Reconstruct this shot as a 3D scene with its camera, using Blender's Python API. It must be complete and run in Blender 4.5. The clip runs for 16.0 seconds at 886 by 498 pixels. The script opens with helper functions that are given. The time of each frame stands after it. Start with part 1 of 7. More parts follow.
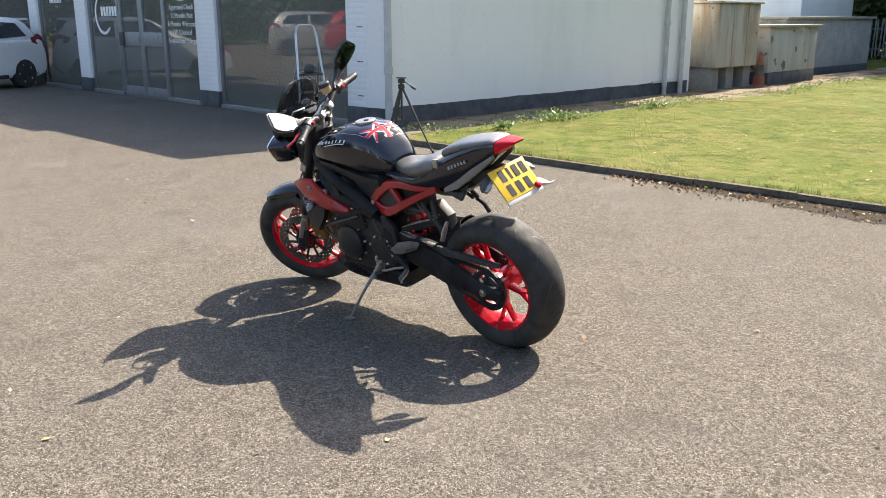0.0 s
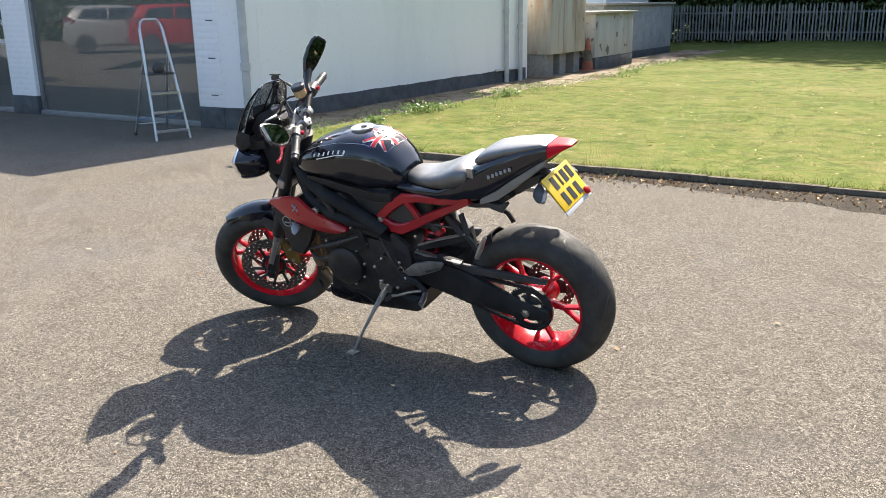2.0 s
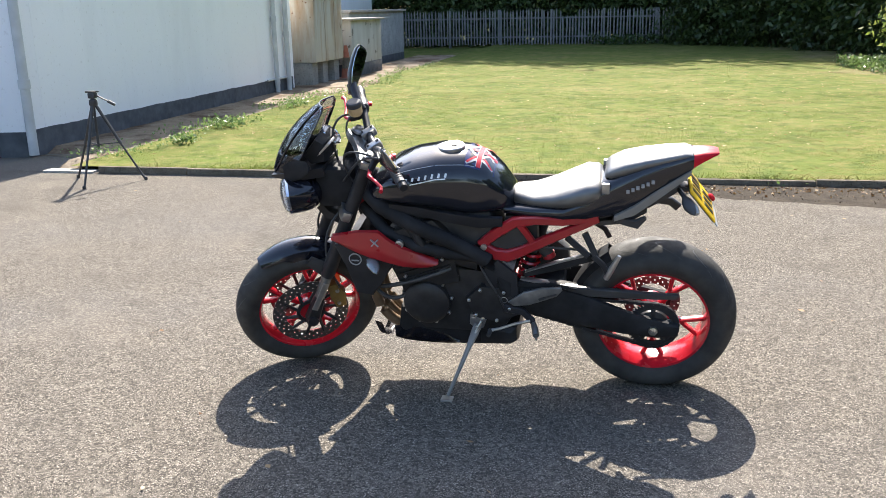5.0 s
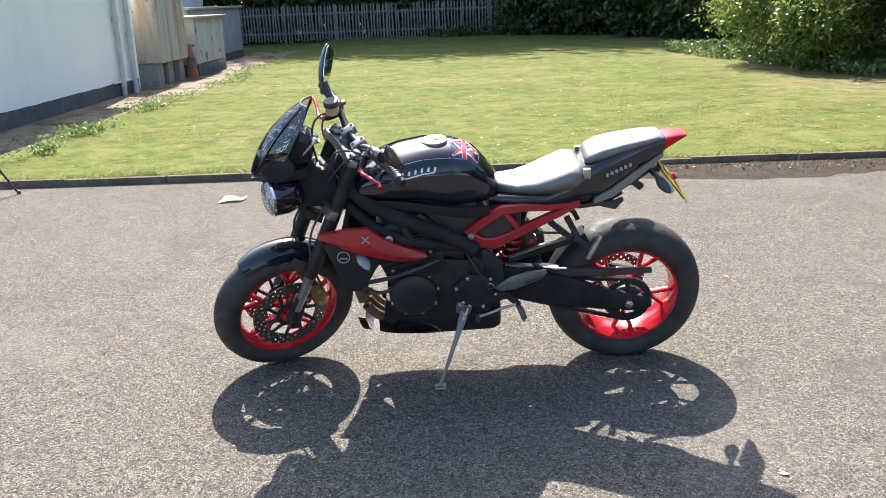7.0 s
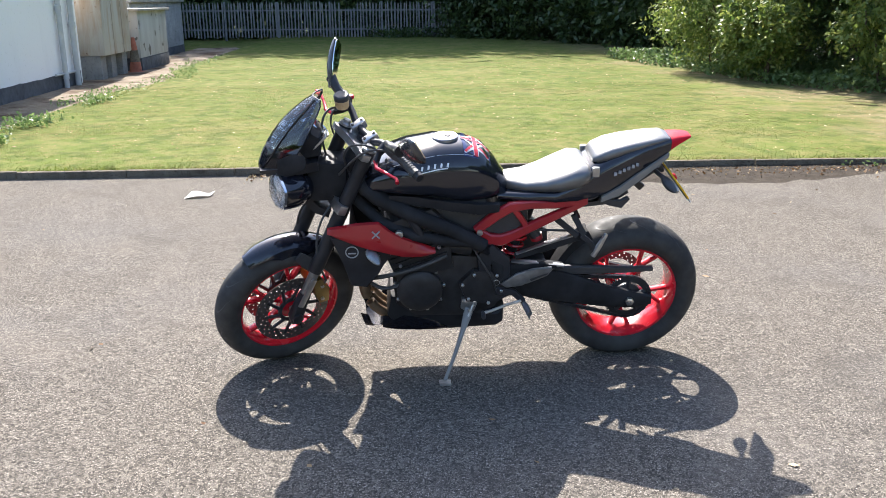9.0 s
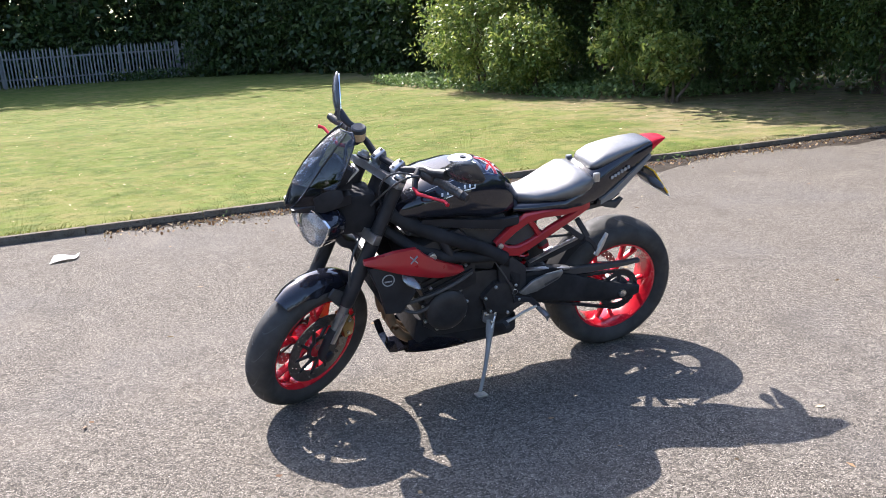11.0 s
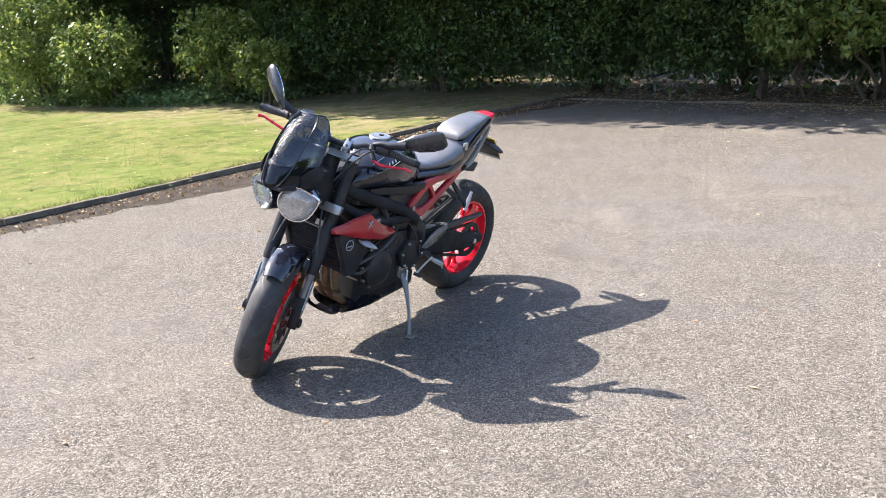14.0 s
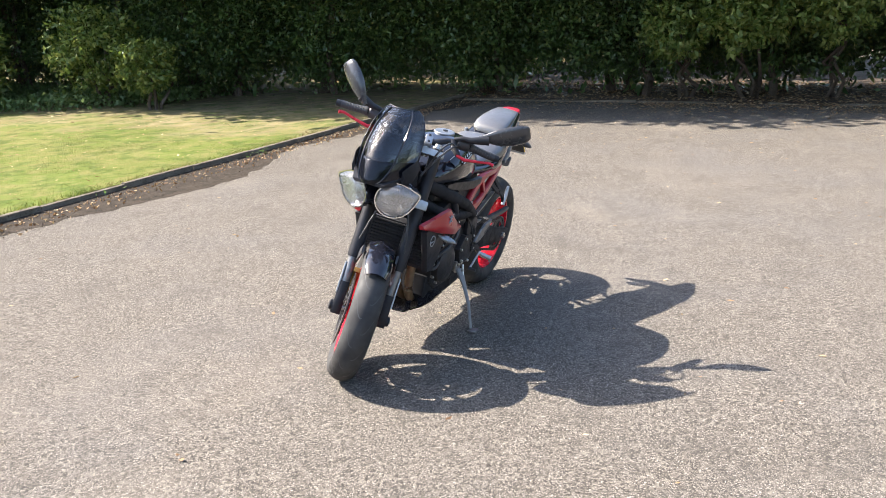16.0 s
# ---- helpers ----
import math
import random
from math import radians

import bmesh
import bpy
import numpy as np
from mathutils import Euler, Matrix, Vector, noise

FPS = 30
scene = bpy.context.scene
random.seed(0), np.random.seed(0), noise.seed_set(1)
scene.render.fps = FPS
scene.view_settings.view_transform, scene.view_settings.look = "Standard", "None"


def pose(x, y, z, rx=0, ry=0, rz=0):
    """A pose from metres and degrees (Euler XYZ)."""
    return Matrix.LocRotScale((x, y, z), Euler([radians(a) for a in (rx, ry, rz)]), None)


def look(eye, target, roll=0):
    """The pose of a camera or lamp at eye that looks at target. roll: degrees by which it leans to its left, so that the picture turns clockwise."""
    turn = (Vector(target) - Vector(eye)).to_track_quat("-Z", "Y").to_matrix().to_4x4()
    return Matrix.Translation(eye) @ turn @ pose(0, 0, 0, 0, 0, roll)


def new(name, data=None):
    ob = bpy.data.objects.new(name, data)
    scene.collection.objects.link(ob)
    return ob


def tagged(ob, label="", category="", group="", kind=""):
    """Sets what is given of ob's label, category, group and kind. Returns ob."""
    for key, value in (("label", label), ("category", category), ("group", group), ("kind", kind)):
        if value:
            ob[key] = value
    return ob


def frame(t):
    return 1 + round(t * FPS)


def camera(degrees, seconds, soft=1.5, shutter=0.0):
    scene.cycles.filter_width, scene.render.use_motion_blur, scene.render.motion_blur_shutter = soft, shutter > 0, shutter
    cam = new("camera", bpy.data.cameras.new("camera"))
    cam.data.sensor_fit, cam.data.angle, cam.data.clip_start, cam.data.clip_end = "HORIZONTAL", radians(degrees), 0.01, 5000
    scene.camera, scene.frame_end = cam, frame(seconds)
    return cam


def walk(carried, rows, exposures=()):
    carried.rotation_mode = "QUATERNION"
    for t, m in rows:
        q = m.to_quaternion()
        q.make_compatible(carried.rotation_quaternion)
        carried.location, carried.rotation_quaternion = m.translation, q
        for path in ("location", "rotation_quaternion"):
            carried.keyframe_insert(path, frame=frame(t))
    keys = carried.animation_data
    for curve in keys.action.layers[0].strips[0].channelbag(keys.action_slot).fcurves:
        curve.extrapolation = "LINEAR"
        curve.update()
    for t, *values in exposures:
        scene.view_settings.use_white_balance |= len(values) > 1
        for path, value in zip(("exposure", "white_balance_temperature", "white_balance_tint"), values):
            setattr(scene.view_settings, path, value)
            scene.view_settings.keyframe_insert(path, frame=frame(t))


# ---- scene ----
cam = camera(54.0, 16.0, soft=0.75)
PATH = [
    (0, (2.381, -2.732, 1.421), (1.004, -1.375, 0.909), -0.1),
    (0.5, (2.173, -2.814, 1.419), (0.875, -1.385, 0.894), -0.5),
    (1, (1.918, -2.79, 1.425), (0.677, -1.307, 0.916), -1.2),
    (1.5, (1.676, -2.835, 1.409), (0.528, -1.281, 0.893), -1.2),
    (2, (1.387, -2.967, 1.428), (0.359, -1.337, 0.892), -1.0),
    (2.5, (1.129, -2.998, 1.418), (0.179, -1.324, 0.877), -1.0),
    (3, (0.884, -3.034, 1.432), (0.025, -1.314, 0.879), -0.8),
    (3.5, (0.602, -3.183, 1.438), (-0.134, -1.407, 0.887), -0.4),
    (4, (0.348, -3.217, 1.427), (-0.292, -1.4, 0.89), -0.5),
    (4.2, (0.232, -3.205, 1.44), (-0.36, -1.369, 0.909), -0.7),
    (6.3, (-0.571, -3.296, 1.445), (-0.728, -1.379, 0.897), -1.5),
    (6.5, (-0.616, -3.315, 1.455), (-0.738, -1.397, 0.903), -1.7),
    (7, (-0.713, -3.359, 1.472), (-0.75, -1.438, 0.916), -2.2),
    (7.5, (-0.758, -3.37, 1.475), (-0.739, -1.452, 0.909), -1.9),
    (8, (-0.793, -3.38, 1.477), (-0.75, -1.463, 0.911), -1.4),
    (8.5, (-0.858, -3.401, 1.47), (-0.789, -1.483, 0.907), -0.8),
    (9, (-0.999, -3.365, 1.457), (-0.883, -1.447, 0.903), -0.3),
    (9.2, (-1.09, -3.33, 1.464), (-0.941, -1.412, 0.917), -0.3),
    (11.3, (-2.256, -3.25, 1.486), (-1.476, -1.478, 0.983), -3.2),
    (11.5, (-2.39, -3.257, 1.497), (-1.546, -1.519, 0.979), -2.8),
    (12, (-2.704, -3.322, 1.509), (-1.709, -1.672, 0.973), -2.4),
    (12.5, (-3.0, -3.209, 1.507), (-1.786, -1.713, 0.969), -1.8),
    (13, (-3.308, -3.055, 1.505), (-1.97, -1.678, 0.945), -1.7),
    (13.5, (-3.601, -2.991, 1.517), (-2.169, -1.708, 0.967), -2.2),
    (14, (-3.814, -2.711, 1.517), (-2.273, -1.555, 0.98), -2.8),
    (14.5, (-4.08, -2.544, 1.52), (-2.486, -1.463, 0.978), -2.0),
    (15, (-4.269, -2.384, 1.538), (-2.63, -1.381, 0.983), -1.2),
    (15.5, (-4.376, -2.081, 1.549), (-2.701, -1.133, 1.005), -2.1),
    (16, (-4.392, -1.823, 1.529), (-2.659, -0.987, 0.984), -2.1),
]
walk(cam, [(t, look(eye, target, roll)) for t, eye, target, roll in PATH], [(0, 1.58, 7050, 11), (2.5, 1.69, 6800, 9), (6.3, 1.76, 6450, 10), (9.2, 1.76, 6250, 11.5), (12, 1.80, 6150, 16), (13, 1.9, 6200, 15), (14.5, 2.02, 6350, 13), (16, 1.97, 6500, 12)])

# ---- sky, sun ----
SUN_DIR = Vector((-0.134, 1.012, 1.0)).normalized()  # towards the sun
world = bpy.data.worlds.new("sky_world")
scene.world = world
world.use_nodes = True
wn = world.node_tree.nodes
sky = wn.new("ShaderNodeTexSky")
sky.sky_type = "NISHITA"
sky.sun_disc = False
sky.sun_elevation = math.asin(SUN_DIR.z)
sky.sun_rotation = math.atan2(SUN_DIR.x, SUN_DIR.y)
sky.air_density, sky.dust_density, sky.ozone_density = 1.0, 1.6, 1.0
wn["Background"].inputs[1].default_value = 0.135
world.node_tree.links.new(sky.outputs[0], wn["Background"].inputs[0])
sun = new("sun", bpy.data.lights.new("sun", "SUN"))
sun.data.energy, sun.data.angle, sun.data.color = 4.6, radians(0.53), (1.0, 0.93, 0.83)
sun.matrix_world = look(SUN_DIR * 60, (0, 0, 0))


# ---- materials ----
class Nodes:
    """A small helper that builds one node material."""

    def __init__(self, name, rough=0.6, metal=0.0, spec=0.5, coat=0.0):
        self.mat = bpy.data.materials.new(name)
        self.mat.use_nodes = True
        self.n, self.l = self.mat.node_tree.nodes, self.mat.node_tree.links
        self.b = self.n["Principled BSDF"]
        self.b.inputs["Roughness"].default_value = rough
        self.b.inputs["Metallic"].default_value = metal
        self.b.inputs["Specular IOR Level"].default_value = spec
        self.b.inputs["Coat Weight"].default_value = coat
        self.b.inputs["Coat Roughness"].default_value = 0.06
        self.co = self.n.new("ShaderNodeTexCoord").outputs["Object"]

    def world_co(self):
        self.co = self.n.new("ShaderNodeNewGeometry").outputs["Position"]
        return self

    def scaled(self, sx, sy, sz):
        m = self.n.new("ShaderNodeMapping")
        m.inputs["Scale"].default_value = (sx, sy, sz)
        self.l.new(self.co, m.inputs[0])
        return m.outputs[0]

    def noise(self, scale, detail=3.0, rough=0.55, co=None, dist=0.0):
        t = self.n.new("ShaderNodeTexNoise")
        t.inputs["Scale"].default_value, t.inputs["Detail"].default_value = scale, detail
        t.inputs["Roughness"].default_value, t.inputs["Distortion"].default_value = rough, dist
        self.l.new(co or self.co, t.inputs["Vector"])
        return t.outputs["Fac"]

    def voronoi(self, scale, out="Color", feature="F1", co=None):
        t = self.n.new("ShaderNodeTexVoronoi")
        t.feature = feature
        t.inputs["Scale"].default_value = scale
        self.l.new(co or self.co, t.inputs["Vector"])
        return t.outputs[out]

    def ramp(self, fac, *stops):
        r = self.n.new("ShaderNodeValToRGB")
        e = r.color_ramp.elements
        while len(e) < len(stops):
            e.new(0.5)
        for el, (p, c) in zip(e, stops):
            el.position = p
            el.color = (*c, 1) if len(c) == 3 else c
        self.l.new(fac, r.inputs[0])
        return r.outputs[0]

    def grey(self, fac, lo, hi, a=0.0, b=1.0):
        m = self.n.new("ShaderNodeMapRange")
        for i, v in zip((1, 2, 3, 4), (lo, hi, a, b)):
            m.inputs[i].default_value = v
        self.l.new(fac, m.inputs[0])
        return m.outputs[0]

    def mix(self, fac, a, b, mode="MIX"):
        m = self.n.new("ShaderNodeMix")
        m.data_type, m.blend_type = "RGBA", mode
        for sock, v in ((m.inputs[0], fac), (m.inputs[6], a), (m.inputs[7], b)):
            if hasattr(v, "is_linked"):
                self.l.new(v, sock)
            elif isinstance(v, (tuple, list)):
                sock.default_value = (*v, 1)
            else:
                sock.default_value = v
        return m.outputs[2]

    def math(self, op, a, b=0.0):
        m = self.n.new("ShaderNodeMath")
        m.operation = op
        for sock, v in zip(m.inputs, (a, b)):
            if hasattr(v, "is_linked"):
                self.l.new(v, sock)
            else:
                sock.default_value = v
        return m.outputs[0]

    def color(self, v):
        if isinstance(v, tuple):
            self.b.inputs["Base Color"].default_value = (*v, 1)
        else:
            self.l.new(v, self.b.inputs["Base Color"])
        return self

    def rough(self, v):
        self.l.new(v, self.b.inputs["Roughness"])
        return self

    def bump(self, height, strength=0.3, distance=0.01):
        n = self.n.new("ShaderNodeBump")
        n.inputs["Strength"].default_value, n.inputs["Distance"].default_value = strength, distance
        self.l.new(height, n.inputs["Height"])
        self.l.new(n.outputs[0], self.b.inputs["Normal"])
        return self

    def random(self):
        return self.n.new("ShaderNodeObjectInfo").outputs["Random"]

    def island(self):
        return self.n.new("ShaderNodeNewGeometry").outputs["Random Per Island"]


def simple(name, col, rough=0.5, metal=0.0, spec=0.5, coat=0.0, vary=0.25, scale=12.0, bump=0.0, fine=120.0):
    """Paint, plastic, rubber or metal with blotches and fine grain."""
    s = Nodes(name, rough, metal, spec, coat)
    n = s.noise(scale, 4)
    dark = tuple(c * (1 - vary) for c in col)
    light = tuple(min(1, c * (1 + vary)) for c in col)
    s.color(s.ramp(n, (0.3, dark), (0.7, light)))
    s.rough(s.grey(s.noise(scale * 2.3, 3), 0.3, 0.7, max(0.02, rough * 0.8), min(1, rough * 1.25)))
    if bump:
        s.bump(s.noise(fine, 2), bump, 0.004)
    return s.mat


def make_asphalt():
    """Worn macadam: small pale warm chips with dark gaps between them, patched by grey and tan wear."""
    s = Nodes("asphalt", 0.95, spec=0.08).world_co()
    sep = s.n.new("ShaderNodeSeparateColor")
    s.l.new(s.voronoi(180.0), sep.inputs[0])
    chip = s.ramp(sep.outputs[0], (0.0, (0.044, 0.040, 0.035)), (0.20, (0.114, 0.101, 0.085)), (0.5, (0.192, 0.170, 0.141)), (0.82, (0.262, 0.233, 0.196)), (1.0, (0.39, 0.35, 0.30)))
    edge = s.grey(s.voronoi(180.0, "Distance", "DISTANCE_TO_EDGE"), 0.02, 0.17)
    c = s.mix(edge, (0.036, 0.032, 0.028), chip)
    big_chips = s.n.new("ShaderNodeSeparateColor")
    s.l.new(s.voronoi(74.0), big_chips.inputs[0])
    c = s.mix(s.grey(big_chips.outputs[0], 0.80, 0.95, 0.0, 0.30), c, (0.27, 0.24, 0.195))
    c = s.mix(s.grey(big_chips.outputs[1], 0.76, 0.95, 0.0, 0.45), c, (0.046, 0.041, 0.036))
    # wear at three larger scales: hand-sized mottling, cool grey and tan patches, dark stains
    c = s.mix(s.grey(s.noise(7.0, 4, 0.65), 0.52, 0.70, 0.0, 0.30), c, (0.078, 0.070, 0.060))
    cool = s.grey(s.noise(0.75, 5, 0.62), 0.47, 0.66, 0.0, 0.38)
    c = s.mix(cool, c, s.mix(0.5, c, (0.122, 0.120, 0.122)))
    tan = s.grey(s.noise(0.9, 5, 0.6, dist=0.6), 0.56, 0.74, 0.0, 0.26)
    c = s.mix(tan, c, (0.240, 0.207, 0.170))
    stain = s.grey(s.noise(1.7, 6, 0.68), 0.53, 0.70, 0.0, 0.46)
    c = s.mix(stain, c, (0.070, 0.063, 0.055))
    streak = s.grey(s.noise(2.2, 5, 0.7, co=s.scaled(0.45, 2.2, 1.0), dist=0.8), 0.64, 0.70, 0.0, 0.40)
    c = s.mix(streak, c, (0.062, 0.055, 0.047))
    s.color(c)
    h = s.math("ADD", s.math("MULTIPLY", sep.outputs[1], 0.8), s.math("MULTIPLY", edge, 1.3))
    h = s.math("ADD", h, s.math("MULTIPLY", s.noise(14, 3), 0.3))
    s.bump(h, 0.38, 0.004)
    s.rough(s.grey(sep.outputs[2], 0.0, 1.0, 0.85, 1.0))
    return s.mat


def make_lawn():
    s = Nodes("lawn_soil", 0.95, spec=0.08).world_co()
    g = s.ramp(s.noise(0.55, 6, 0.66), (0.28, (0.078, 0.106, 0.020)), (0.5, (0.106, 0.130, 0.028)), (0.62, (0.146, 0.142, 0.046)), (0.76, (0.186, 0.160, 0.074)))
    sep = s.n.new("ShaderNodeSeparateXYZ")
    s.l.new(s.co, sep.inputs[0])
    # the lawn is worn and dry towards the evergreens
    dry = s.math("ADD", s.grey(sep.outputs[0], 2.2, 6.2, -0.4, 0.85), s.grey(s.noise(0.8, 5, 0.65), 0.3, 0.7, -0.4, 0.4))
    g = s.mix(s.grey(dry, 0.15, 0.6, 0.0, 0.9), g, s.ramp(s.noise(3.0, 5, 0.6), (0.35, (0.150, 0.118, 0.068)), (0.65, (0.235, 0.190, 0.112))))
    # bare soil and litter close to the evergreens, with their shade darkened into it
    g = s.mix(s.grey(s.math("ADD", sep.outputs[0], s.grey(s.noise(1.3, 5, 0.65), 0.3, 0.7, -1.2, 1.2)), 6.4, 7.4, 0.0, 0.9), g, s.ramp(s.noise(7.0, 4, 0.6), (0.35, (0.075, 0.052, 0.034)), (0.65, (0.15, 0.11, 0.07))))
    g = s.mix(s.grey(s.noise(5.0, 5, 0.7), 0.47, 0.60, 0.0, 0.8), g, s.mix(0.75, g, (0.19, 0.160, 0.066)))
    g = s.mix(s.grey(s.noise(3.4, 5, 0.7), 0.50, 0.40, 0.0, 0.85), g, s.mix(0.75, g, (0.050, 0.080, 0.016)))
    f = s.noise(60, 5, 0.7, co=s.scaled(1.0, 0.7, 1.0))
    c = s.mix(s.grey(f, 0.35, 0.7, 0.0, 0.3), g, s.mix(0.45, g, (0.08, 0.105, 0.03)))
    s.color(c)
    s.bump(s.math("ADD", f, s.noise(9, 4)), 0.35, 0.015)
    return s.mat


def make_leaf(name, stops, trans=0.35, rough=0.45):
    s = Nodes(name, rough, spec=0.45)
    c = s.ramp(s.island(), *stops)
    c = s.mix(s.grey(s.noise(0.9, 3), 0.35, 0.65, 0.0, 0.4), c, s.mix(0.5, c, (0.03, 0.05, 0.014)))
    s.color(c)
    t = s.n.new("ShaderNodeBsdfTranslucent")
    s.l.new(c, t.inputs[0])
    m = s.n.new("ShaderNodeMixShader")
    m.inputs[0].default_value = trans
    s.l.new(s.b.outputs[0], m.inputs[1])
    s.l.new(t.outputs[0], m.inputs[2])
    s.l.new(m.outputs[0], s.n["Material Output"].inputs[0])
    return s.mat


def make_blade():
    s = Nodes("grass_blade", 0.7, spec=0.12).world_co()
    c = s.ramp(s.island(), (0.0, (0.094, 0.132, 0.023)), (0.6, (0.118, 0.152, 0.029)), (0.9, (0.160, 0.174, 0.042)), (1.0, (0.27, 0.245, 0.11)))
    big = s.noise(0.7, 5, 0.62)
    c = s.mix(s.grey(big, 0.45, 0.68, 0.0, 0.8), c, s.mix(0.5, c, (0.185, 0.205, 0.05)))
    c = s.mix(s.grey(big, 0.48, 0.30, 0.0, 0.7), c, s.mix(0.5, c, (0.10, 0.135, 0.03)))
    # larger lush and yellowed patches, and dry grass towards the evergreens
    patch = s.noise(0.28, 4, 0.6)
    c = s.mix(s.grey(patch, 0.48, 0.62, 0.0, 0.75), c, s.mix(0.65, c, (0.215, 0.182, 0.085)))
    c = s.mix(s.grey(s.noise(3.4, 5, 0.7), 0.50, 0.40, 0.0, 0.85), c, s.mix(0.75, c, (0.058, 0.092, 0.017)))
    small = s.noise(5.0, 5, 0.7)
    c = s.mix(s.grey(small, 0.49, 0.63, 0.0, 0.55), c, (0.20, 0.172, 0.070))
    c = s.mix(s.grey(s.noise(0.9, 5, 0.68, co=s.scaled(1.0, 0.6, 1.0)), 0.49, 0.61, 0.0, 0.75), c, (0.195, 0.160, 0.074))
    c = s.mix(s.grey(s.noise(1.6, 4, 0.65), 0.49, 0.38, 0.0, 0.8), c, s.mix(0.6, c, (0.062, 0.096, 0.018)))
    c = s.mix(s.grey(patch, 0.47, 0.34, 0.0, 0.55), c, s.mix(0.6, c, (0.065, 0.115, 0.022)))
    sep = s.n.new("ShaderNodeSeparateXYZ")
    s.l.new(s.co, sep.inputs[0])
    dry = s.math("ADD", s.grey(sep.outputs[0], 1.6, 5.4, -0.4, 0.85), s.grey(s.noise(0.8, 5, 0.65), 0.3, 0.7, -0.4, 0.4))
    c = s.mix(s.grey(dry, 0.1, 0.6, 0.0, 0.8), c, (0.212, 0.162, 0.088))
    # soil-brown blades close to the evergreens, the trees' shade mixed into the colour
    c = s.mix(s.grey(s.math("ADD", sep.outputs[0], s.grey(s.noise(1.3, 5, 0.65), 0.3, 0.7, -1.2, 1.2)), 6.4, 7.4, 0.0, 0.9), c, (0.10, 0.072, 0.045))
    s.color(c)
    t, m = s.n.new("ShaderNodeBsdfTranslucent"), s.n.new("ShaderNodeMixShader")
    s.l.new(c, t.inputs[0])
    m.inputs[0].default_value = 0.5
    s.l.new(s.b.outputs[0], m.inputs[1])
    s.l.new(t.outputs[0], m.inputs[2])
    s.l.new(m.outputs[0], s.n["Material Output"].inputs[0])
    return s.mat


def make_glass(name, tint=(1, 1, 1), rough=0.0, ior=1.45):
    s = Nodes(name, rough)
    s.color(tint)
    s.b.inputs["Transmission Weight"].default_value = 1.0
    s.b.inputs["IOR"].default_value = ior
    return s.mat


def make_pane(name, tint=(0.75, 0.8, 0.8), gloss=1.0, least=0.04, haze=0.0, haze_col=(0.60, 0.58, 0.53)):
    """Thin flat pane: clear with a mirror-like Fresnel gloss and a pale diffuse veil that imitates glare."""
    s = Nodes(name)
    f = s.n.new("ShaderNodeFresnel")
    f.inputs[0].default_value = 1.55
    t, g, m = s.n.new("ShaderNodeBsdfTransparent"), s.n.new("ShaderNodeBsdfGlossy"), s.n.new("ShaderNodeMixShader")
    t.inputs[0].default_value = (*tint, 1)
    g.inputs["Roughness"].default_value = 0.012
    s.l.new(s.grey(f.outputs[0], 0.0, 1.0, least, gloss), m.inputs[0])
    s.l.new(t.outputs[0], m.inputs[1])
    s.l.new(g.outputs[0], m.inputs[2])
    out = m.outputs[0]
    if haze:
        d, m2 = s.n.new("ShaderNodeBsdfDiffuse"), s.n.new("ShaderNodeMixShader")
        d.inputs[0].default_value = (*haze_col, 1)
        s.l.new(s.grey(s.noise(1.1, 5, 0.6, co=s.scaled(1, 1, 0.5)), 0.3, 0.7, haze * 0.75, haze * 1.25), m2.inputs[0])
        s.l.new(out, m2.inputs[1])
        s.l.new(d.outputs[0], m2.inputs[2])
        out = m2.outputs[0]
    s.l.new(out, s.n["Material Output"].inputs[0])
    return s.mat


def make_white_render(name="white_masonry_paint", base=(0.82, 0.82, 0.81)):
    s = Nodes(name, 0.75, spec=0.3).world_co()
    st = s.noise(1.6, 5, 0.6, co=s.scaled(1, 1, 0.25))
    c = s.mix(s.grey(st, 0.5, 0.75, 0, 0.5), base, tuple(v * 0.84 for v in base))
    c = s.mix(s.grey(s.noise(22, 3), 0.62, 0.72, 0, 0.35), c, (0.55, 0.53, 0.49))
    s.color(c)
    s.bump(s.math("ADD", s.noise(60, 3), s.math("MULTIPLY", s.noise(6, 3), 2.0)), 0.25, 0.006)
    return s.mat


def make_rusty():
    s = Nodes("cream_paint_with_rust", 0.75, spec=0.3).world_co()
    run = s.noise(3.0, 6, 0.65, co=s.scaled(1, 1, 0.16))
    c = s.mix(s.grey(run, 0.46, 0.66), (0.40, 0.385, 0.335), (0.27, 0.185, 0.115))
    spot = s.grey(s.noise(9, 5, 0.7), 0.66, 0.70)
    c = s.mix(spot, c, (0.13, 0.055, 0.025))
    c = s.mix(s.grey(s.noise(1.2, 4), 0.4, 0.7, 0, 0.5), c, (0.43, 0.42, 0.38))
    s.color(c)
    s.bump(s.noise(20, 4), 0.3, 0.01)
    return s.mat


def make_peeling():
    s = Nodes("peeling_white_paint", 0.8, spec=0.25).world_co()
    flake = s.grey(s.noise(3.2, 6, 0.6), 0.60, 0.615)
    run = s.noise(2.5, 5, 0.6, co=s.scaled(1, 1, 0.2))
    c = s.mix(s.grey(run, 0.4, 0.7), (0.43, 0.43, 0.42), (0.32, 0.315, 0.295))
    c = s.mix(flake, c, (0.14, 0.13, 0.12))
    s.color(c)
    s.bump(flake, 0.4, 0.008)
    return s.mat


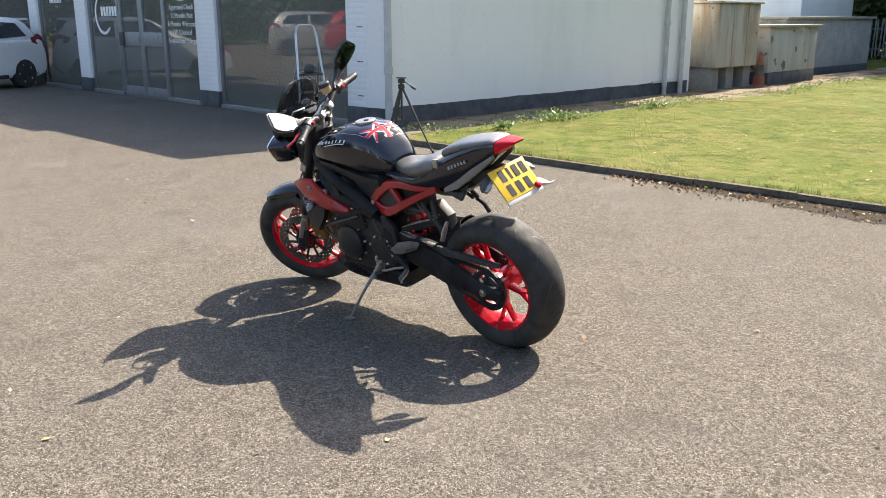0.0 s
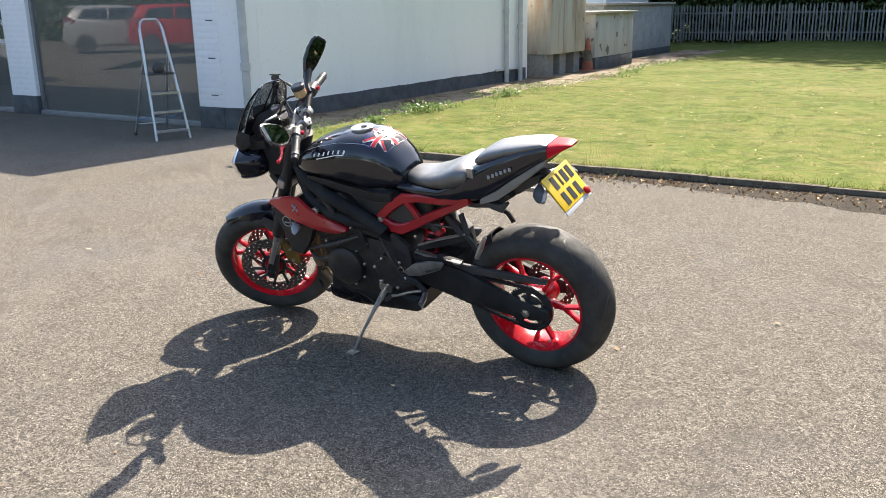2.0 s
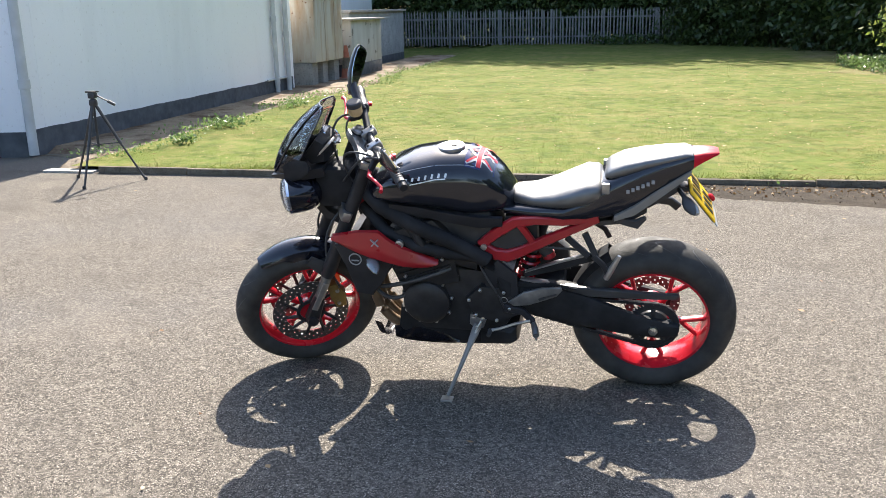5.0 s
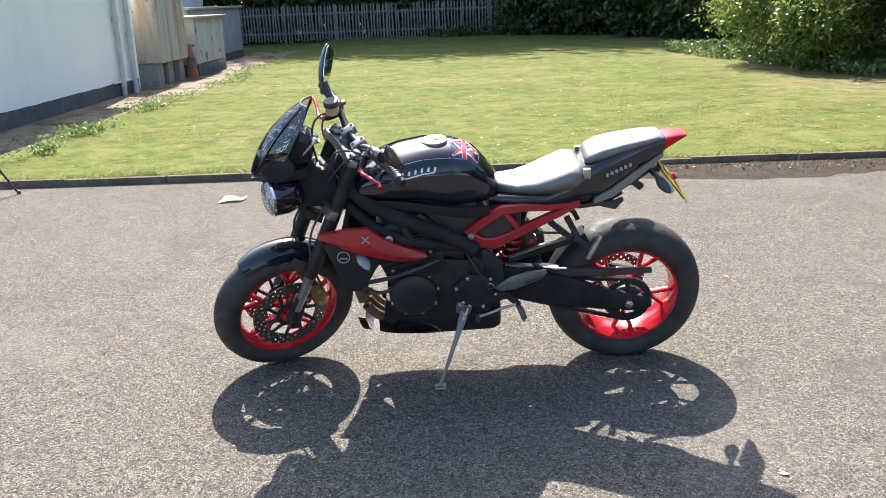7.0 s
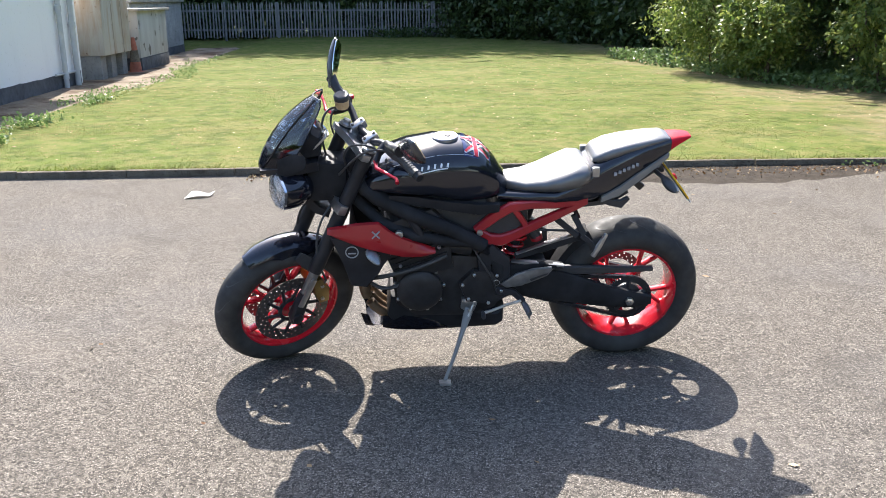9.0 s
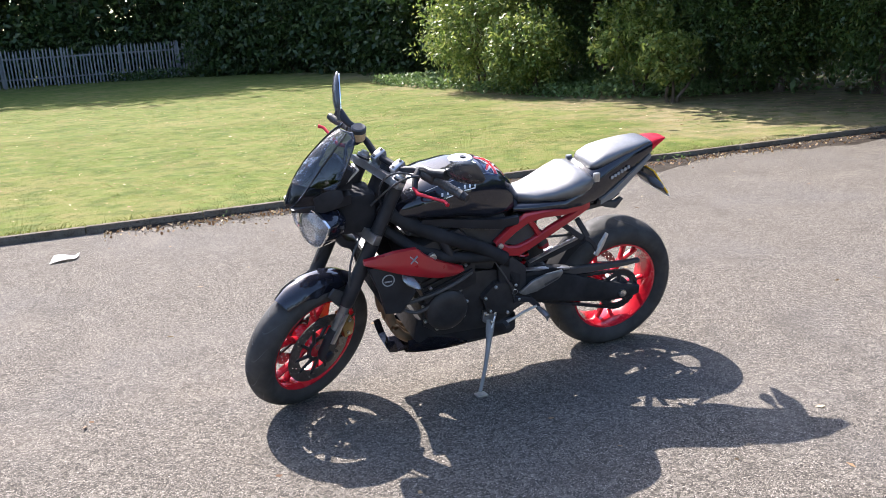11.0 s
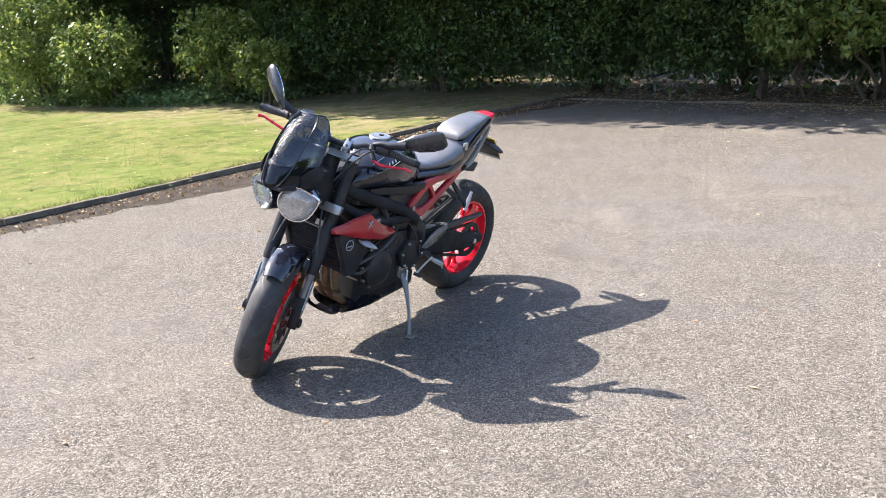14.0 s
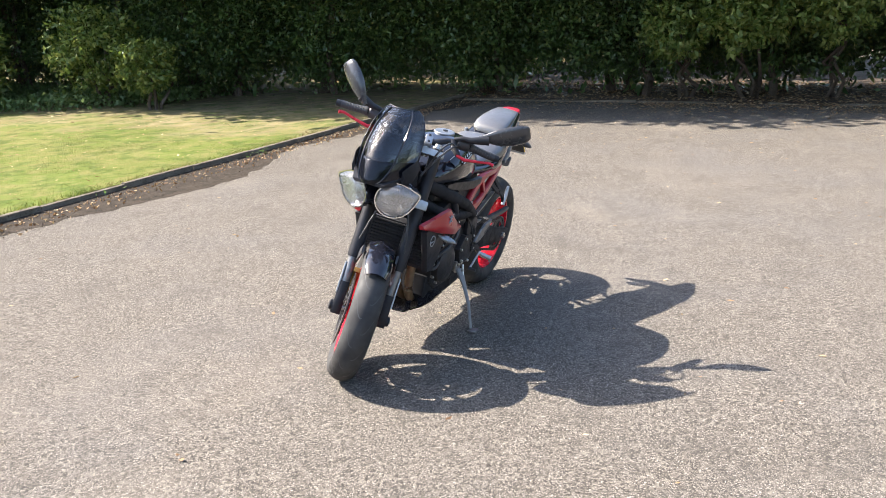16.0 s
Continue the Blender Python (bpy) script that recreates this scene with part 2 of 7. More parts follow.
def make_dirt(name, a, b, scale=7.0):
    s = Nodes(name, 0.95, spec=0.15).world_co()
    c = s.ramp(s.noise(scale, 6, 0.65), (0.3, a), (0.7, b))
    c = s.mix(s.grey(s.noise(scale * 9, 4), 0.55, 0.7), c, tuple(v * 0.5 for v in a))
    s.color(c)
    s.bump(s.noise(scale * 6, 5), 0.8, 0.02)
    return s.mat


M = {}
M["asphalt"] = make_asphalt()
M["lawn"] = make_lawn()
M["blade"] = make_blade()
M["leaf_laurel"] = make_leaf("laurel_leaf", ((0.0, (0.060, 0.110, 0.034)), (0.6, (0.095, 0.160, 0.046)), (0.9, (0.15, 0.215, 0.06)), (1.0, (0.26, 0.28, 0.085))), 0.4, 0.3)
M["leaf_bright"] = make_leaf("pale_shrub_leaf", ((0.0, (0.09, 0.15, 0.03)), (0.6, (0.20, 0.26, 0.055)), (1.0, (0.34, 0.36, 0.10))), 0.4)
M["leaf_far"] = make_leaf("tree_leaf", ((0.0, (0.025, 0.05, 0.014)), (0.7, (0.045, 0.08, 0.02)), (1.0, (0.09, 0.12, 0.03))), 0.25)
M["leaf_dry"] = make_leaf("fallen_leaf", ((0.0, (0.15, 0.075, 0.035)), (0.5, (0.29, 0.17, 0.08)), (0.85, (0.42, 0.29, 0.15)), (1.0, (0.6, 0.48, 0.30))), 0.15, 0.7)
M["leaf_weed"] = make_leaf("weed_leaf", ((0.0, (0.10, 0.17, 0.05)), (1.0, (0.22, 0.30, 0.11))), 0.4)
M["bark"] = make_dirt("bark", (0.07, 0.052, 0.038), (0.15, 0.115, 0.085), 9)
M["soil"] = make_dirt("dark_soil", (0.055, 0.042, 0.03), (0.12, 0.09, 0.065), 6)
M["dirt"] = make_dirt("dark_damp_dirt", (0.020, 0.016, 0.012), (0.062, 0.048, 0.035), 9)
def make_earth():
    s = Nodes("pale_earth", 0.95, spec=0.15).world_co()
    c = s.ramp(s.noise(4, 6, 0.65), (0.3, (0.15, 0.118, 0.085)), (0.7, (0.255, 0.21, 0.158)))
    c = s.mix(s.grey(s.noise(1.3, 5, 0.65), 0.50, 0.60), c, (0.085, 0.055, 0.036))
    c = s.mix(s.grey(s.noise(36, 4), 0.55, 0.7), c, (0.13, 0.105, 0.075))
    c = s.mix(s.grey(s.noise(2.4, 5, 0.7), 0.60, 0.68, 0, 0.7), c, (0.14, 0.16, 0.06))
    s.color(c)
    s.bump(s.noise(24, 5), 0.8, 0.02)
    return s.mat


M["earth"] = make_earth()
M["moss"] = make_dirt("mossy_dark_concrete", (0.10, 0.080, 0.055), (0.20, 0.165, 0.12), 7)
M["kerb"] = make_dirt("weathered_concrete", (0.095, 0.080, 0.060), (0.185, 0.160, 0.125), 8)
M["paving"] = make_dirt("paving_concrete", (0.30, 0.28, 0.25), (0.42, 0.40, 0.36), 6)
M["white_wall"] = make_white_render()
M["white_brick"] = make_white_render("white_painted_brick", (0.80, 0.80, 0.80))
M["plinth"] = simple("dark_grey_masonry_paint", (0.075, 0.082, 0.092), 0.8, vary=0.3, scale=5, bump=0.3)
M["pipe"] = simple("grey_white_pipe_paint", (0.47, 0.48, 0.48), 0.5, vary=0.12, scale=6)
M["rusty"] = make_rusty()
M["peeling"] = make_peeling()
M["block"] = make_dirt("grey_concrete_block", (0.30, 0.31, 0.30), (0.42, 0.43, 0.42), 3)
M["brick_grey"] = make_dirt("grey_brick", (0.20, 0.20, 0.20), (0.30, 0.30, 0.29), 5)
M["alu"] = simple("aluminium", (0.50, 0.51, 0.52), 0.35, 0.9, vary=0.08)
M["alu_frame"] = simple("grey_aluminium_frame", (0.25, 0.265, 0.28), 0.45, 0.5, vary=0.15)
M["black_plastic"] = simple("black_plastic", (0.038, 0.038, 0.040), 0.5, vary=0.25, bump=0.1)
M["galv"] = simple("galvanised_steel", (0.15, 0.155, 0.155), 0.65, 0.2, vary=0.2, scale=3)
# a diffuse veil lifts the dark glass, painted in for glare
M["pane"] = make_pane("shop_glass", haze=0.085, least=0.08)
M["leaf_hedge"] = make_leaf("hedge_leaf", ((0.0, (0.04, 0.07, 0.02)), (1.0, (0.10, 0.15, 0.04))), 0.25)
M["shop_floor"] = simple("grey_floor_tile", (0.16, 0.155, 0.15), 0.4, vary=0.2)
M["shop_wall"] = simple("shop_wall_paint", (0.30, 0.30, 0.29), 0.8, vary=0.1)
M["white_vinyl"] = simple("white_vinyl", (0.82, 0.83, 0.82), 0.6, vary=0.04)
M["orange"] = simple("faded_orange_plastic", (0.30, 0.10, 0.06), 0.8, vary=0.2)
M["paper"] = simple("white_paper", (0.75, 0.74, 0.70), 0.8, vary=0.08)


# ---- mesh helpers ----
def finish(name, bm, mat, parent=None, label="", angle=38.0):
    """Turns a bmesh into one object with smooth faces and sharp edges."""
    bmesh.ops.recalc_face_normals(bm, faces=bm.faces)
    lim = radians(angle)
    for f in bm.faces:
        f.smooth = True
    for e in bm.edges:
        if len(e.link_faces) == 2 and e.calc_face_angle(0.0) > lim:
            e.smooth = False
    me = bpy.data.meshes.new(name)
    bm.to_mesh(me)
    bm.free()
    me.materials.append(mat)
    ob = new(name, me)
    if parent:
        ob.parent = parent
    if label:
        tagged(ob, label)
    return ob


def part(name, bm, mat, parent, label="", angle=38.0):
    return finish(name, bm, mat, parent, label, angle)


def box(bm, lo, hi, bevel=0.0, m=None):
    """An axis-aligned block from corner lo to corner hi, bevelled."""
    c = [(a + b) / 2 for a, b in zip(lo, hi)]
    d = [abs(b - a) for a, b in zip(lo, hi)]
    mm = Matrix.LocRotScale(c, None, d)
    if m:
        mm = m @ mm
    vs = bmesh.ops.create_cube(bm, size=1.0, matrix=mm)["verts"]
    if bevel:
        es = list({e for v in vs for e in v.link_edges})
        bmesh.ops.bevel(bm, geom=es, offset=bevel, segments=2, affect="EDGES", profile=0.6)
    return bm


def ring_at(p, axis, r, seg, ry=None, up=None):
    """A ring of points round p, at right angles to axis."""
    a = Vector(axis).normalized()
    u = Vector(up) if up else (Vector((0, 0, 1)) if abs(a.z) < 0.9 else Vector((1, 0, 0)))
    s = a.cross(u).normalized()
    u = s.cross(a)
    ry = r if ry is None else ry
    return [Vector(p) + s * r * math.cos(2 * math.pi * i / seg) + u * ry * math.sin(2 * math.pi * i / seg) for i in range(seg)]


def loft(bm, rings, caps=True, closed=False):
    """Skins a row of rings that have equally many points."""
    vs = [[bm.verts.new(p) for p in r] for r in rings]
    n = len(vs[0])
    pairs = list(zip(vs, vs[1:])) + ([(vs[-1], vs[0])] if closed else [])
    for a, b in pairs:
        for i in range(n):
            bm.faces.new((a[i], a[(i + 1) % n], b[(i + 1) % n], b[i]))
    if caps and not closed:
        bm.faces.new(vs[0][::-1])
        bm.faces.new(vs[-1])
    return bm


def tube(bm, pts, radius, seg=10, up=None):
    """A round bar along a row of points; radius is a number or one per point."""
    pts = [Vector(p) for p in pts]
    rs = radius if isinstance(radius, (list, tuple)) else [radius] * len(pts)
    rings = []
    for i, p in enumerate(pts):
        d = pts[min(i + 1, len(pts) - 1)] - pts[max(i - 1, 0)]
        rings.append(ring_at(p, d, rs[i], seg, up=up))
    return loft(bm, rings)


def bezier(a, b, c, d, n=8):
    a, b, c, d = map(Vector, (a, b, c, d))
    return [a * (1 - t) ** 3 + b * 3 * t * (1 - t) ** 2 + c * 3 * t * t * (1 - t) + d * t ** 3 for t in [i / n for i in range(n + 1)]]


def lathe(bm, profile, centre, axis, seg=32, closed=False):
    """Turns a profile of (radius, along the axis) round an axis."""
    a = Vector(axis).normalized()
    rings = [ring_at(Vector(centre) + a * h, a, max(r, 1e-4), seg) for r, h in profile]
    return loft(bm, rings, caps=not closed, closed=closed)


def slab(bm, outline, axis, lo, hi, bevel=0.0):
    """A flat outline in the plane across one axis, thickened from lo to hi. Axis y: points are (x, z); x: (y, z); z: (x, y)."""
    def put(p, h):
        return {"y": (p[0], h, p[1]), "x": (h, p[0], p[1]), "z": (p[0], p[1], h)}[axis]
    a = [bm.verts.new(put(p, lo)) for p in outline]
    b = [bm.verts.new(put(p, hi)) for p in outline]
    n = len(a)
    fs = [bm.faces.new(a), bm.faces.new(b[::-1])]
    rim = []
    for i in range(n):
        f = bm.faces.new((a[i], b[i], b[(i + 1) % n], a[(i + 1) % n]))
        fs.append(f)
    if bevel:
        es = [e for f in fs[:2] for e in f.edges]
        bmesh.ops.bevel(bm, geom=es, offset=bevel, segments=2, affect="EDGES", profile=0.6)
    return bm


def soup(name, verts, faces, mat, parent=None):
    """One mesh of very many small pieces from number arrays."""
    me = bpy.data.meshes.new(name)
    nv, nf, k = len(verts), len(faces), faces.shape[1]
    me.vertices.add(nv)
    me.vertices.foreach_set("co", np.asarray(verts, np.float32).ravel())
    me.loops.add(nf * k)
    me.loops.foreach_set("vertex_index", np.asarray(faces, np.int32).ravel())
    me.polygons.add(nf)
    me.polygons.foreach_set("loop_start", np.arange(0, nf * k, k, dtype=np.int32))
    me.update(calc_edges=True)
    me.materials.append(mat)
    ob = new(name, me)
    if parent:
        ob.parent = parent
    return ob


rng = np.random.default_rng(7)


def leaf_arrays(centres, size, droop=0.3, slim=0.45, toward=None):
    """Folded four-cornered leaves at the given centres; returns verts and faces."""
    n = len(centres)
    d = rng.normal(size=(n, 3))
    if toward is not None:
        d = d * 0.8 + toward
    d[:, 2] -= droop
    d /= np.linalg.norm(d, axis=1)[:, None]
    w = np.cross(d, rng.normal(size=(n, 3)))
    w /= np.linalg.norm(w, axis=1)[:, None]
    nn = np.cross(d, w)
    s = size * rng.uniform(0.6, 1.3, n)[:, None]
    a = centres - d * s * 0.5
    b = centres + w * s * slim * 0.5 + nn * s * 0.07
    c = centres + d * s * 0.5 - nn * s * 0.05
    e = centres - w * s * slim * 0.5 + nn * s * 0.07
    v = np.stack([a, b, c, e], 1).reshape(-1, 3)
    i = np.arange(n)[:, None] * 4
    return v, np.concatenate([i, i + 1, i + 2, i + 3], 1)


# ---- ground ----
def sheet(name, xs, ys, z, mat, bumpy=0.0, freq=0.6, kind="structure", label="", category=""):
    gx, gy = np.meshgrid(xs, ys)
    gz = np.full(gx.shape, float(z))
    if bumpy:
        for j in range(gx.shape[0]):
            for i in range(gx.shape[1]):
                gz[j, i] += bumpy * noise.noise((gx[j, i] * freq, gy[j, i] * freq, 3.1))
    v = np.stack([gx, gy, gz], -1).reshape(-1, 3)
    w = len(xs)
    f = np.array([(j * w + i, j * w + i + 1, (j + 1) * w + i + 1, (j + 1) * w + i) for j in range(len(ys) - 1) for i in range(w - 1)])
    ob = soup(name, v, f, mat)
    for p in ob.data.polygons:
        p.use_smooth = True
    return tagged(ob, label, category, kind=kind)


KERB_Y, WALL_X, FRONT_Y, HEDGE_X = 4.11, -6.36, 4.80, 8.55
WALL_END = 12.49
sheet("ground", np.linspace(-220, 220, 12), np.linspace(-220, 220, 12), -0.06, M["lawn"], label="wide ground of grass and earth round the yard", category="ground")
sheet("road", np.linspace(-45, HEDGE_X + 0.14, 40), np.linspace(-45, KERB_Y + 0.02, 40), 0.0, M["asphalt"], label="worn grey asphalt yard with pale stone chips", category="asphalt yard")
sheet("pavement", np.linspace(-45, -4.75, 20), np.linspace(KERB_Y - 0.03, FRONT_Y + 0.3, 4), 0.004, M["asphalt"], label="asphalt apron in front of the shop", category="apron")
sheet("lawn", np.linspace(-5.42, 16, 90), np.linspace(KERB_Y + 0.05, 36, 140), 0.05, M["lawn"], 0.012, 0.5, label="mown yellow-green lawn with dry brown patches", category="lawn")


def lawn_z(x, y):
    return 0.05 + 0.012 * noise.noise((x * 0.5, y * 0.5, 3.1))


# bare earth strip beside the side wall
bm = bmesh.new()
rows = []
for k in range(90):
    y = KERB_Y + 0.06 + k * 0.22
    out = -5.44 + 0.012 * (min(y, 11) - 4.2) + 0.45 * math.exp(-((y - 12.9) / 1.8) ** 2) + 0.20 * noise.noise((y * 0.9, 1.0, 0)) + 0.10 * noise.noise((y * 3.1, 5.0, 0))
    out = max(out, -5.40)
    rows.append([bm.verts.new((x, y, (-0.02 if k == 0 or (y <= FRONT_Y + 0.1 and i == 0) or (FRONT_Y + 0.1 < y < FRONT_Y + 0.33 and i < 7) else 0.066) + 0.016 * noise.noise((x * 3, y * 3, 0)) - (0.05 if i == 8 else 0.0))) for i, x in enumerate(np.linspace(WALL_X - 0.3 if y > FRONT_Y + 0.1 else out - 0.22, out, 9))])
for a, b in zip(rows, rows[1:]):
    for i in range(8):
        bm.faces.new((a[i], a[i + 1], b[i + 1], b[i]))
tagged(finish("earth_path", bm, M["earth"]), "bare pale earth strip between the white wall and the lawn", "earth path", kind="structure")

# strip under the hedge
sheet("hedge_soil", np.linspace(HEDGE_X + 0.02, 24, 60), np.linspace(-30, KERB_Y + 0.3, 80), 0.012, M["soil"], 0.022, 1.7, label="dark soil with leaf litter under the hedge", category="soil")


# ---- kerbs ----
def kerb_piece(length):
    b = bmesh.new()
    box(b, (0.004, -0.028, -0.06), (length - 0.004, 0.026, 0.062), 0.008)
    return b


kerb = tagged(new("kerb"), "thin weathered concrete edging between asphalt and lawn", "kerb", kind="structure")
first = None
for k in range(16):
    x = -5.08 + 0.915 * k
    if first is None:
        first = part("kerb_stone", kerb_piece(0.915), M["kerb"], kerb)
        ob = first
    else:
        ob = new("kerb_stone", first.data)
        ob.parent = kerb
    ob.matrix_basis = pose(x, KERB_Y + random.uniform(-0.006, 0.006), random.uniform(-0.007, 0.006), random.uniform(-3, 3), 0, random.uniform(-0.4, 0.4))
hkerb = tagged(new("hedge_kerb"), "low concrete edging with fallen leaves below the hedge", "kerb", kind="structure")
for k in range(13):
    ob = part("kerb_stone", kerb_piece(0.915), M["moss"], hkerb) if k == 0 else new("kerb_stone", mossy.data)
    mossy = ob if k == 0 else mossy
    ob.parent = hkerb
    ob.matrix_basis = pose(HEDGE_X + 0.03, 3.9 - 0.915 * k, -0.035 + random.uniform(-0.012, 0.01), 0, random.uniform(-3, 3), -90 + random.uniform(-0.6, 0.6))

tagged(finish("paving_piece", box(bmesh.new(), (-5.66, 4.06, -0.02), (-5.12, 4.20, 0.020), 0.006), M["paving"]), "pale worn concrete piece at the end of the kerb", "paving", kind="structure")

# ---- building ----
ROOF = 3.09
bm = box(bmesh.new(), (WALL_X - 0.3, FRONT_Y + 0.35, 0.0), (WALL_X, WALL_END, ROOF - 0.2))
wall_side = tagged(finish("wall_side", bm, M["white_wall"]), "white painted side wall with a dark grey base band", "wall", kind="structure")
bm = bmesh.new()
prev = None
for k in range(85):
    y = FRONT_Y + 0.02 + k * 0.1
    if y > WALL_END + 0.01:
        break
    top = 0.285 + 0.012 * noise.noise((y * 2.2, 0, 0)) + 0.006 * noise.noise((y * 9, 0, 0))
    cur = [bm.verts.new(p) for p in ((WALL_X, y, 0), (WALL_X + 0.006, y, 0), (WALL_X + 0.006, y, top), (WALL_X, y, top))]
    if prev:
        for i in range(4):
            bm.faces.new((prev[i], prev[(i + 1) % 4], cur[(i + 1) % 4], cur[i]))
    prev = cur
part("painted_band", bm, M["plinth"], wall_side, "dark grey painted base band")
bm = box(bmesh.new(), (-27, WALL_END - 0.3, 0.0), (WALL_X - 0.302, WALL_END - 0.002, ROOF - 0.2))
tagged(finish("wall_back", bm, M["white_wall"]), "plain white back wall of the shop", "wall", kind="structure")
bm = box(bmesh.new(), (-27.3, FRONT_Y, 0.0), (-27.0, WALL_END, ROOF - 0.2))
tagged(finish("wall_far", bm, M["white_wall"]), "plain white end wall of the shop", "wall", kind="structure")
bm = slab(bmesh.new(), [(-27.3, FRONT_Y - 0.02), (WALL_X - 0.02, FRONT_Y - 0.02), (-6.12, 6.9), (-5.90, 8.2), (-5.88, WALL_END + 0.02), (-27.3, WALL_END + 0.02)], "z", ROOF - 0.198, ROOF)
tagged(finish("roof", bm, M["white_wall"]), "flat white-edged roof of the shop with a side eave", "roof", kind="structure")
bm = box(bmesh.new(), (-27.3, FRONT_Y - 0.02, ROOF + 0.002), (-9.95, WALL_END - 0.05, 3.28))
tagged(finish("upper_storey", bm, M["white_wall"]), "plain white upper part of the shop", "wall", kind="structure")
bm = box(bmesh.new(), (-26.9, FRONT_Y + 0.3, ROOF - 0.3), (WALL_X - 0.31, WALL_END - 0.35, ROOF - 0.21))
tagged(finish("ceiling", bm, M["shop_wall"]), "plain shop ceiling", "ceiling", kind="structure")
bm = box(bmesh.new(), (-27, FRONT_Y + 0.06, -0.03), (WALL_X - 0.31, WALL_END - 0.35, 0.05))
tagged(finish("floor", bm, M["shop_floor"]), "grey tiled showroom floor", "floor", kind="structure")
bm = box(bmesh.new(), (-27.0, FRONT_Y, 2.26), (WALL_X - 0.75, FRONT_Y + 0.3, ROOF - 0.2))
tagged(finish("fascia", bm, M["white_wall"]), "white fascia over the shop windows", "fascia", kind="structure")
bm = box(bmesh.new(), (-26.9, 11.6, 0.05), (WALL_X - 0.35, 11.7, ROOF - 0.3))
tagged(finish("wall_inner", bm, M["shop_wall"]), "grey inner back wall of the showroom", "wall", kind="structure")


def brick_pier(name, x0, x1, label):
    """A white painted brick pier in the shop front, with each brick proud of its joints."""
    pier = tagged(new(name), label, "brick pier", kind="structure")
    part("core", box(bmesh.new(), (x0 + 0.006, FRONT_Y - 0.0, 0), (x1 - 0.006, FRONT_Y + 0.352, ROOF - 0.2)), M["white_brick"], pier)
    part("painted_band", box(bmesh.new(), (x0 - 0.001, FRONT_Y - 0.014, 0), (x1 + 0.001, FRONT_Y + 0.34, 0.272), 0.004), M["plinth"], pier, "dark grey painted base")
    n = max(2, round((x1 - x0) / 0.225))
    w = (x1 - x0) / n
    b = box(bmesh.new(), (0.0002, 0, 0.0002), (w - 0.0002, 0.1, 0.0748), 0.0006)
    h = box(bmesh.new(), (0.0002, 0, 0.0002), (w / 2 - 0.0002, 0.1, 0.0748), 0.0006)
    whole = half = None
    row, z = 0, 0.276
    while z < ROOF - 0.28:
        xs = [(x0 + i * w, False) for i in range(n)] if row % 2 == 0 else [(x0, True)] + [(x0 + w * (i + 0.5), False) for i in range(n - 1)] + [(x1 - w / 2, True)]
        for x, small in xs:
            if small:
                half = half or finish("brick", h, M["white_brick"], pier)
                ob = half if half.get("used") is None else new("brick", half.data)
            else:
                whole = whole or finish("brick", b, M["white_brick"], pier)
                ob = whole if whole.get("used") is None else new("brick", whole.data)
            ob["used"] = 1
            ob.parent = pier
            ob.location = (x, FRONT_Y - 0.0014 + random.uniform(-0.0002, 0.0002), z)
        z += 0.075
        row += 1
    return pier


brick_pier("pier_corner", WALL_X - 0.75, WALL_X - 0.32, "white painted brick corner pier with dark grey base")
RET = [(WALL_X - 0.322, FRONT_Y + 0.003), (WALL_X - 0.06, FRONT_Y + 0.05), (WALL_X, FRONT_Y + 0.09), (WALL_X, FRONT_Y + 0.348), (WALL_X - 0.322, FRONT_Y + 0.348)]
ret = tagged(finish("pier_return", slab(bmesh.new(), RET, "z", 0.272, ROOF - 0.2), M["white_brick"]), "white painted brick return beside the downpipe", "brick pier", kind="structure")
part("painted_band", slab(bmesh.new(), [(x + (0.004 if x > WALL_X - 0.1 else 0.0), y - (0.006 if y < 5.0 else 0.0)) for x, y in RET], "z", 0.0, 0.2715), M["plinth"], ret, "dark grey painted base")
for k, z in enumerate((0.42, 0.87, 1.32, 1.77)):
    slot = finish("weep_slot", box(bmesh.new(), (-6.88, FRONT_Y - 0.0065, z - 0.006), (-6.76, FRONT_Y - 0.0035, z + 0.006), 0.0), M["plinth"])
    tagged(slot, "narrow dark slot in the white corner pier", "vent slot", "slots in the corner pier")
brick_pier("pier_middle", -11.098, -10.49, "white painted brick pier between shop windows")
brick_pier("pier_door", -15.914, -15.407, "white painted brick pier beside the shop door")
brick_pier("pier_end", -18.411, -17.951, "white painted brick pier between shop windows")


def shop_window(name, x0, x1, label, mullions=(), low=0.07):
    win = tagged(new(name), label, "shop window", kind="structure")
    y0, y1 = FRONT_Y + 0.05, FRONT_Y + 0.11
    t = 0.055
    for nm, lo, hi in (("sill", (x0, y0 - 0.03, low - 0.065), (x1, y1 + 0.02, low)), ("head", (x0, y0, 2.20), (x1, y1, 2.258))):
        part(nm, box(bmesh.new(), lo, hi, 0.004), M["alu_frame"], win)
    edges = [x0, *mullions, x1]
    for x in edges:
        a = min(max(x - t / 2, x0), x1 - t)
        part("mullion", box(bmesh.new(), (a, y0, low), (a + t, y1, 2.20), 0.004), M["alu_frame"], win)
    for a, b in zip(edges, edges[1:]):
        p = part("pane", box(bmesh.new(), (a + t, y0 + 0.026, low + 0.002), (b - t * 0.5, y0 + 0.034, 2.198)), M["pane"], win)
        p.visible_shadow = False
    return win


shop_window("window_1", -10.486, -7.114, "large dark shop window in a grey metal frame")
shop_window("window_2", -12.308, -11.102, "shop window with white lettering in a grey frame")
shop_window("window_3", -15.403, -14.07, "shop window with a white emblem in a grey frame")
shop_window("window_4", -17.947, -15.918, "large shop window behind the parked white car")
shop_window("window_5", -27, -18.415, "long shop window in a grey metal frame", (-20.6, -22.8, -25.0))

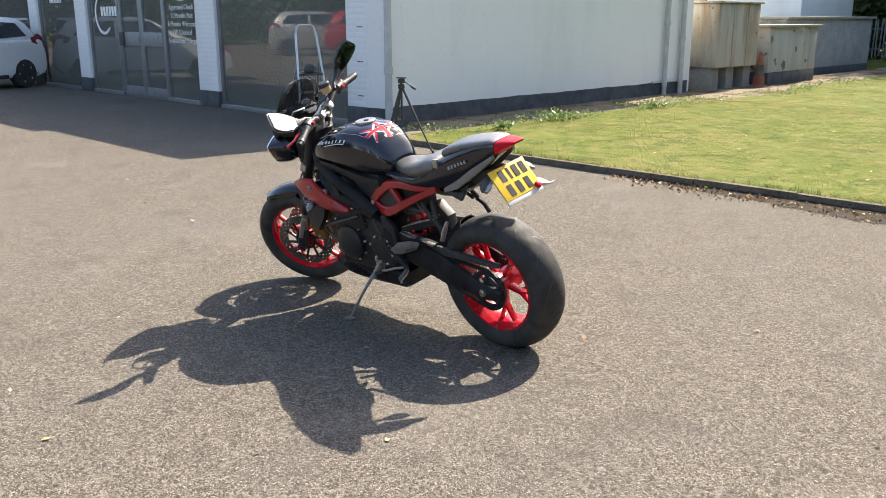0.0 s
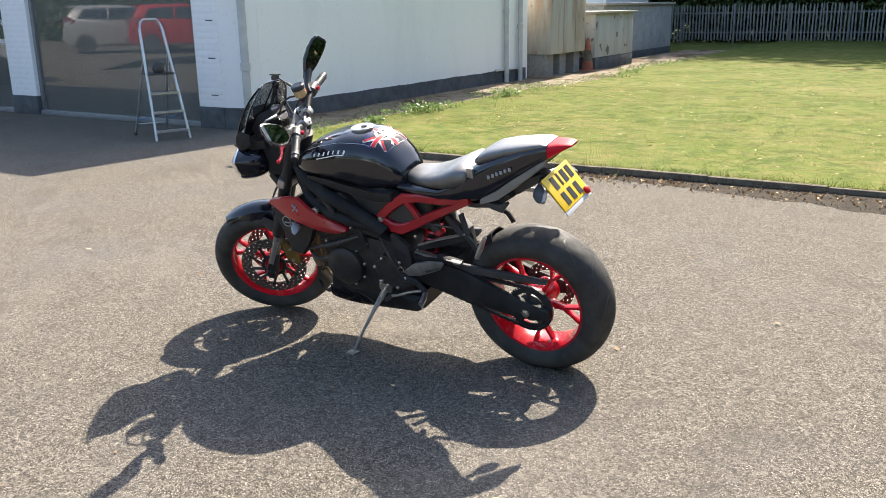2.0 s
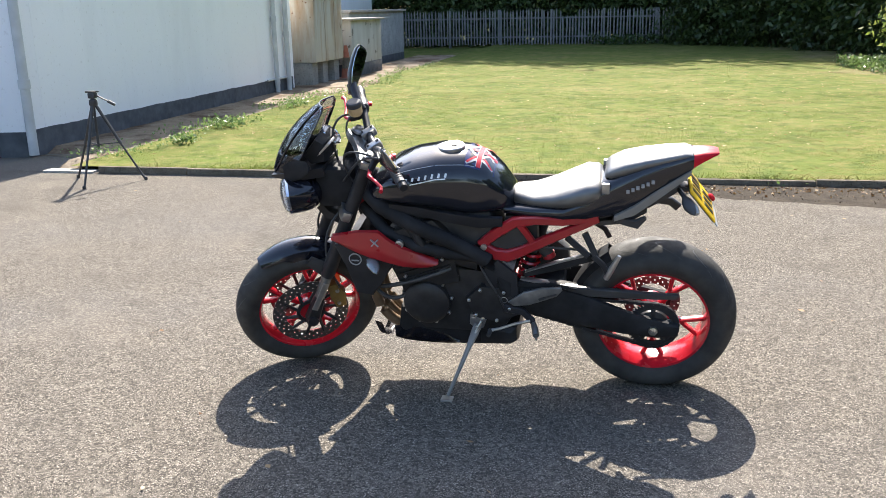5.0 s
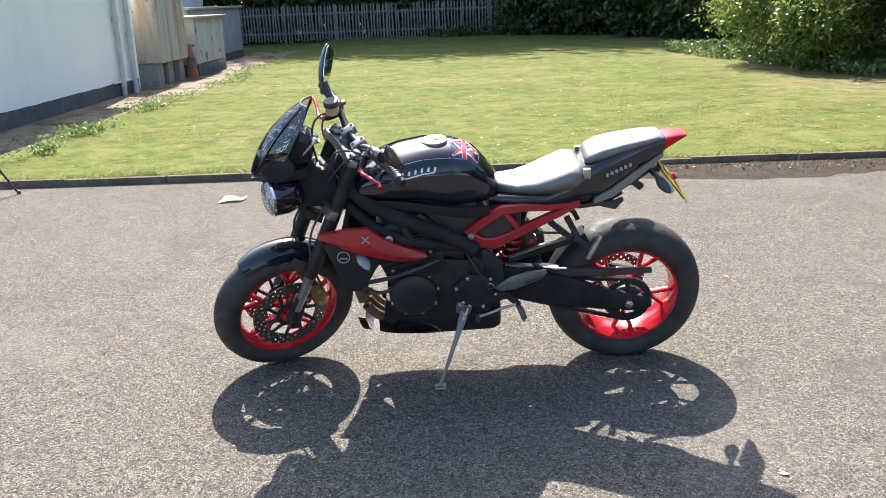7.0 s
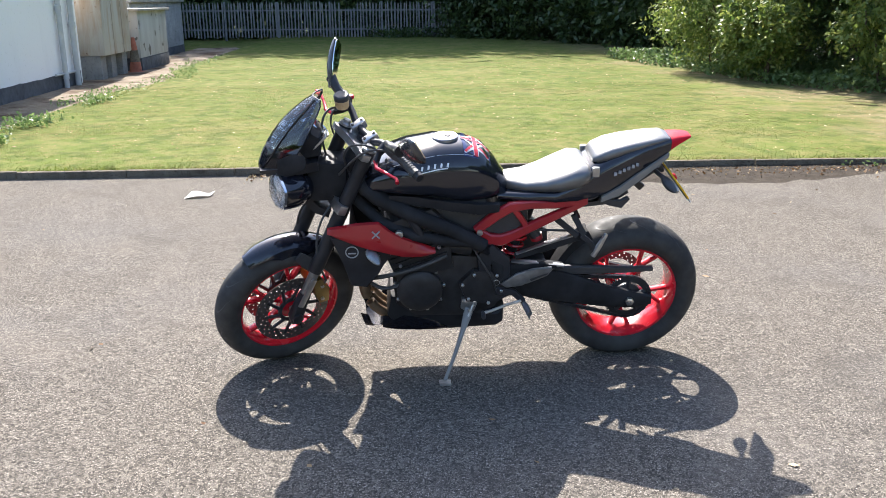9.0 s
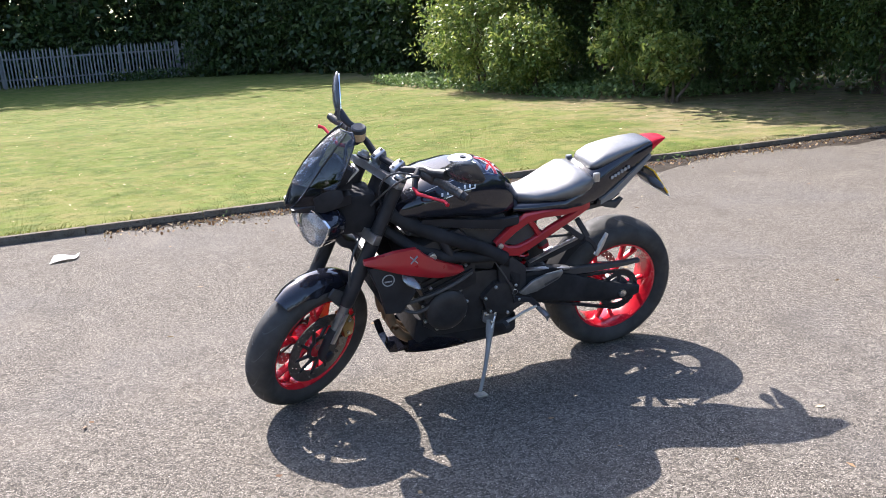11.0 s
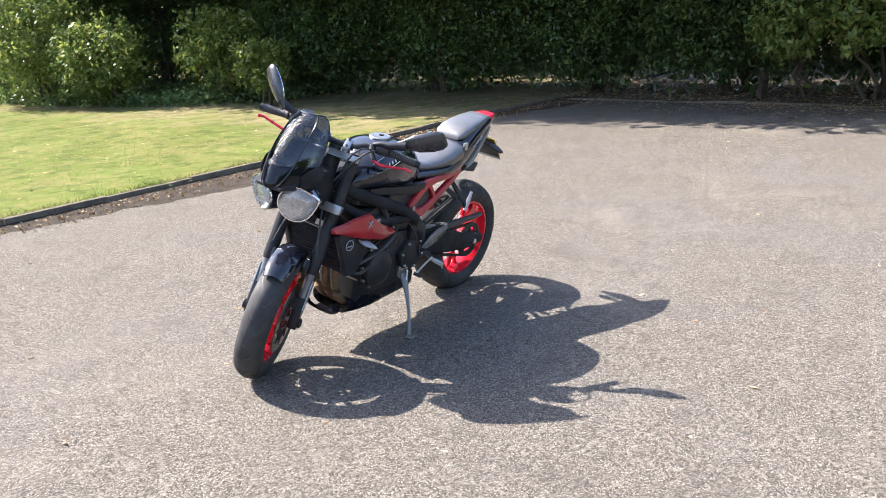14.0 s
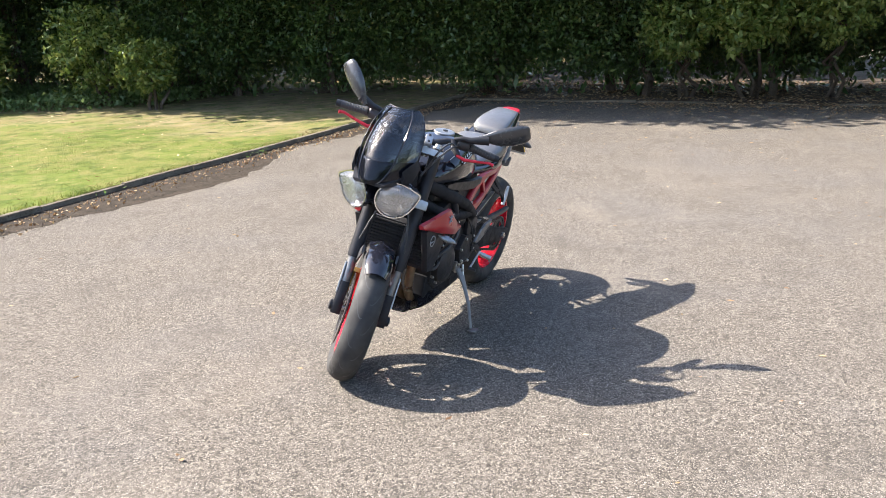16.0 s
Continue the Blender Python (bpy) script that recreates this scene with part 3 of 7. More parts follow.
door = tagged(new("door_1"), "grey metal-framed glass shop door with a wide push plate", "door", kind="structure")
for x0, x1 in ((-14.07, -13.195), (-13.185, -12.308)):
    y0 = FRONT_Y + 0.06
    for lo, hi in (((x0, y0, 0.02), (x0 + 0.075, y0 + 0.05, 2.20)), ((x1 - 0.075, y0, 0.02), (x1, y0 + 0.05, 2.20)), ((x0 + 0.075, y0, 0.02), (x1 - 0.075, y0 + 0.05, 0.20)), ((x0 + 0.075, y0, 2.10), (x1 - 0.075, y0 + 0.05, 2.20)), ((x0 + 0.075, y0 - 0.012, 0.94), (x1 - 0.075, y0 + 0.05, 1.19))):
        part("door_rail", box(bmesh.new(), lo, hi, 0.004), M["alu_frame"], door)
    p = part("pane", box(bmesh.new(), (x0 + 0.075, y0 + 0.02, 0.2), (x1 - 0.075, y0 + 0.028, 2.10)), M["pane"], door)
    p.visible_shadow = False
part("push_plate", box(bmesh.new(), (-14.05, FRONT_Y + 0.025, 0.94), (-13.86, FRONT_Y + 0.046, 1.19), 0.004), M["black_plastic"], door)


def words(parent_name, text, x, z, size, mat, y, label):
    """Flat lettering on the inside of a window."""
    cu = bpy.data.curves.new("lettering", "FONT")
    cu.body, cu.size, cu.extrude, cu.align_x = text, size, 0.0008, "CENTER"
    tmp = new("lettering_tmp", cu)
    dg = bpy.context.evaluated_depsgraph_get()
    me = bpy.data.meshes.new_from_object(tmp.evaluated_get(dg))
    bpy.data.objects.remove(tmp)
    me.materials.clear()
    me.materials.append(mat)
    ob = new("lettering", me)
    ob.matrix_basis = pose(x, y, z, 90, 0, 0)
    return tagged(ob, label, "lettering")


LY = FRONT_Y + 0.072
for k, line in enumerate(("with:", "Approved Check", "12 Months Mot", "6 Months Warranty", "HPI Checked", "Guaranteed Mileage")):
    words("window_2", line, -11.69, 1.72 - 0.139 * k, 0.122, M["white_vinyl"], LY, "white vinyl lettering on the shop window")


def bars(name, rows, mat, label, category, y):
    ob = tagged(new(name), label, category)
    for x0, x1, z0, z1 in rows:
        part("bar", box(bmesh.new(), (x0, y, z0), (x1, y + 0.002, z1)), mat, ob)
    return ob


bars("phone_sign", [(-8.97 + 0.15 * k, -8.97 + 0.15 * k + 0.105, 1.785, 1.895) for k in range(9)], M["white_vinyl"], "row of small white bars of vinyl on the shop window", "window sign", LY)
bars("small_sign", [(-17.35 + 0.08 * k, -17.35 + 0.08 * k + 0.056, 1.76, 1.85) for k in range(8)], M["white_vinyl"], "row of small white vinyl bars on the window", "window sign", LY)
bars("name_sign", [(-14.85 + 0.12 * k, -14.85 + 0.12 * k + 0.088, 1.48, 1.66) for k in range(6)], M["white_vinyl"], "white vinyl bars beside a round emblem on the window", "window sign", LY)
bm = bmesh.new()
arc = [(-14.77 + 0.36 * math.cos(a), 1.51 + 0.38 * math.sin(a)) for a in np.linspace(1.9, 5.6, 24)]
arc2 = [(-14.755 + 0.31 * math.cos(a), 1.52 + 0.335 * math.sin(a)) for a in np.linspace(5.45, 2.05, 24)]
slab(bm, arc + arc2, "y", LY, LY + 0.002)
tagged(finish("window_emblem", bm, M["white_vinyl"]), "white crescent vinyl emblem on the shop window", "window sign")

# sign board on the side wall
M["green_board"] = simple("pale_green_board", (0.42, 0.52, 0.22), 0.5, vary=0.08)
bm = box(bmesh.new(), (WALL_X, 5.6, 1.77), (WALL_X + 0.03, 9.36, 2.34), 0.005)
tagged(finish("sign_board", bm, M["green_board"]), "pale green sign board on the white side wall", "sign board")


def downpipe(y, top, r=0.055, off=0.075, foot=0.03, label="", joints=(1.15,)):
    ob = tagged(new("downpipe"), label or "painted round downpipe on the white side wall", "downpipe", group="downpipes")
    part("pipe", tube(bmesh.new(), [(WALL_X + off, y, foot), (WALL_X + off, y, top)], r, 14), M["pipe"], ob)
    for z in joints:
        part("collar", lathe(bmesh.new(), [(r, -0.05), (r * 1.22, -0.045), (r * 1.22, 0.045), (r, 0.05)], (WALL_X + off, y, z), (0, 0, 1), 14), M["pipe"], ob)
        part("bracket", box(bmesh.new(), (WALL_X - 0.03, y + r * 0.2, z - 0.02), (WALL_X + off, y + r * 1.6, z + 0.02), 0.004), M["pipe"], ob)
    return ob


downpipe(4.86, 2.6, 0.05, 0.03, joints=(0.77, 2.0))
downpipe(11.52, 2.6, 0.042, 0.065, joints=(1.33, 0.26))
downpipe(12.06, 2.6, 0.046, 0.07, joints=(1.06,))
ob = tagged(new("waste_pipe"), "short white waste pipe low on the side wall", "pipe")
part("pipe", tube(bmesh.new(), [(WALL_X + 0.04, 11.15, 0.30), (WALL_X + 0.04, 12.05, 0.295)], 0.02, 10), M["pipe"], ob)

# ---- tank, sheds and cone behind the building ----
tank = tagged(new("storage_tank"), "rust-streaked cream steel tank on brick piers", "storage tank")
part("body", box(bmesh.new(), (-8.2, 12.93, 0.49), (-6.06, 14.61, 1.70), 0.03), M["rusty"], tank)
part("lid", box(bmesh.new(), (-8.25, 12.88, 1.70), (-6.01, 14.66, 1.735), 0.008), M["rusty"], tank)
part("vent", box(bmesh.new(), (-7.3, 13.7, 1.735), (-6.95, 14.05, 1.81), 0.02), M["rusty"], tank)
for y in (12.96, 13.56, 14.26):
    part("pier", box(bmesh.new(), (-8.1, y, 0.0), (-6.16, y + 0.30, 0.49), 0.01), M["brick_grey"], tank)
for y in (13.5, 14.08):
    part("seam", box(bmesh.new(), (-6.06, y, 0.50), (-6.049, y + 0.045, 1.69), 0.003), M["rusty"], tank)

shed = tagged(new("low_shed"), "low white shed with peeling paint and grey base", "shed")
part("wall", box(bmesh.new(), (-8.2, 15.0, 0.32), (-6.0, 17.3, 1.24), 0.015), M["peeling"], shed)
part("base", box(bmesh.new(), (-8.18, 15.02, 0.0), (-5.99, 17.28, 0.318), 0.01), M["plinth"], shed)
part("roof", box(bmesh.new(), (-8.3, 14.92, 1.24), (-5.92, 17.38, 1.285), 0.008), M["paving"], shed)
shed = tagged(new("block_shed"), "grey concrete block shed with a flat roof", "shed")
part("wall", box(bmesh.new(), (-10.2, 17.7, 0.0), (-6.9, 22.95, 1.40), 0.012), M["block"], shed)
part("base", box(bmesh.new(), (-10.2, 17.72, 0.0), (-6.893, 22.93, 0.22), 0.002), M["plinth"], shed)
part("roof", box(bmesh.new(), (-10.3, 17.6, 1.40), (-6.82, 23.05, 1.46), 0.012), M["paving"], shed)
part("vent", box(bmesh.new(), (-6.91, 18.2, 1.02), (-6.886, 18.9, 1.20), 0.004), M["plinth"], shed)
part("vent", box(bmesh.new(), (-6.91, 18.1, 0.32), (-6.886, 18.9, 0.55), 0.004), M["plinth"], shed)
bm = box(bmesh.new(), (-14, 23.6, 0), (-9.2, 27.5, 2.9), 0.01)
tagged(finish("outbuilding", bm, M["white_wall"]), "plain white outbuilding behind the sheds", "outbuilding")

cone = tagged(new("traffic_cone"), "faded orange and white traffic cone beside the tank", "traffic cone")
CX, CY = -6.08, 14.82
part("base", box(bmesh.new(), (CX - 0.165, CY - 0.165, 0.03), (CX + 0.165, CY + 0.165, 0.075), 0.012), M["orange"], cone)
part("lower_body", lathe(bmesh.new(), [(0.122, 0), (0.10, 0.19)], (CX, CY, 0.075), (0, 0, 1), 24), M["orange"], cone)
part("white_band", lathe(bmesh.new(), [(0.101, 0), (0.072, 0.225)], (CX, CY, 0.265), (0, 0, 1), 24), M["kerb"], cone, "dirty white reflective band")
part("tip", lathe(bmesh.new(), [(0.072, 0), (0.035, 0.235), (0.026, 0.25)], (CX, CY, 0.49), (0, 0, 1), 24), M["orange"], cone)

# ---- palisade fence ----
FENCE_Y = 31.0
fence = tagged(new("fence"), "grey steel palisade fence in the shade of trees", "fence")
bm = slab(bmesh.new(), [(-0.026, 0), (0.026, 0), (0.026, 1.22), (0.0, 1.31), (-0.026, 1.22)], "y", -0.01, 0.012)
pale = None
for k in range(118):
    x = -11.1 + 0.118 * k
    if pale is None:
        pale = finish("pale", bm, M["galv"], fence)
        ob = pale
    else:
        ob = new("pale", pale.data)
        ob.parent = fence
    lift = 0.0 if not 70 < k < 76 else -0.22
    ob.matrix_basis = pose(x, FENCE_Y + random.uniform(-0.02, 0.02), 0.06 + random.uniform(-0.035, 0.035) + lift, 0, random.uniform(-1.2, 1.2), random.uniform(-6, 6))
for z in (0.32, 1.02):
    part("rail", box(bmesh.new(), (-11.2, FENCE_Y + 0.015, z), (2.95, FENCE_Y + 0.055, z + 0.05), 0.004), M["galv"], fence)
for k in range(8):
    part("post", box(bmesh.new(), (-11.1 + 1.97 * k, FENCE_Y + 0.06, -0.1), (-11.02 + 1.97 * k, FENCE_Y + 0.14, 1.36), 0.006), M["galv"], fence)


# ---- trees and hedge ----
def foliage(name, parent, centre, radii, n_clumps, per, size, mat, low=-9.0, shell=0.62, spread=0.16, label="", droop=0.3, skew=0.0):
    """A crown of many small leaves in uneven clumps round an ellipsoid."""
    c, r = np.array(centre), np.array(radii)
    d = rng.normal(size=(n_clumps, 3))
    d /= np.linalg.norm(d, axis=1)[:, None]
    rad = shell + (1 - shell) * rng.random(n_clumps)[:, None] + 0.10 * rng.normal(size=(n_clumps, 1))
    p = c + d * rad * r
    p = p[p[:, 2] > low]
    k = np.repeat(p, per, 0)
    s = np.repeat(rng.uniform(0.6, 1.5, len(p)), per)[:, None]
    pts = k + rng.normal(size=k.shape) * s * spread * np.array([1.1, 1.1, 0.8]) * r.mean() * 0.6
    pts = pts[pts[:, 2] > low - 0.15]
    out = (pts - c) / r
    v, f = leaf_arrays(pts, size, droop, toward=out * 0.5)
    ob = soup(name, v, f, mat, parent)
    if label:
        tagged(ob, label)
    return ob


def stem(name, parent, a, b, r0, r1, wob=0.12, n=6):
    a, b = Vector(a), Vector(b)
    pts = [a.lerp(b, i / n) + Vector((random.uniform(-wob, wob), random.uniform(-wob, wob), 0)) * (0 < i < n) for i in range(n + 1)]
    return part(name, tube(bmesh.new(), pts, [r0 + (r1 - r0) * i / n for i in range(n + 1)], 8), M["bark"], parent)


def hedge_tree(x, y, top, rx, ry, low, n_low, label, mat="leaf_laurel", leaf=0.082, stems=3):
    """A tall evergreen shrub: stems, fine lower leaves, coarser upper crown."""
    t = tagged(new("hedge_tree"), label, "evergreen tree", group="trees along the yard")
    for k in range(stems):
        a = random.uniform(0, 6.28)
        bx, by = x + 0.35 * math.cos(a), y + 0.5 * math.sin(a)
        stem("trunk", t, (bx, by, -0.05), (bx + random.uniform(-0.6, 0.6), by + random.uniform(-0.6, 0.6), top * 0.6), random.uniform(0.05, 0.10), 0.025)
    foliage("lower_crown", t, (x, y, 1.55), (rx, ry, 1.35), n_low // 24, 24, leaf, M[mat], low, 0.66, 0.125)
    foliage("inner_crown", t, (x + 0.5, y, 1.3), (rx * 0.85, ry * 1.15, 1.5), 330, 17, 0.16, M[mat], 0.1, 0.2, 0.2)
    # added mostly unseen upper crown, pushed out over the yard to shade the asphalt
    foliage("crown", t, (x - 1.15, y, top * 0.62), (rx * 1.6, ry * 1.15, top * 0.38), 620, 18, 0.28, M[mat], 2.2, 0.3, 0.2)
    return t


HEDGE = [(9.70, -8.50, 5.0), (9.75, -5.80, 4.6), (9.70, -3.20, 3.2), (9.75, -0.80, 2.9), (9.63, 1.64, 3.2), (9.48, 4.04, 4.8), (9.07, 6.40, 6.2), (8.43, 8.76, 6.4), (9.04, 10.91, 6.6), (8.39, 13.10, 5.6), (8.71, 15.84, 5.0), (8.40, 18.59, 5.0)]
for k, (x, y, top) in enumerate(HEDGE):
    near = k < 8
    hedge_tree(x, y, top, 1.25 + 0.1 * (k % 3), 1.65 if near else 2.0, (0.36 if y < 3 else 0.16) if near else 0.2, 34000 if near else 16000, "dense dark green evergreen tree beside the asphalt yard" if near else "dense dark green evergreen tree at the edge of the lawn")


def pale_bush(x, y, z, r, n, label, back=0.0):
    """A bush of pale leaves; back moves the foot of its stems behind the leaves."""
    t = tagged(new("bush"), label, "bush", group="pale bushes")
    for k in range(3):
        stem("stem", t, (x + back + random.uniform(-0.1, 0.1), y + random.uniform(-0.1, 0.1), 0), (x + random.uniform(-0.5, 0.5) * r, y + random.uniform(-0.5, 0.5) * r, z + 0.3 * r), 0.03, 0.01)
    foliage("leaves", t, (x, y, z), (r, r, r * 0.95), n // 11, 20, 0.095, M["leaf_bright"], 0.15, 0.5, 0.145)
    return t


pale_bush(5.45, 11.7, 0.86, 0.80, 3800, "sunlit pale green bush at the edge of the lawn")
pale_bush(5.35, 13.6, 1.30, 1.26, 7000, "tall sunlit pale green bush at the edge of the lawn")
pale_bush(6.25, 8.3, 0.72, 0.50, 1300, "small sunlit green bush in front of the dark trees")
pale_bush(6.55, 9.7, 1.0, 0.80, 2400, "sunlit green bush in front of the dark trees")
pale_bush(8.17, 0.56, 1.05, 0.45, 1500, "sunlit spray of pale leaves on the hedge", 1.0)
pale_bush(8.20, -0.35, 1.35, 0.62, 3200, "sunlit spray of pale leaves on the hedge", 1.0)
pale_bush(8.35, -1.45, 1.45, 0.60, 2600, "sunlit spray of pale leaves on the hedge", 1.0)


def big_tree(x, y, top, r, label, low=0.6, clumps=240, per=14, leaf=0.42):
    t = tagged(new("tree"), label, "tree", group="tall trees behind the lawn")
    trunk = [(x, y, -0.1), (x + 0.1, y, top * 0.2), (x - 0.1, y + 0.15, top * 0.45), (x + 0.1, y, top * 0.8)]
    part("trunk", tube(bmesh.new(), trunk, [0.32, 0.26, 0.18, 0.05], 10), M["bark"], t)
    for k in range(5):
        a = k * 1.256 + random.uniform(-0.3, 0.3)
        z = top * random.uniform(0.2, 0.5)
        stem("limb", t, (x, y, z), (x + math.cos(a) * r * 0.75, y + math.sin(a) * r * 0.75, z + r * 0.6), 0.11, 0.03)
    foliage("crown", t, (x, y, top * 0.55), (r, r, top * 0.45), clumps, per, leaf, M["leaf_far"], low, 0.5, 0.2)
    return t


for x, y, top, r in ((-18.0, 35.1, 13.7, 3.9), (-12.9, 34.7, 14.4, 4.1), (-7.8, 35.1, 15.1, 4.1), (-2.6, 34.7, 15.1, 4.1), (2.5, 34.3, 14.4, 4.1), (7.2, 33.0, 13.7, 3.9), (-20.9, 41.5, 12.2, 4.2), (-15.1, 40.6, 13.0, 4.4), (-9.2, 41.5, 13.0, 4.4), (-3.4, 40.6, 13.0, 4.4), (2.5, 41.5, 13.0, 4.4), (8.3, 39.8, 12.2, 4.2)):
    big_tree(x, y, top, r, "tall dark broad-leaved tree behind the palisade fence", 0.3, 900, 16, 0.46)
for x, y, top, r in ((7.6, 21.8, 5.5, 2.0), (6.0, 25.5, 6.6, 2.5), (4.3, 28.5, 8.6, 2.8)):
    big_tree(x, y, top, r, "dark broad-leaved tree at the shaded end of the lawn", 0.9, 420, 16, 0.25)
for x, y, top, r in ((-16, -28, 9, 4.2), (-6, -30, 10, 4.4), (4, -28, 9, 4.2), (13, -24, 9, 4.0), (-27, -26, 10, 4.4)):
    big_tree(x, y, top, r, "broad-leaved tree across the yard", 0.6, 220, 12, 0.45)
for x, y, top, r in ((14, -6, 8, 3.2), (14.5, 1, 8, 3.2), (14, 8, 9, 3.4), (13.5, 15, 9, 3.4)):
    big_tree(x, y, top, r, "dark tree behind the evergreen row", 0.3, 420, 15, 0.42)

for k in range(9):
    x, y = -16.2 + 2.7 * k, 32.9 + 0.4 * math.sin(k * 2.1)
    t = tagged(new("bush"), "dense dark bush behind the palisade fence", "bush", "dark bushes behind the fence")
    stem("stem", t, (x, y, -0.05), (x + 0.2, y, 1.8), 0.09, 0.03)
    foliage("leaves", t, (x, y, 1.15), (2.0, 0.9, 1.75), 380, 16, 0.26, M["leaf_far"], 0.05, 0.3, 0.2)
for x, y, r in ((2.5, 29.9, 1.48), (4.4, 27.9, 1.48), (5.8, 25.5, 1.40), (6.5, 23.1, 1.33), (7.0, 20.8, 1.25)):
    t = tagged(new("bush"), "dense dark bush in the shade at the end of the lawn", "bush", "dark bushes at the end of the lawn")
    stem("stem", t, (x, y, -0.05), (x + 0.2, y, 1.6), 0.08, 0.03)
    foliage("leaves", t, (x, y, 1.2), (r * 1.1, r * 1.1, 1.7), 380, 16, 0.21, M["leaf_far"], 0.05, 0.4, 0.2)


# undergrowth
def ground_leaves(name, xs, ys, n, size, mat, z, zr, label, category, flat=False, keep=None):
    p = np.stack([rng.uniform(*xs, n), rng.uniform(*ys, n), z + rng.random(n) * zr], 1)
    if keep is not None:
        p = p[[keep(a, b) for a, b, _ in p]]
    v, f = leaf_arrays(p, size, 0.0 if not flat else 0.0, 0.55)
    if flat:
        v = v.reshape(-1, 4, 3)
        c = v.mean(1, keepdims=True)
        v = c + (v - c) * np.array([1, 1, 0.25])
        v = v.reshape(-1, 3)
    return tagged(soup(name, v, f, mat), label, category, kind="stuff")


ground_leaves("undergrowth", (3.8, 8.5), (8.6, 18.5), 20000, 0.09, M["leaf_weed"], 0.05, 0.22, "low ivy and weeds along the edge of the lawn", "undergrowth", keep=lambda x, y: x > 5.35 - (y - 10.6) * 0.14 - 0.5 * min(0.0, y - 10.6) + 0.35 * noise.noise((y * 0.8, 0, 0)))
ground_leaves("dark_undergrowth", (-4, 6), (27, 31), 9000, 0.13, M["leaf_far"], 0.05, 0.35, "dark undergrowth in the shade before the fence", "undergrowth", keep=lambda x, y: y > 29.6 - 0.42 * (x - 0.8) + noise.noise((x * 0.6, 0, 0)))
ground_leaves("leaf_litter", (6.2, 8.75), (-9, 4.1), 30000, 0.05, M["leaf_dry"], 0.006, 0.012, "dry brown fallen leaves along the hedge kerb", "fallen leaves", True, keep=lambda x, y: random.random() < ((x - 6.0) / 2.6) ** 4.5 * (1.5 if y < 1 else 0.5))
ground_leaves("soil_litter", (8.6, 11.5), (-9, 4.4), 12000, 0.06, M["leaf_dry"], 0.03, 0.03, "dry fallen leaves on the soil under the hedge", "fallen leaves", True)
ground_leaves("yard_litter", (-6, 8), (-3, 4.2), 230, 0.035, M["leaf_dry"], 0.004, 0.006, "scattered small dry leaves on the asphalt", "fallen leaves", True)
ground_leaves("lawn_litter", (-4.9, 8), (4.4, 19), 2900, 0.042, M["leaf_dry"], 0.07, 0.03, "scattered dry leaves on the lawn", "fallen leaves", True)
ground_leaves("kerb_weeds", (-4.6, 8.4), (3.98, 4.08), 260, 0.045, M["leaf_weed"], 0.005, 0.06, "small weeds growing along the kerb", "weeds", keep=lambda x, y: noise.noise((x * 1.4, 2.0, 0)) > 0.22)
ground_leaves("wall_weeds", (-6.0, -4.6), (4.4, 19.5), 7000, 0.04, M["leaf_weed"], 0.06, 0.10, "weeds and long grass along the earth strip", "weeds", keep=lambda x, y: abs(x + 5.39 - 0.012 * (min(y, 11) - 4.2) - 0.45 * math.exp(-((y - 12.9) / 1.8) ** 2) - 0.15 * noise.noise((y, 0, 0))) < 0.28 and noise.noise((y * 0.9, x, 4.0)) > -0.1)


def weed_clump(x, y, n, r):
    v, f = leaf_arrays(np.array([x, y, lawn_z(x, y) + 0.06]) + rng.normal(size=(n, 3)) * np.array([r, r, r * 0.28]) * 0.85, 0.05, 0.0, 0.6)
    return tagged(soup("weed", v, f, M["leaf_weed"]), "low leafy weed growing at the edge of the lawn", "weed", "weeds on the lawn", kind="stuff")


weed_clump(-5.17, 7.0, 300, 0.16)
weed_clump(-5.0, 5.62, 140, 0.10)
weed_clump(-5.16, 9.4, 160, 0.13)

# grass blades
def blades(n, x0, x1, y0, y1, h):
    p = np.stack([rng.uniform(x0, x1, n), rng.uniform(y0, y1, n)], 1)
    dens = 0.55 * np.array([noise.noise((a * 1.3, b * 1.3, 9.0)) for a, b in p])
    dens -= np.clip((p[:, 0] - 3.0) * 0.24, 0, 0.85) + 0.10
    p = p[dens + rng.normal(size=n) * 0.3 > -0.25]
    n = len(p)
    z = np.array([lawn_z(a, b) for a, b in p]) - 0.004
    a = rng.uniform(0, 6.283, n)
    hh = h * rng.uniform(0.5, 1.4, n)
    w = 0.0028 + 0.0022 * rng.random(n) + 0.00012 * p[:, 1]
    base = np.stack([p[:, 0], p[:, 1], z], 1)
    sx = np.stack([np.cos(a) * w, np.sin(a) * w, np.zeros(n)], 1)
    lean = rng.normal(size=(n, 2)) * 1.2
    tip = base + np.stack([lean[:, 0] * hh, lean[:, 1] * hh, hh], 1)
    v = np.stack([base - sx, base + sx, tip], 1).reshape(-1, 3)
    return v, np.arange(3 * n).reshape(-1, 3)


parts_v, parts_f, off = [], [], 0
for n, x0, x1, y0, y1, h in ((230000, -5.4, 8.6, 4.15, 7.5, 0.0095), (150000, -5.4, 8.4, 7.5, 11.6, 0.011), (80000, -5.3, 7.3, 11.6, 20.0, 0.014), (4200, -4.7, 8.4, 4.14, 4.22, 0.05)):
    v, f = blades(n, x0, x1, y0, y1, h)
    parts_v.append(v)
    parts_f.append(f + off)
    off += len(v)
tagged(soup("grass", np.concatenate(parts_v), np.concatenate(parts_f), M["blade"]), "short mown grass blades, partly dry and yellow", "grass", kind="stuff")

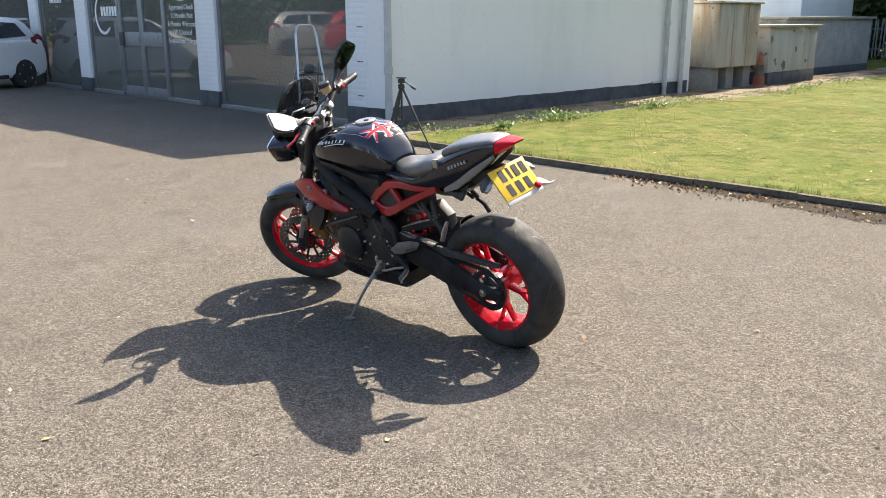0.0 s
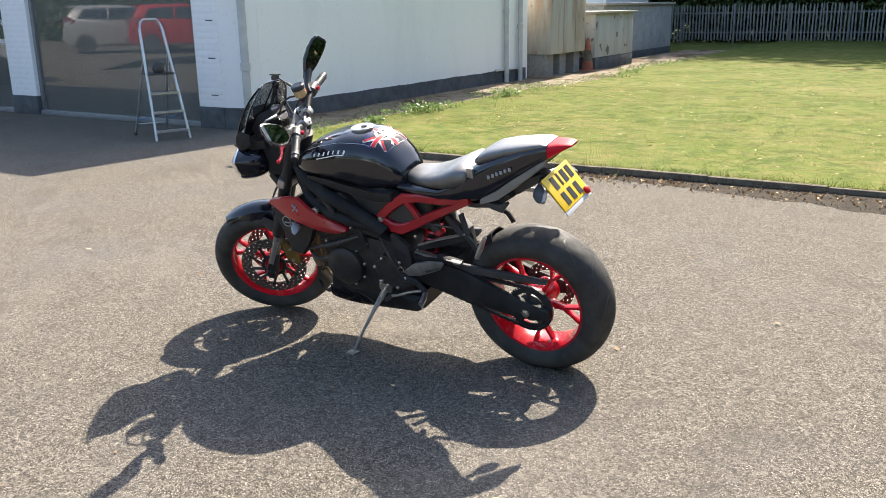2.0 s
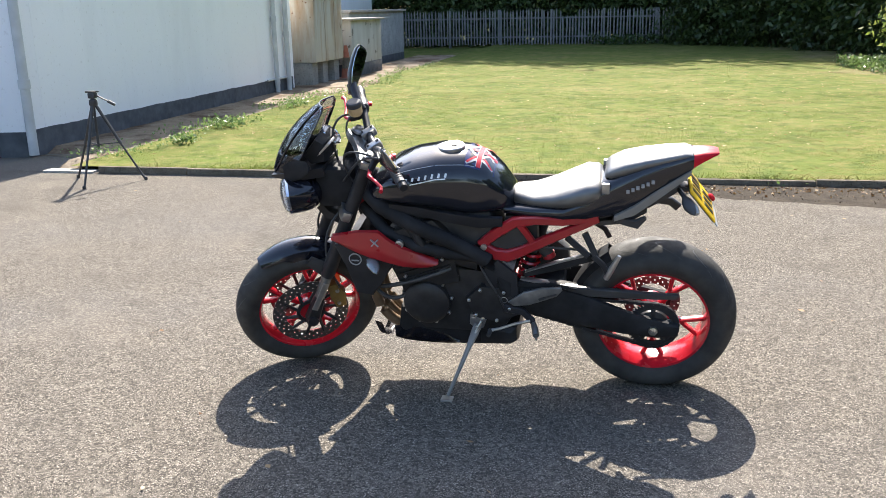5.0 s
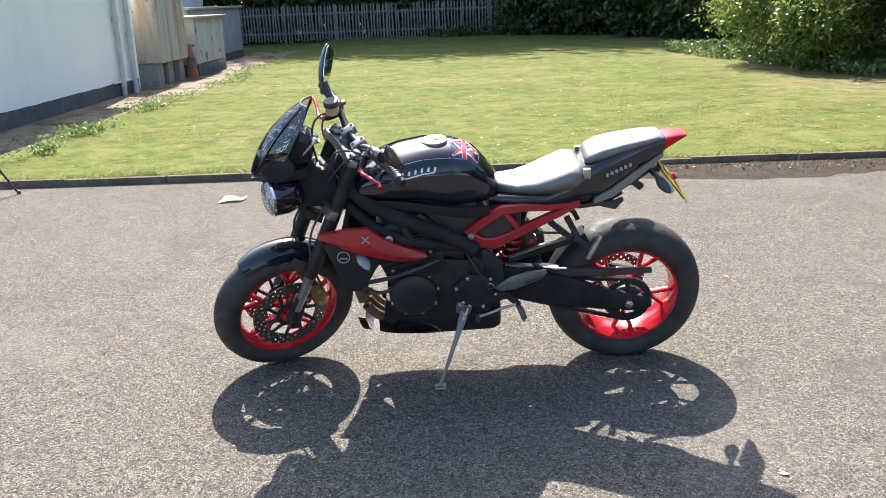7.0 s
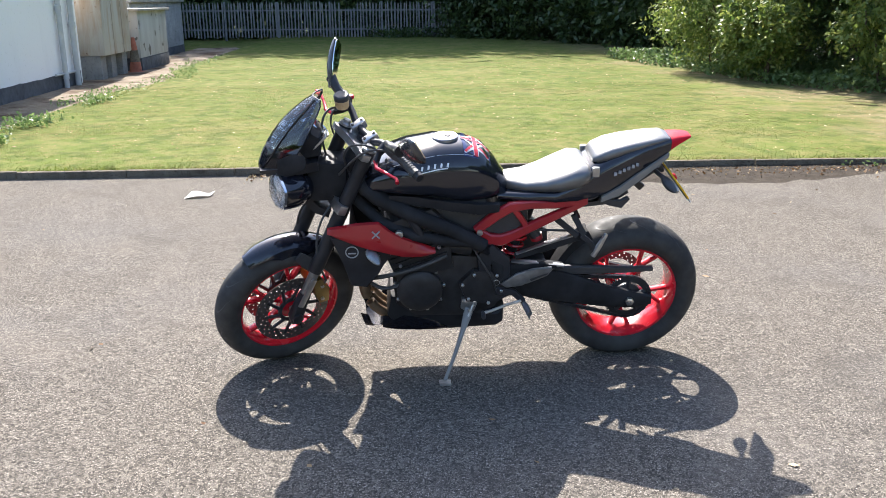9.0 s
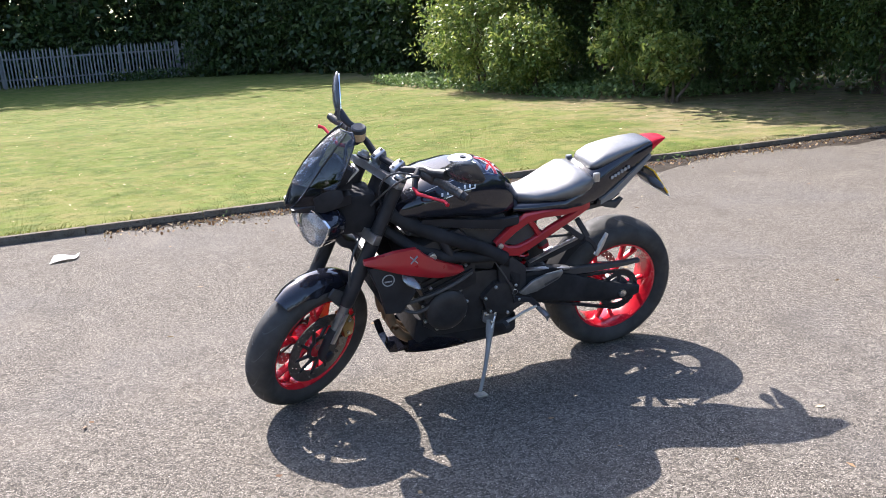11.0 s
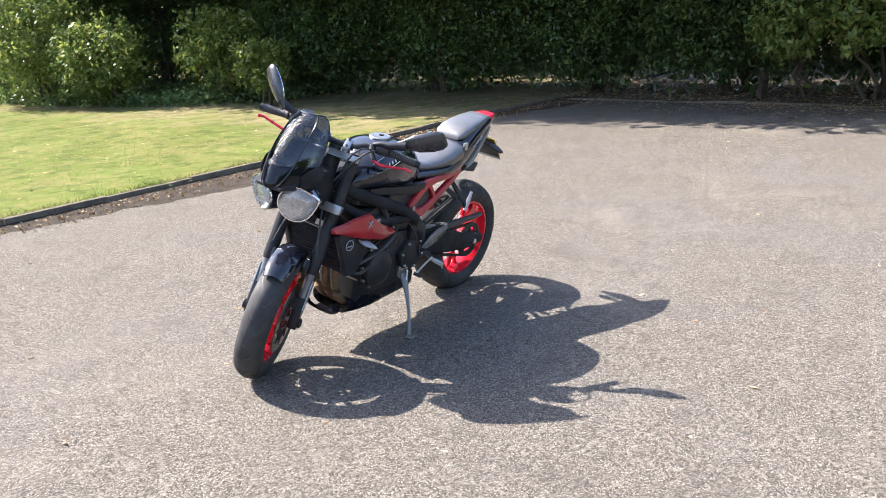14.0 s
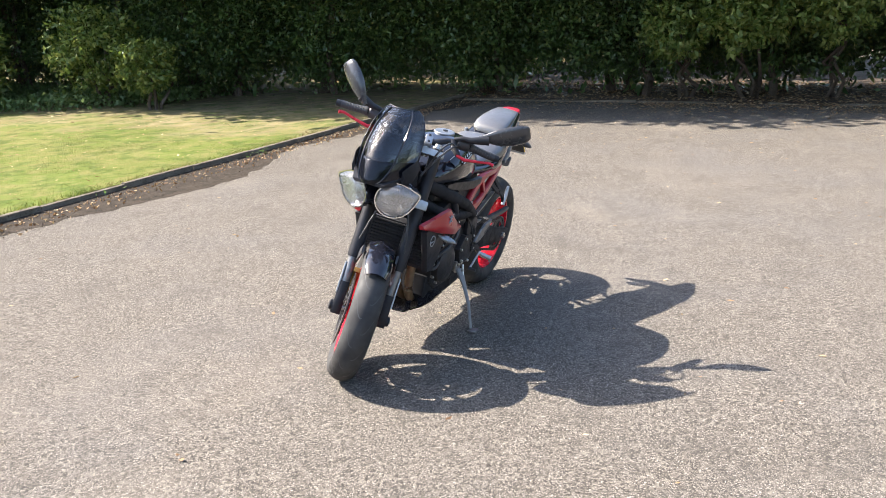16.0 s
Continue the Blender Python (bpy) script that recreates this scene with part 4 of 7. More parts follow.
# dirt that has washed against the kerb
bm = bmesh.new()
rows = []
for k in range(120):
    x = -2.2 + k * 0.09
    w = 0.10 + 0.75 * max(0.0, noise.noise((x * 0.55, 7.3, 0)) + 0.05) + 0.10 * noise.noise((x * 4, 1, 0)) + 0.04 * noise.noise((x * 13, 4, 0))
    w *= 0.7 if x < -0.5 else 1.0 + 0.5 * math.exp(-((x - 3.0) / 2.0) ** 2)
    rows.append([bm.verts.new((x, KERB_Y - 0.029 - w * s, 0.0012 + 0.016 * (1 - s) ** 2 + 0.004 * noise.noise((x * 9, s * 4, 0)) * (1 - s))) for s in (0, 0.25, 0.5, 0.75, 1.0)])
for a, b in zip(rows, rows[1:]):
    for i in range(4):
        bm.faces.new((a[i], a[i + 1], b[i + 1], b[i]))
tagged(finish("dirt_strip", bm, M["dirt"]), "dark washed-up dirt lying along the kerb", "dirt", kind="stuff")
n = 1500
p = np.stack([rng.uniform(-2.2, 8.3, n), KERB_Y - 0.05 - np.abs(rng.normal(size=n)) * 0.16, np.full(n, 0.012)], 1)
v, f = leaf_arrays(p, 0.028, 0, 0.8)
tagged(soup("kerb_litter", v, f, M["leaf_dry"]), "small leaves and chips lying along the kerb", "fallen leaves", kind="stuff")

n = 1300
px = rng.uniform(-2.0, 8.3, n)
reach = np.array([0.16 + 0.5 * max(0.0, noise.noise((x * 0.55, 7.3, 0)) + 0.1) for x in px])
p = np.stack([px, KERB_Y - 0.03 - reach * rng.random(n) ** 0.7 * 1.25, np.full(n, 0.004) + 0.008 * rng.random(n)], 1)
v, f = leaf_arrays(p, 0.012, 0, 0.9)
tagged(soup("dirt_crumbs", v, f, M["soil"]), "loose dark crumbs of dirt along the kerb", "dirt", kind="stuff")
ground_leaves("edge_litter", (4.2, 7.3), (-8, 2.6), 420, 0.035, M["leaf_dry"], 0.004, 0.008, "scattered dry leaves and chips on the asphalt near the hedge", "fallen leaves", True)

# ---- litter ----
bm = bmesh.new()
g = [[bm.verts.new((-2.57 + 0.17 * u + 0.03 * w, 3.19 + 0.12 * w + 0.04 * u, 0.006 + 0.032 * abs(math.sin(2.6 * u + 1.2 * w)) * (0.4 + w * 0.6))) for u in np.linspace(0, 1, 6)] for w in np.linspace(0, 1, 4)]
for a, b in zip(g, g[1:]):
    for i in range(5):
        bm.faces.new((a[i], a[i + 1], b[i + 1], b[i]))
bmesh.ops.solidify(bm, geom=list(bm.faces), thickness=0.002)
tagged(finish("paper_scrap", bm, M["paper"]), "crumpled white paper scrap lying on the asphalt", "litter")


# ---- step ladder ----
M["strap_blue"] = simple("blue_nylon", (0.03, 0.12, 0.34), 0.6, vary=0.1)
ladder = tagged(new("step_ladder"), "aluminium step ladder standing open before the shop window", "step ladder")
LF1, LF2 = Vector((-6.66, 3.73, 0.0)), Vector((-6.54, 4.06, 0.0))
side = (LF2 - LF1).normalized()
back = Vector((-side.y, side.x, 0))
TOP = 1.31
foot_mid = (LF1 + LF2) / 2
apex = foot_mid + back * 0.40 + Vector((0, 0, TOP))
fl, fr = foot_mid - side * 0.20, foot_mid + side * 0.20
tl, tr = apex - side * 0.13, apex + side * 0.13
loop = [fl, fl.lerp(tl, 0.94), tl + side * 0.02, tl.lerp(tr, 0.2) + Vector((0, 0, 0.035)), tl.lerp(tr, 0.8) + Vector((0, 0, 0.035)), tr - side * 0.02, fr.lerp(tr, 0.94), fr]
part("front_rail", tube(bmesh.new(), loop, 0.016, 10), M["alu"], ladder)
for s in (-1, 1):
    a = foot_mid + side * s * 0.19 + back * 0.73
    b = apex + side * s * 0.14 - Vector((0, 0, 0.37)) - back * 0.09
    part("rear_leg", tube(bmesh.new(), [a, b], 0.013, 8), M["alu"], ladder)
    part("foot", lathe(bmesh.new(), [(0.02, 0), (0.02, 0.04)], a, (0, 0, 1), 10), M["black_plastic"], ladder)
part("brace", tube(bmesh.new(), [foot_mid + side * -0.19 + back * 0.69 + Vector((0, 0, 0.13)), foot_mid + side * 0.19 + back * 0.69 + Vector((0, 0, 0.13))], 0.01, 8), M["alu"], ladder)
for k in range(3):
    z = 0.10 + 0.212 * k
    f = z / TOP
    c = foot_mid.lerp(apex, f)
    w = 0.20 + (0.13 - 0.20) * f
    ang = math.degrees(math.atan2(side.y, side.x))
    m = pose(c.x, c.y, c.z, 0, 0, ang)
    part("tread", box(bmesh.new(), (-w, -0.035, -0.012), (w, 0.045, 0.012), 0.003, m), M["alu"], ladder)
c = foot_mid.lerp(apex, 0.565)
part("platform", box(bmesh.new(), (-0.155, -0.04, -0.012), (0.155, 0.24, 0.012), 0.004, pose(c.x, c.y, c.z, 0, 0, math.degrees(math.atan2(side.y, side.x)))), M["black_plastic"], ladder, "black plastic platform")
for s in (-1, 1):
    a, b = foot_mid + side * s * 0.185 + back * 0.66 + Vector((0, 0, 0.20)), foot_mid + side * s * 0.185 + back * 0.10 + Vector((0, 0, 0.30))
    part("strap", tube(bmesh.new(), [a, a.lerp(b, 0.5) - Vector((0, 0, 0.03)), b], 0.006, 6), M["strap_blue"], ladder, "blue nylon safety strap")
bag = loft(bmesh.new(), [ring_at((c.x - 0.03, c.y, c.z + z), (0, 0, 1), r, 12, r * 0.8) for z, r in ((0.013, 0.05), (0.03, 0.07), (0.07, 0.075), (0.11, 0.055), (0.125, 0.02))])
tagged(finish("tool_pouch", bag, M["black_plastic"]), "small round black pouch lying on the ladder platform", "pouch")

# ---- tripod ----
tripod = tagged(new("tripod"), "small black camera tripod standing on the asphalt", "tripod")
F = [Vector((-4.75, 3.37, 0)), Vector((-4.43, 3.83, 0)), Vector((-5.13, 3.85, 0))]
ctr = (F[0] + F[1] + F[2]) / 3
hub = Vector((ctr.x, ctr.y, 0.70))
for f in F:
    d = f - hub
    leg = part("leg", tube(bmesh.new(), [hub + d * 0.05 + Vector((0, 0, 0.02)), hub + d * 0.52], 0.014, 8), M["black_plastic"], tripod)
    part("lower_tube", tube(bmesh.new(), [hub + d * 0.5, hub + d * 0.975], 0.0095, 8), M["black_plastic"], leg)
    part("rubber_foot", lathe(bmesh.new(), [(0.014, 0), (0.017, 0.012), (0.012, 0.03)], f, (0, 0, 1), 10), M["black_plastic"], leg)
    part("strut", tube(bmesh.new(), [hub + Vector((0, 0, -0.36)), hub + d * 0.5], 0.005, 6), M["black_plastic"], tripod)
part("column", tube(bmesh.new(), [hub + Vector((0, 0, -0.38)), hub + Vector((0, 0, 0.08))], 0.012, 10), M["black_plastic"], tripod)
part("collar", lathe(bmesh.new(), [(0.03, 0), (0.038, 0.015), (0.034, 0.05), (0.02, 0.06)], hub - Vector((0, 0, 0.02)), (0, 0, 1), 14), M["black_plastic"], tripod)
head = part("head", box(bmesh.new(), (hub.x - 0.032, hub.y - 0.028, hub.z + 0.045), (hub.x + 0.032, hub.y + 0.028, hub.z + 0.095), 0.01), M["black_plastic"], tripod)
part("plate", box(bmesh.new(), (hub.x - 0.05, hub.y - 0.032, hub.z + 0.096), (hub.x + 0.05, hub.y + 0.032, hub.z + 0.110), 0.005), M["black_plastic"], tripod)
part("pan_handle", tube(bmesh.new(), [hub + Vector((0.03, 0, 0.075)), hub + Vector((0.13, 0.02, 0.02))], 0.006, 8), M["black_plastic"], tripod)
part("grip", tube(bmesh.new(), [hub + Vector((0.13, 0.02, 0.02)), hub + Vector((0.19, 0.03, -0.012))], 0.013, 10), M["black_plastic"], tripod)


# ---- parked cars ----
M["car_white"] = simple("white_car_paint", (0.74, 0.75, 0.75), 0.2, coat=1.0, vary=0.03)
M["car_silver"] = simple("silver_car_paint", (0.40, 0.40, 0.39), 0.28, 0.4, coat=1.0, vary=0.05)
M["car_red"] = simple("red_car_paint", (0.40, 0.02, 0.025), 0.2, coat=1.0, vary=0.05)
M["car_glass"] = simple("dark_car_glass", (0.012, 0.014, 0.016), 0.04, coat=1.0, vary=0.1)
M["car_lamp"] = simple("dark_red_lamp_plastic", (0.17, 0.008, 0.014), 0.12, coat=0.6, vary=0.15)
M["alloy"] = simple("silver_alloy", (0.52, 0.53, 0.54), 0.3, 0.8, vary=0.1)


def hatchback(paint, label, m):
    """A small five-door hatchback; x points forward, wheels on z = 0."""
    car = tagged(new("car"), label, "car", "parked cars")
    out = [(-1.90, 0.30), (-1.97, 0.45), (-1.96, 0.72), (-1.88, 0.98), (-1.78, 1.03), (0.86, 0.99), (1.30, 0.92), (1.70, 0.80), (1.92, 0.62), (1.95, 0.35), (1.85, 0.24)]

    def arch(cx):
        return [(cx + 0.36 * math.cos(a), 0.31 + 0.36 * math.sin(a)) for a in np.linspace(-0.25, math.pi + 0.25, 13)]
    out += arch(1.25) + arch(-1.32)
    b = bmesh.new()
    slab(b, out, "y", -0.82, 0.82)
    rim = [e for e in b.edges if abs(e.verts[0].co.y - e.verts[1].co.y) < 1e-6]
    bmesh.ops.bevel(b, geom=rim, offset=0.07, segments=3, affect="EDGES", profile=0.6)
    part("body", b, paint, car, angle=35)

    def rr(z, x0, x1, w, r):
        return [Vector((x0 + r, -w, z)), Vector((x1 - r, -w, z)), Vector((x1 - r * 0.3, -w + r * 0.3, z)), Vector((x1, -w + r, z)), Vector((x1, w - r, z)), Vector((x1 - r * 0.3, w - r * 0.3, z)), Vector((x1 - r, w, z)), Vector((x0 + r, w, z)), Vector((x0 + r * 0.3, w - r * 0.3, z)), Vector((x0, w - r, z)), Vector((x0, -w + r, z)), Vector((x0 + r * 0.3, -w + r * 0.3, z))]
    part("cabin", loft(bmesh.new(), [rr(0.98, -1.86, 0.98, 0.78, 0.10), rr(1.16, -1.78, 0.62, 0.73, 0.12), rr(1.34, -1.66, 0.30, 0.66, 0.14), rr(1.44, -1.55, 0.05, 0.60, 0.16), rr(1.475, -1.35, -0.15, 0.50, 0.18)]), paint, car, angle=45)
    for s in (-1, 1):
        for xs in (((-1.50, 1.08), (-0.62, 1.03), (-0.62, 1.385), (-1.30, 1.35)), ((-0.55, 1.03), (0.66, 1.01), (0.16, 1.375), (-0.55, 1.385))):
            b = bmesh.new()
            lo = [b.verts.new((x, s * (0.792 - (z - 0.98) * 0.31), z)) for x, z in xs]
            hi = [b.verts.new((x, s * (0.752 - (z - 0.98) * 0.31), z)) for x, z in xs]
            b.faces.new(lo)
            b.faces.new(hi[::-1])
            for i in range(4):
                b.faces.new((lo[i], lo[(i + 1) % 4], hi[(i + 1) % 4], hi[i]))
            part("side_window", b, M["car_glass"], car)
        part("tail_lamp", loft(bmesh.new(), [[Vector((x, s * y, z)) for x, y, z in ring] for ring in (((-1.97, 0.56, 0.84), (-1.93, 0.58, 1.06), (-1.84, 0.62, 1.10), (-1.88, 0.62, 0.84)), ((-1.93, 0.80, 0.84), (-1.90, 0.78, 1.06), (-1.82, 0.77, 1.12), (-1.86, 0.80, 0.84)), ((-1.60, 0.835, 0.95), (-1.60, 0.825, 1.02), (-1.56, 0.80, 1.04), (-1.56, 0.82, 0.95)))]), M["car_lamp"], car, "dark red tail lamp")
        part("headlamp", loft(bmesh.new(), [[Vector((x, s * y, z)) for x, y, z in ring] for ring in (((1.90, 0.50, 0.62), (1.88, 0.50, 0.76), (1.80, 0.50, 0.76), (1.80, 0.50, 0.62)), ((1.80, 0.80, 0.66), (1.74, 0.80, 0.80), (1.66, 0.80, 0.80), (1.70, 0.80, 0.66)))]), M["chrome"], car)
        part("door_mirror", loft(bmesh.new(), [ring_at((0.50, s * y, 1.05), (0, 1, 0), r, 10, r * 0.7) for y, r in ((0.78, 0.03), (0.86, 0.09), (0.96, 0.09), (1.0, 0.04))]), paint, car)
        for k in range(2):
            part("door_handle", box(bmesh.new(), (-0.25 - 0.85 * k, s * 0.815, 0.90), (-0.08 - 0.85 * k, s * 0.845, 0.93), 0.008), paint, car)
        part("sill_trim", box(bmesh.new(), (-0.85, s * 0.79, 0.22), (0.85, s * 0.83, 0.30), 0.01), M["black_plastic"], car)
        for x in (1.25, -1.32):
            w = part("wheel", lathe(bmesh.new(), [(0.20, -0.02), (0.215, 0.0), (0.20, 0.02), (0.19, 0.01), (0.05, -0.03), (0.0, -0.03)], (x, s * 0.80, 0.31), (0, s, 0), 28), M["alloy"], car)
            part("tyre", lathe(bmesh.new(), [(0.20, -0.18), (0.29, -0.18), (0.31, -0.15), (0.31, -0.02), (0.29, 0.015), (0.205, 0.02)], (x, s * 0.80, 0.31), (0, s, 0), 32), M["rubber"], w)
            for k in range(5):
                a = 2 * math.pi * k / 5
                part("spoke", strut(bmesh.new(), [(x + 0.03 * math.cos(a), s * 0.795, 0.31 + 0.03 * math.sin(a)), (x + 0.20 * math.cos(a), s * 0.812, 0.31 + 0.20 * math.sin(a))], [0.03, 0.022], 0.012), M["alloy"], w)
    for z0, z1, x0, x1 in ((1.06, 1.36, -1.83, -1.66),):
        b = bmesh.new()
        vs = [b.verts.new(v) for v in ((x0 - 0.012, -0.66, z0), (x0 - 0.012, 0.66, z0), (x1 - 0.012, 0.56, z1), (x1 - 0.012, -0.56, z1))]
        b.faces.new(vs)
        bmesh.ops.solidify(b, geom=list(b.faces), thickness=0.01)
        part("rear_window", b, M["car_glass"], car)
    b = bmesh.new()
    vs = [b.verts.new(v) for v in ((0.93, -0.68, 1.03), (0.93, 0.68, 1.03), (0.32, 0.58, 1.36), (0.32, -0.58, 1.36))]
    b.faces.new(vs)
    bmesh.ops.solidify(b, geom=list(b.faces), thickness=0.01)
    part("windscreen", b, M["car_glass"], car)
    part("spoiler", box(bmesh.new(), (-1.80, -0.55, 1.40), (-1.50, 0.55, 1.455), 0.02), paint, car)
    part("bumper_trim", box(bmesh.new(), (-1.99, -0.62, 0.36), (-1.95, 0.62, 0.50), 0.012), M["black_plastic"], car)
    car.matrix_basis = m
    return car


# ---- motorcycle ----
M["bike_black"] = simple("gloss_black_paint", (0.010, 0.011, 0.017), 0.10, spec=0.4, coat=0.45, vary=0.2, scale=3)
M["satin_black"] = simple("satin_black_metal", (0.024, 0.024, 0.027), 0.42, 0.0, spec=0.25, vary=0.3, bump=0.05)
M["engine_black"] = simple("engine_black_coating", (0.025, 0.024, 0.025), 0.45, 0.0, spec=0.3, vary=0.35, scale=20, bump=0.1, fine=260)
M["matt_black"] = simple("matt_black_metal", (0.024, 0.024, 0.026), 0.6, spec=0.1, vary=0.3, bump=0.08)
M["rubber"] = simple("tyre_rubber", (0.042, 0.041, 0.040), 0.72, spec=0.3, vary=0.3, scale=9, bump=0.2, fine=300)
M["rim_red"] = simple("gloss_red_paint", (0.50, 0.012, 0.026), 0.25, coat=0.5, vary=0.15, scale=6)
M["panel_red"] = simple("satin_red_paint", (0.34, 0.012, 0.018), 0.32, coat=0.3, vary=0.15, scale=6)
M["lever_red"] = simple("red_anodised_metal", (0.62, 0.03, 0.05), 0.3, 0.5, vary=0.1)
M["steel"] = simple("brushed_steel", (0.50, 0.49, 0.47), 0.3, 0.95, vary=0.2, scale=25)
M["disc_steel"] = simple("brake_disc_steel", (0.13, 0.125, 0.12), 0.38, 0.8, vary=0.2, scale=40)
M["chrome"] = simple("chrome", (0.82, 0.83, 0.85), 0.06, 1.0, vary=0.04)
M["cast_alu"] = simple("cast_aluminium", (0.42, 0.42, 0.42), 0.36, 0.9, vary=0.15, scale=30, bump=0.08)
M["grey_panel"] = simple("grey_plastic_panel", (0.19, 0.185, 0.175), 0.4, vary=0.12, scale=8)
M["header"] = simple("heat_bronzed_steel", (0.25, 0.175, 0.11), 0.42, 0.7, vary=0.35, scale=10)
M["dark_alu"] = simple("dull_dark_aluminium", (0.20, 0.20, 0.20), 0.42, 0.7, vary=0.2, scale=30)
M["gold"] = simple("dull_gold_metal", (0.30, 0.20, 0.07), 0.4, 0.7, vary=0.2)
M["vinyl"] = simple("black_seat_vinyl", (0.050, 0.048, 0.047), 0.55, spec=0.6, coat=1.0, vary=0.2, scale=14, bump=0.25, fine=420)
M["plate_yellow"] = simple("yellow_reflective_plate", (0.82, 0.52, 0.02), 0.35, vary=0.04)
M["tail_red"] = simple("red_lamp_plastic", (0.46, 0.006, 0.02), 0.42, spec=0.2, coat=0.0, vary=0.15)
M["amber"] = simple("cream_fluid_pot", (0.55, 0.38, 0.20), 0.3, vary=0.1)
M["mark_white"] = simple("white_decal", (0.52, 0.52, 0.53), 0.35, vary=0.04)
M["mark_grey"] = simple("grey_decal", (0.30, 0.31, 0.33), 0.4, vary=0.04)
M["mark_pale"] = simple("pale_grey_decal", (0.72, 0.73, 0.74), 0.35, vary=0.05)
M["mark_red"] = simple("red_decal", (0.55, 0.02, 0.03), 0.25, vary=0.05)
M["mark_blue"] = simple("dark_blue_decal", (0.02, 0.03, 0.10), 0.2, vary=0.1)
# its bluish-white veil stands in for bright sky reflected in the lens
M["lens"] = make_pane("clear_lamp_lens", (0.96, 0.97, 0.98), 0.9, 0.07, 0.03, (0.72, 0.77, 0.84))
M["indicator"] = simple("clear_indicator_plastic", (0.27, 0.27, 0.265), 0.18, coat=0.8, vary=0.2, scale=30)
M["mirror_back"] = simple("glossy_mirror_shell", (0.042, 0.042, 0.044), 0.24, spec=0.5, coat=0.35, vary=0.2)
M["smoke"] = make_pane("smoked_screen", (0.095, 0.10, 0.105), 1.0, 0.10)
M["lamp_silver"] = simple("bright_lamp_reflector", (0.90, 0.92, 0.95), 0.22, 1.0, vary=0.05)
M["mirror"] = simple("mirror_glass", (0.88, 0.89, 0.90), 0.02, 1.0, vary=0.01)
M["face"] = simple("instrument_face", (0.05, 0.05, 0.055), 0.25, coat=1.0, vary=0.1)

for key, val in (("Coat Roughness", 0.38), ("Coat IOR", 1.8)):
    M["vinyl"].node_tree.nodes["Principled BSDF"].inputs[key].default_value = val

BIKE = tagged(new("motorcycle"), "black naked motorcycle with red wheels leaning on its side stand", "motorcycle")
BIKE.matrix_basis = pose(-0.007, 0.098, 0.0, -12.1, 0.0, 180.6) @ Matrix.Scale(0.985, 4)
RX, RZ, FX, FZ = 0.043, 0.315, 1.453, 0.300
AXIS = Vector((-math.sin(radians(24.1)), 0, math.cos(radians(24.1))))
STEER = Matrix.Translation((1.552, 0, 0)) @ Matrix.Rotation(radians(28.5), 4, AXIS) @ Matrix.Translation((-1.552, 0, 0))


def bp(name, bm, mat, label="", parent=None, steer=False, angle=38.0):
    """A part of the motorcycle; steered parts turn with the bars."""
    if steer:
        bmesh.ops.transform(bm, matrix=STEER, verts=bm.verts)
    return part(name, bm, M[mat], parent or BIKE, label, angle)


def annulus_holes(bm, c, r0, r1, y, n, rows, hole, thick):
    """A drilled disc in the plane across y."""
    cx, cz = c

    def P(r, a):
        return bm.verts.new((cx + r * math.cos(a), y, cz + r * math.sin(a)))
    for j in range(rows):
        ra, rb = r0 + (r1 - r0) * j / rows, r0 + (r1 - r0) * (j + 1) / rows
        for i in range(n):
            a, b = 2 * math.pi * i / n, 2 * math.pi * (i + 1) / n
            m, rm = (a + b) / 2, (ra + rb) / 2
            out = [P(ra, a), P(ra, m), P(ra, b), P(rm, b), P(rb, b), P(rb, m), P(rb, a), P(rm, a)]
            if (i + j) % 2:
                bm.faces.new(out)
                continue
            inn = []
            for v in out:
                d = Vector((v.co.x - (cx + rm * math.cos(m)), 0, v.co.z - (cz + rm * math.sin(m)))).normalized()
                inn.append(bm.verts.new((cx + rm * math.cos(m) + d.x * hole, y, cz + rm * math.sin(m) + d.z * hole)))
            for k in range(8):
                bm.faces.new((out[k], out[(k + 1) % 8], inn[(k + 1) % 8], inn[k]))
    bmesh.ops.remove_doubles(bm, verts=bm.verts, dist=1e-5)
    bmesh.ops.solidify(bm, geom=list(bm.faces), thickness=thick)
    return bm


def tyre_bm(cx, cz, prof, seg=72):
    full = prof + [(r, -y) for r, y in reversed(prof[:-1])]
    inner = [(prof[0][0] - 0.012, -prof[0][1] * 0.9), (prof[0][0] - 0.012, prof[0][1] * 0.9)]
    return lathe(bmesh.new(), [(r, y) for r, y in full + inner], (cx, 0, cz), (0, 1, 0), seg, closed=True)


def grooves(cx, cz, prof, n, slant):
    """Curved tread grooves: narrow dark channels on the crown of a tyre."""
    def surf(y):
        ys = [p[1] for p in prof]
        rs = [p[0] for p in prof]
        return np.interp(abs(y), ys[::-1], rs[::-1]) if ys[0] > ys[-1] else np.interp(abs(y), ys, rs)
    wide = max(p[1] for p in prof)
    bm = bmesh.new()
    for i in range(n):
        for s in (-1, 1):
            a0 = 2 * math.pi * (i + (0.5 if s > 0 else 0)) / n
            rows = []
            for k in range(9):
                t = k / 8
                y = s * wide * (0.10 + 0.72 * t)
                a = a0 + slant * (t ** 1.4) - 0.06 * math.sin(t * 3.1)
                w = 0.0024 * math.sin(math.pi * (0.12 + 0.8 * t)) / surf(y)
                r = surf(y) + 0.0006
                rows.append([bm.verts.new((cx + r * math.cos(a + q), y, cz + r * math.sin(a + q))) for q in (-w * 1.6, w * 1.6)])
            for p, q in zip(rows, rows[1:]):
                bm.faces.new((p[0], p[1], q[1], q[0]))
    return bm


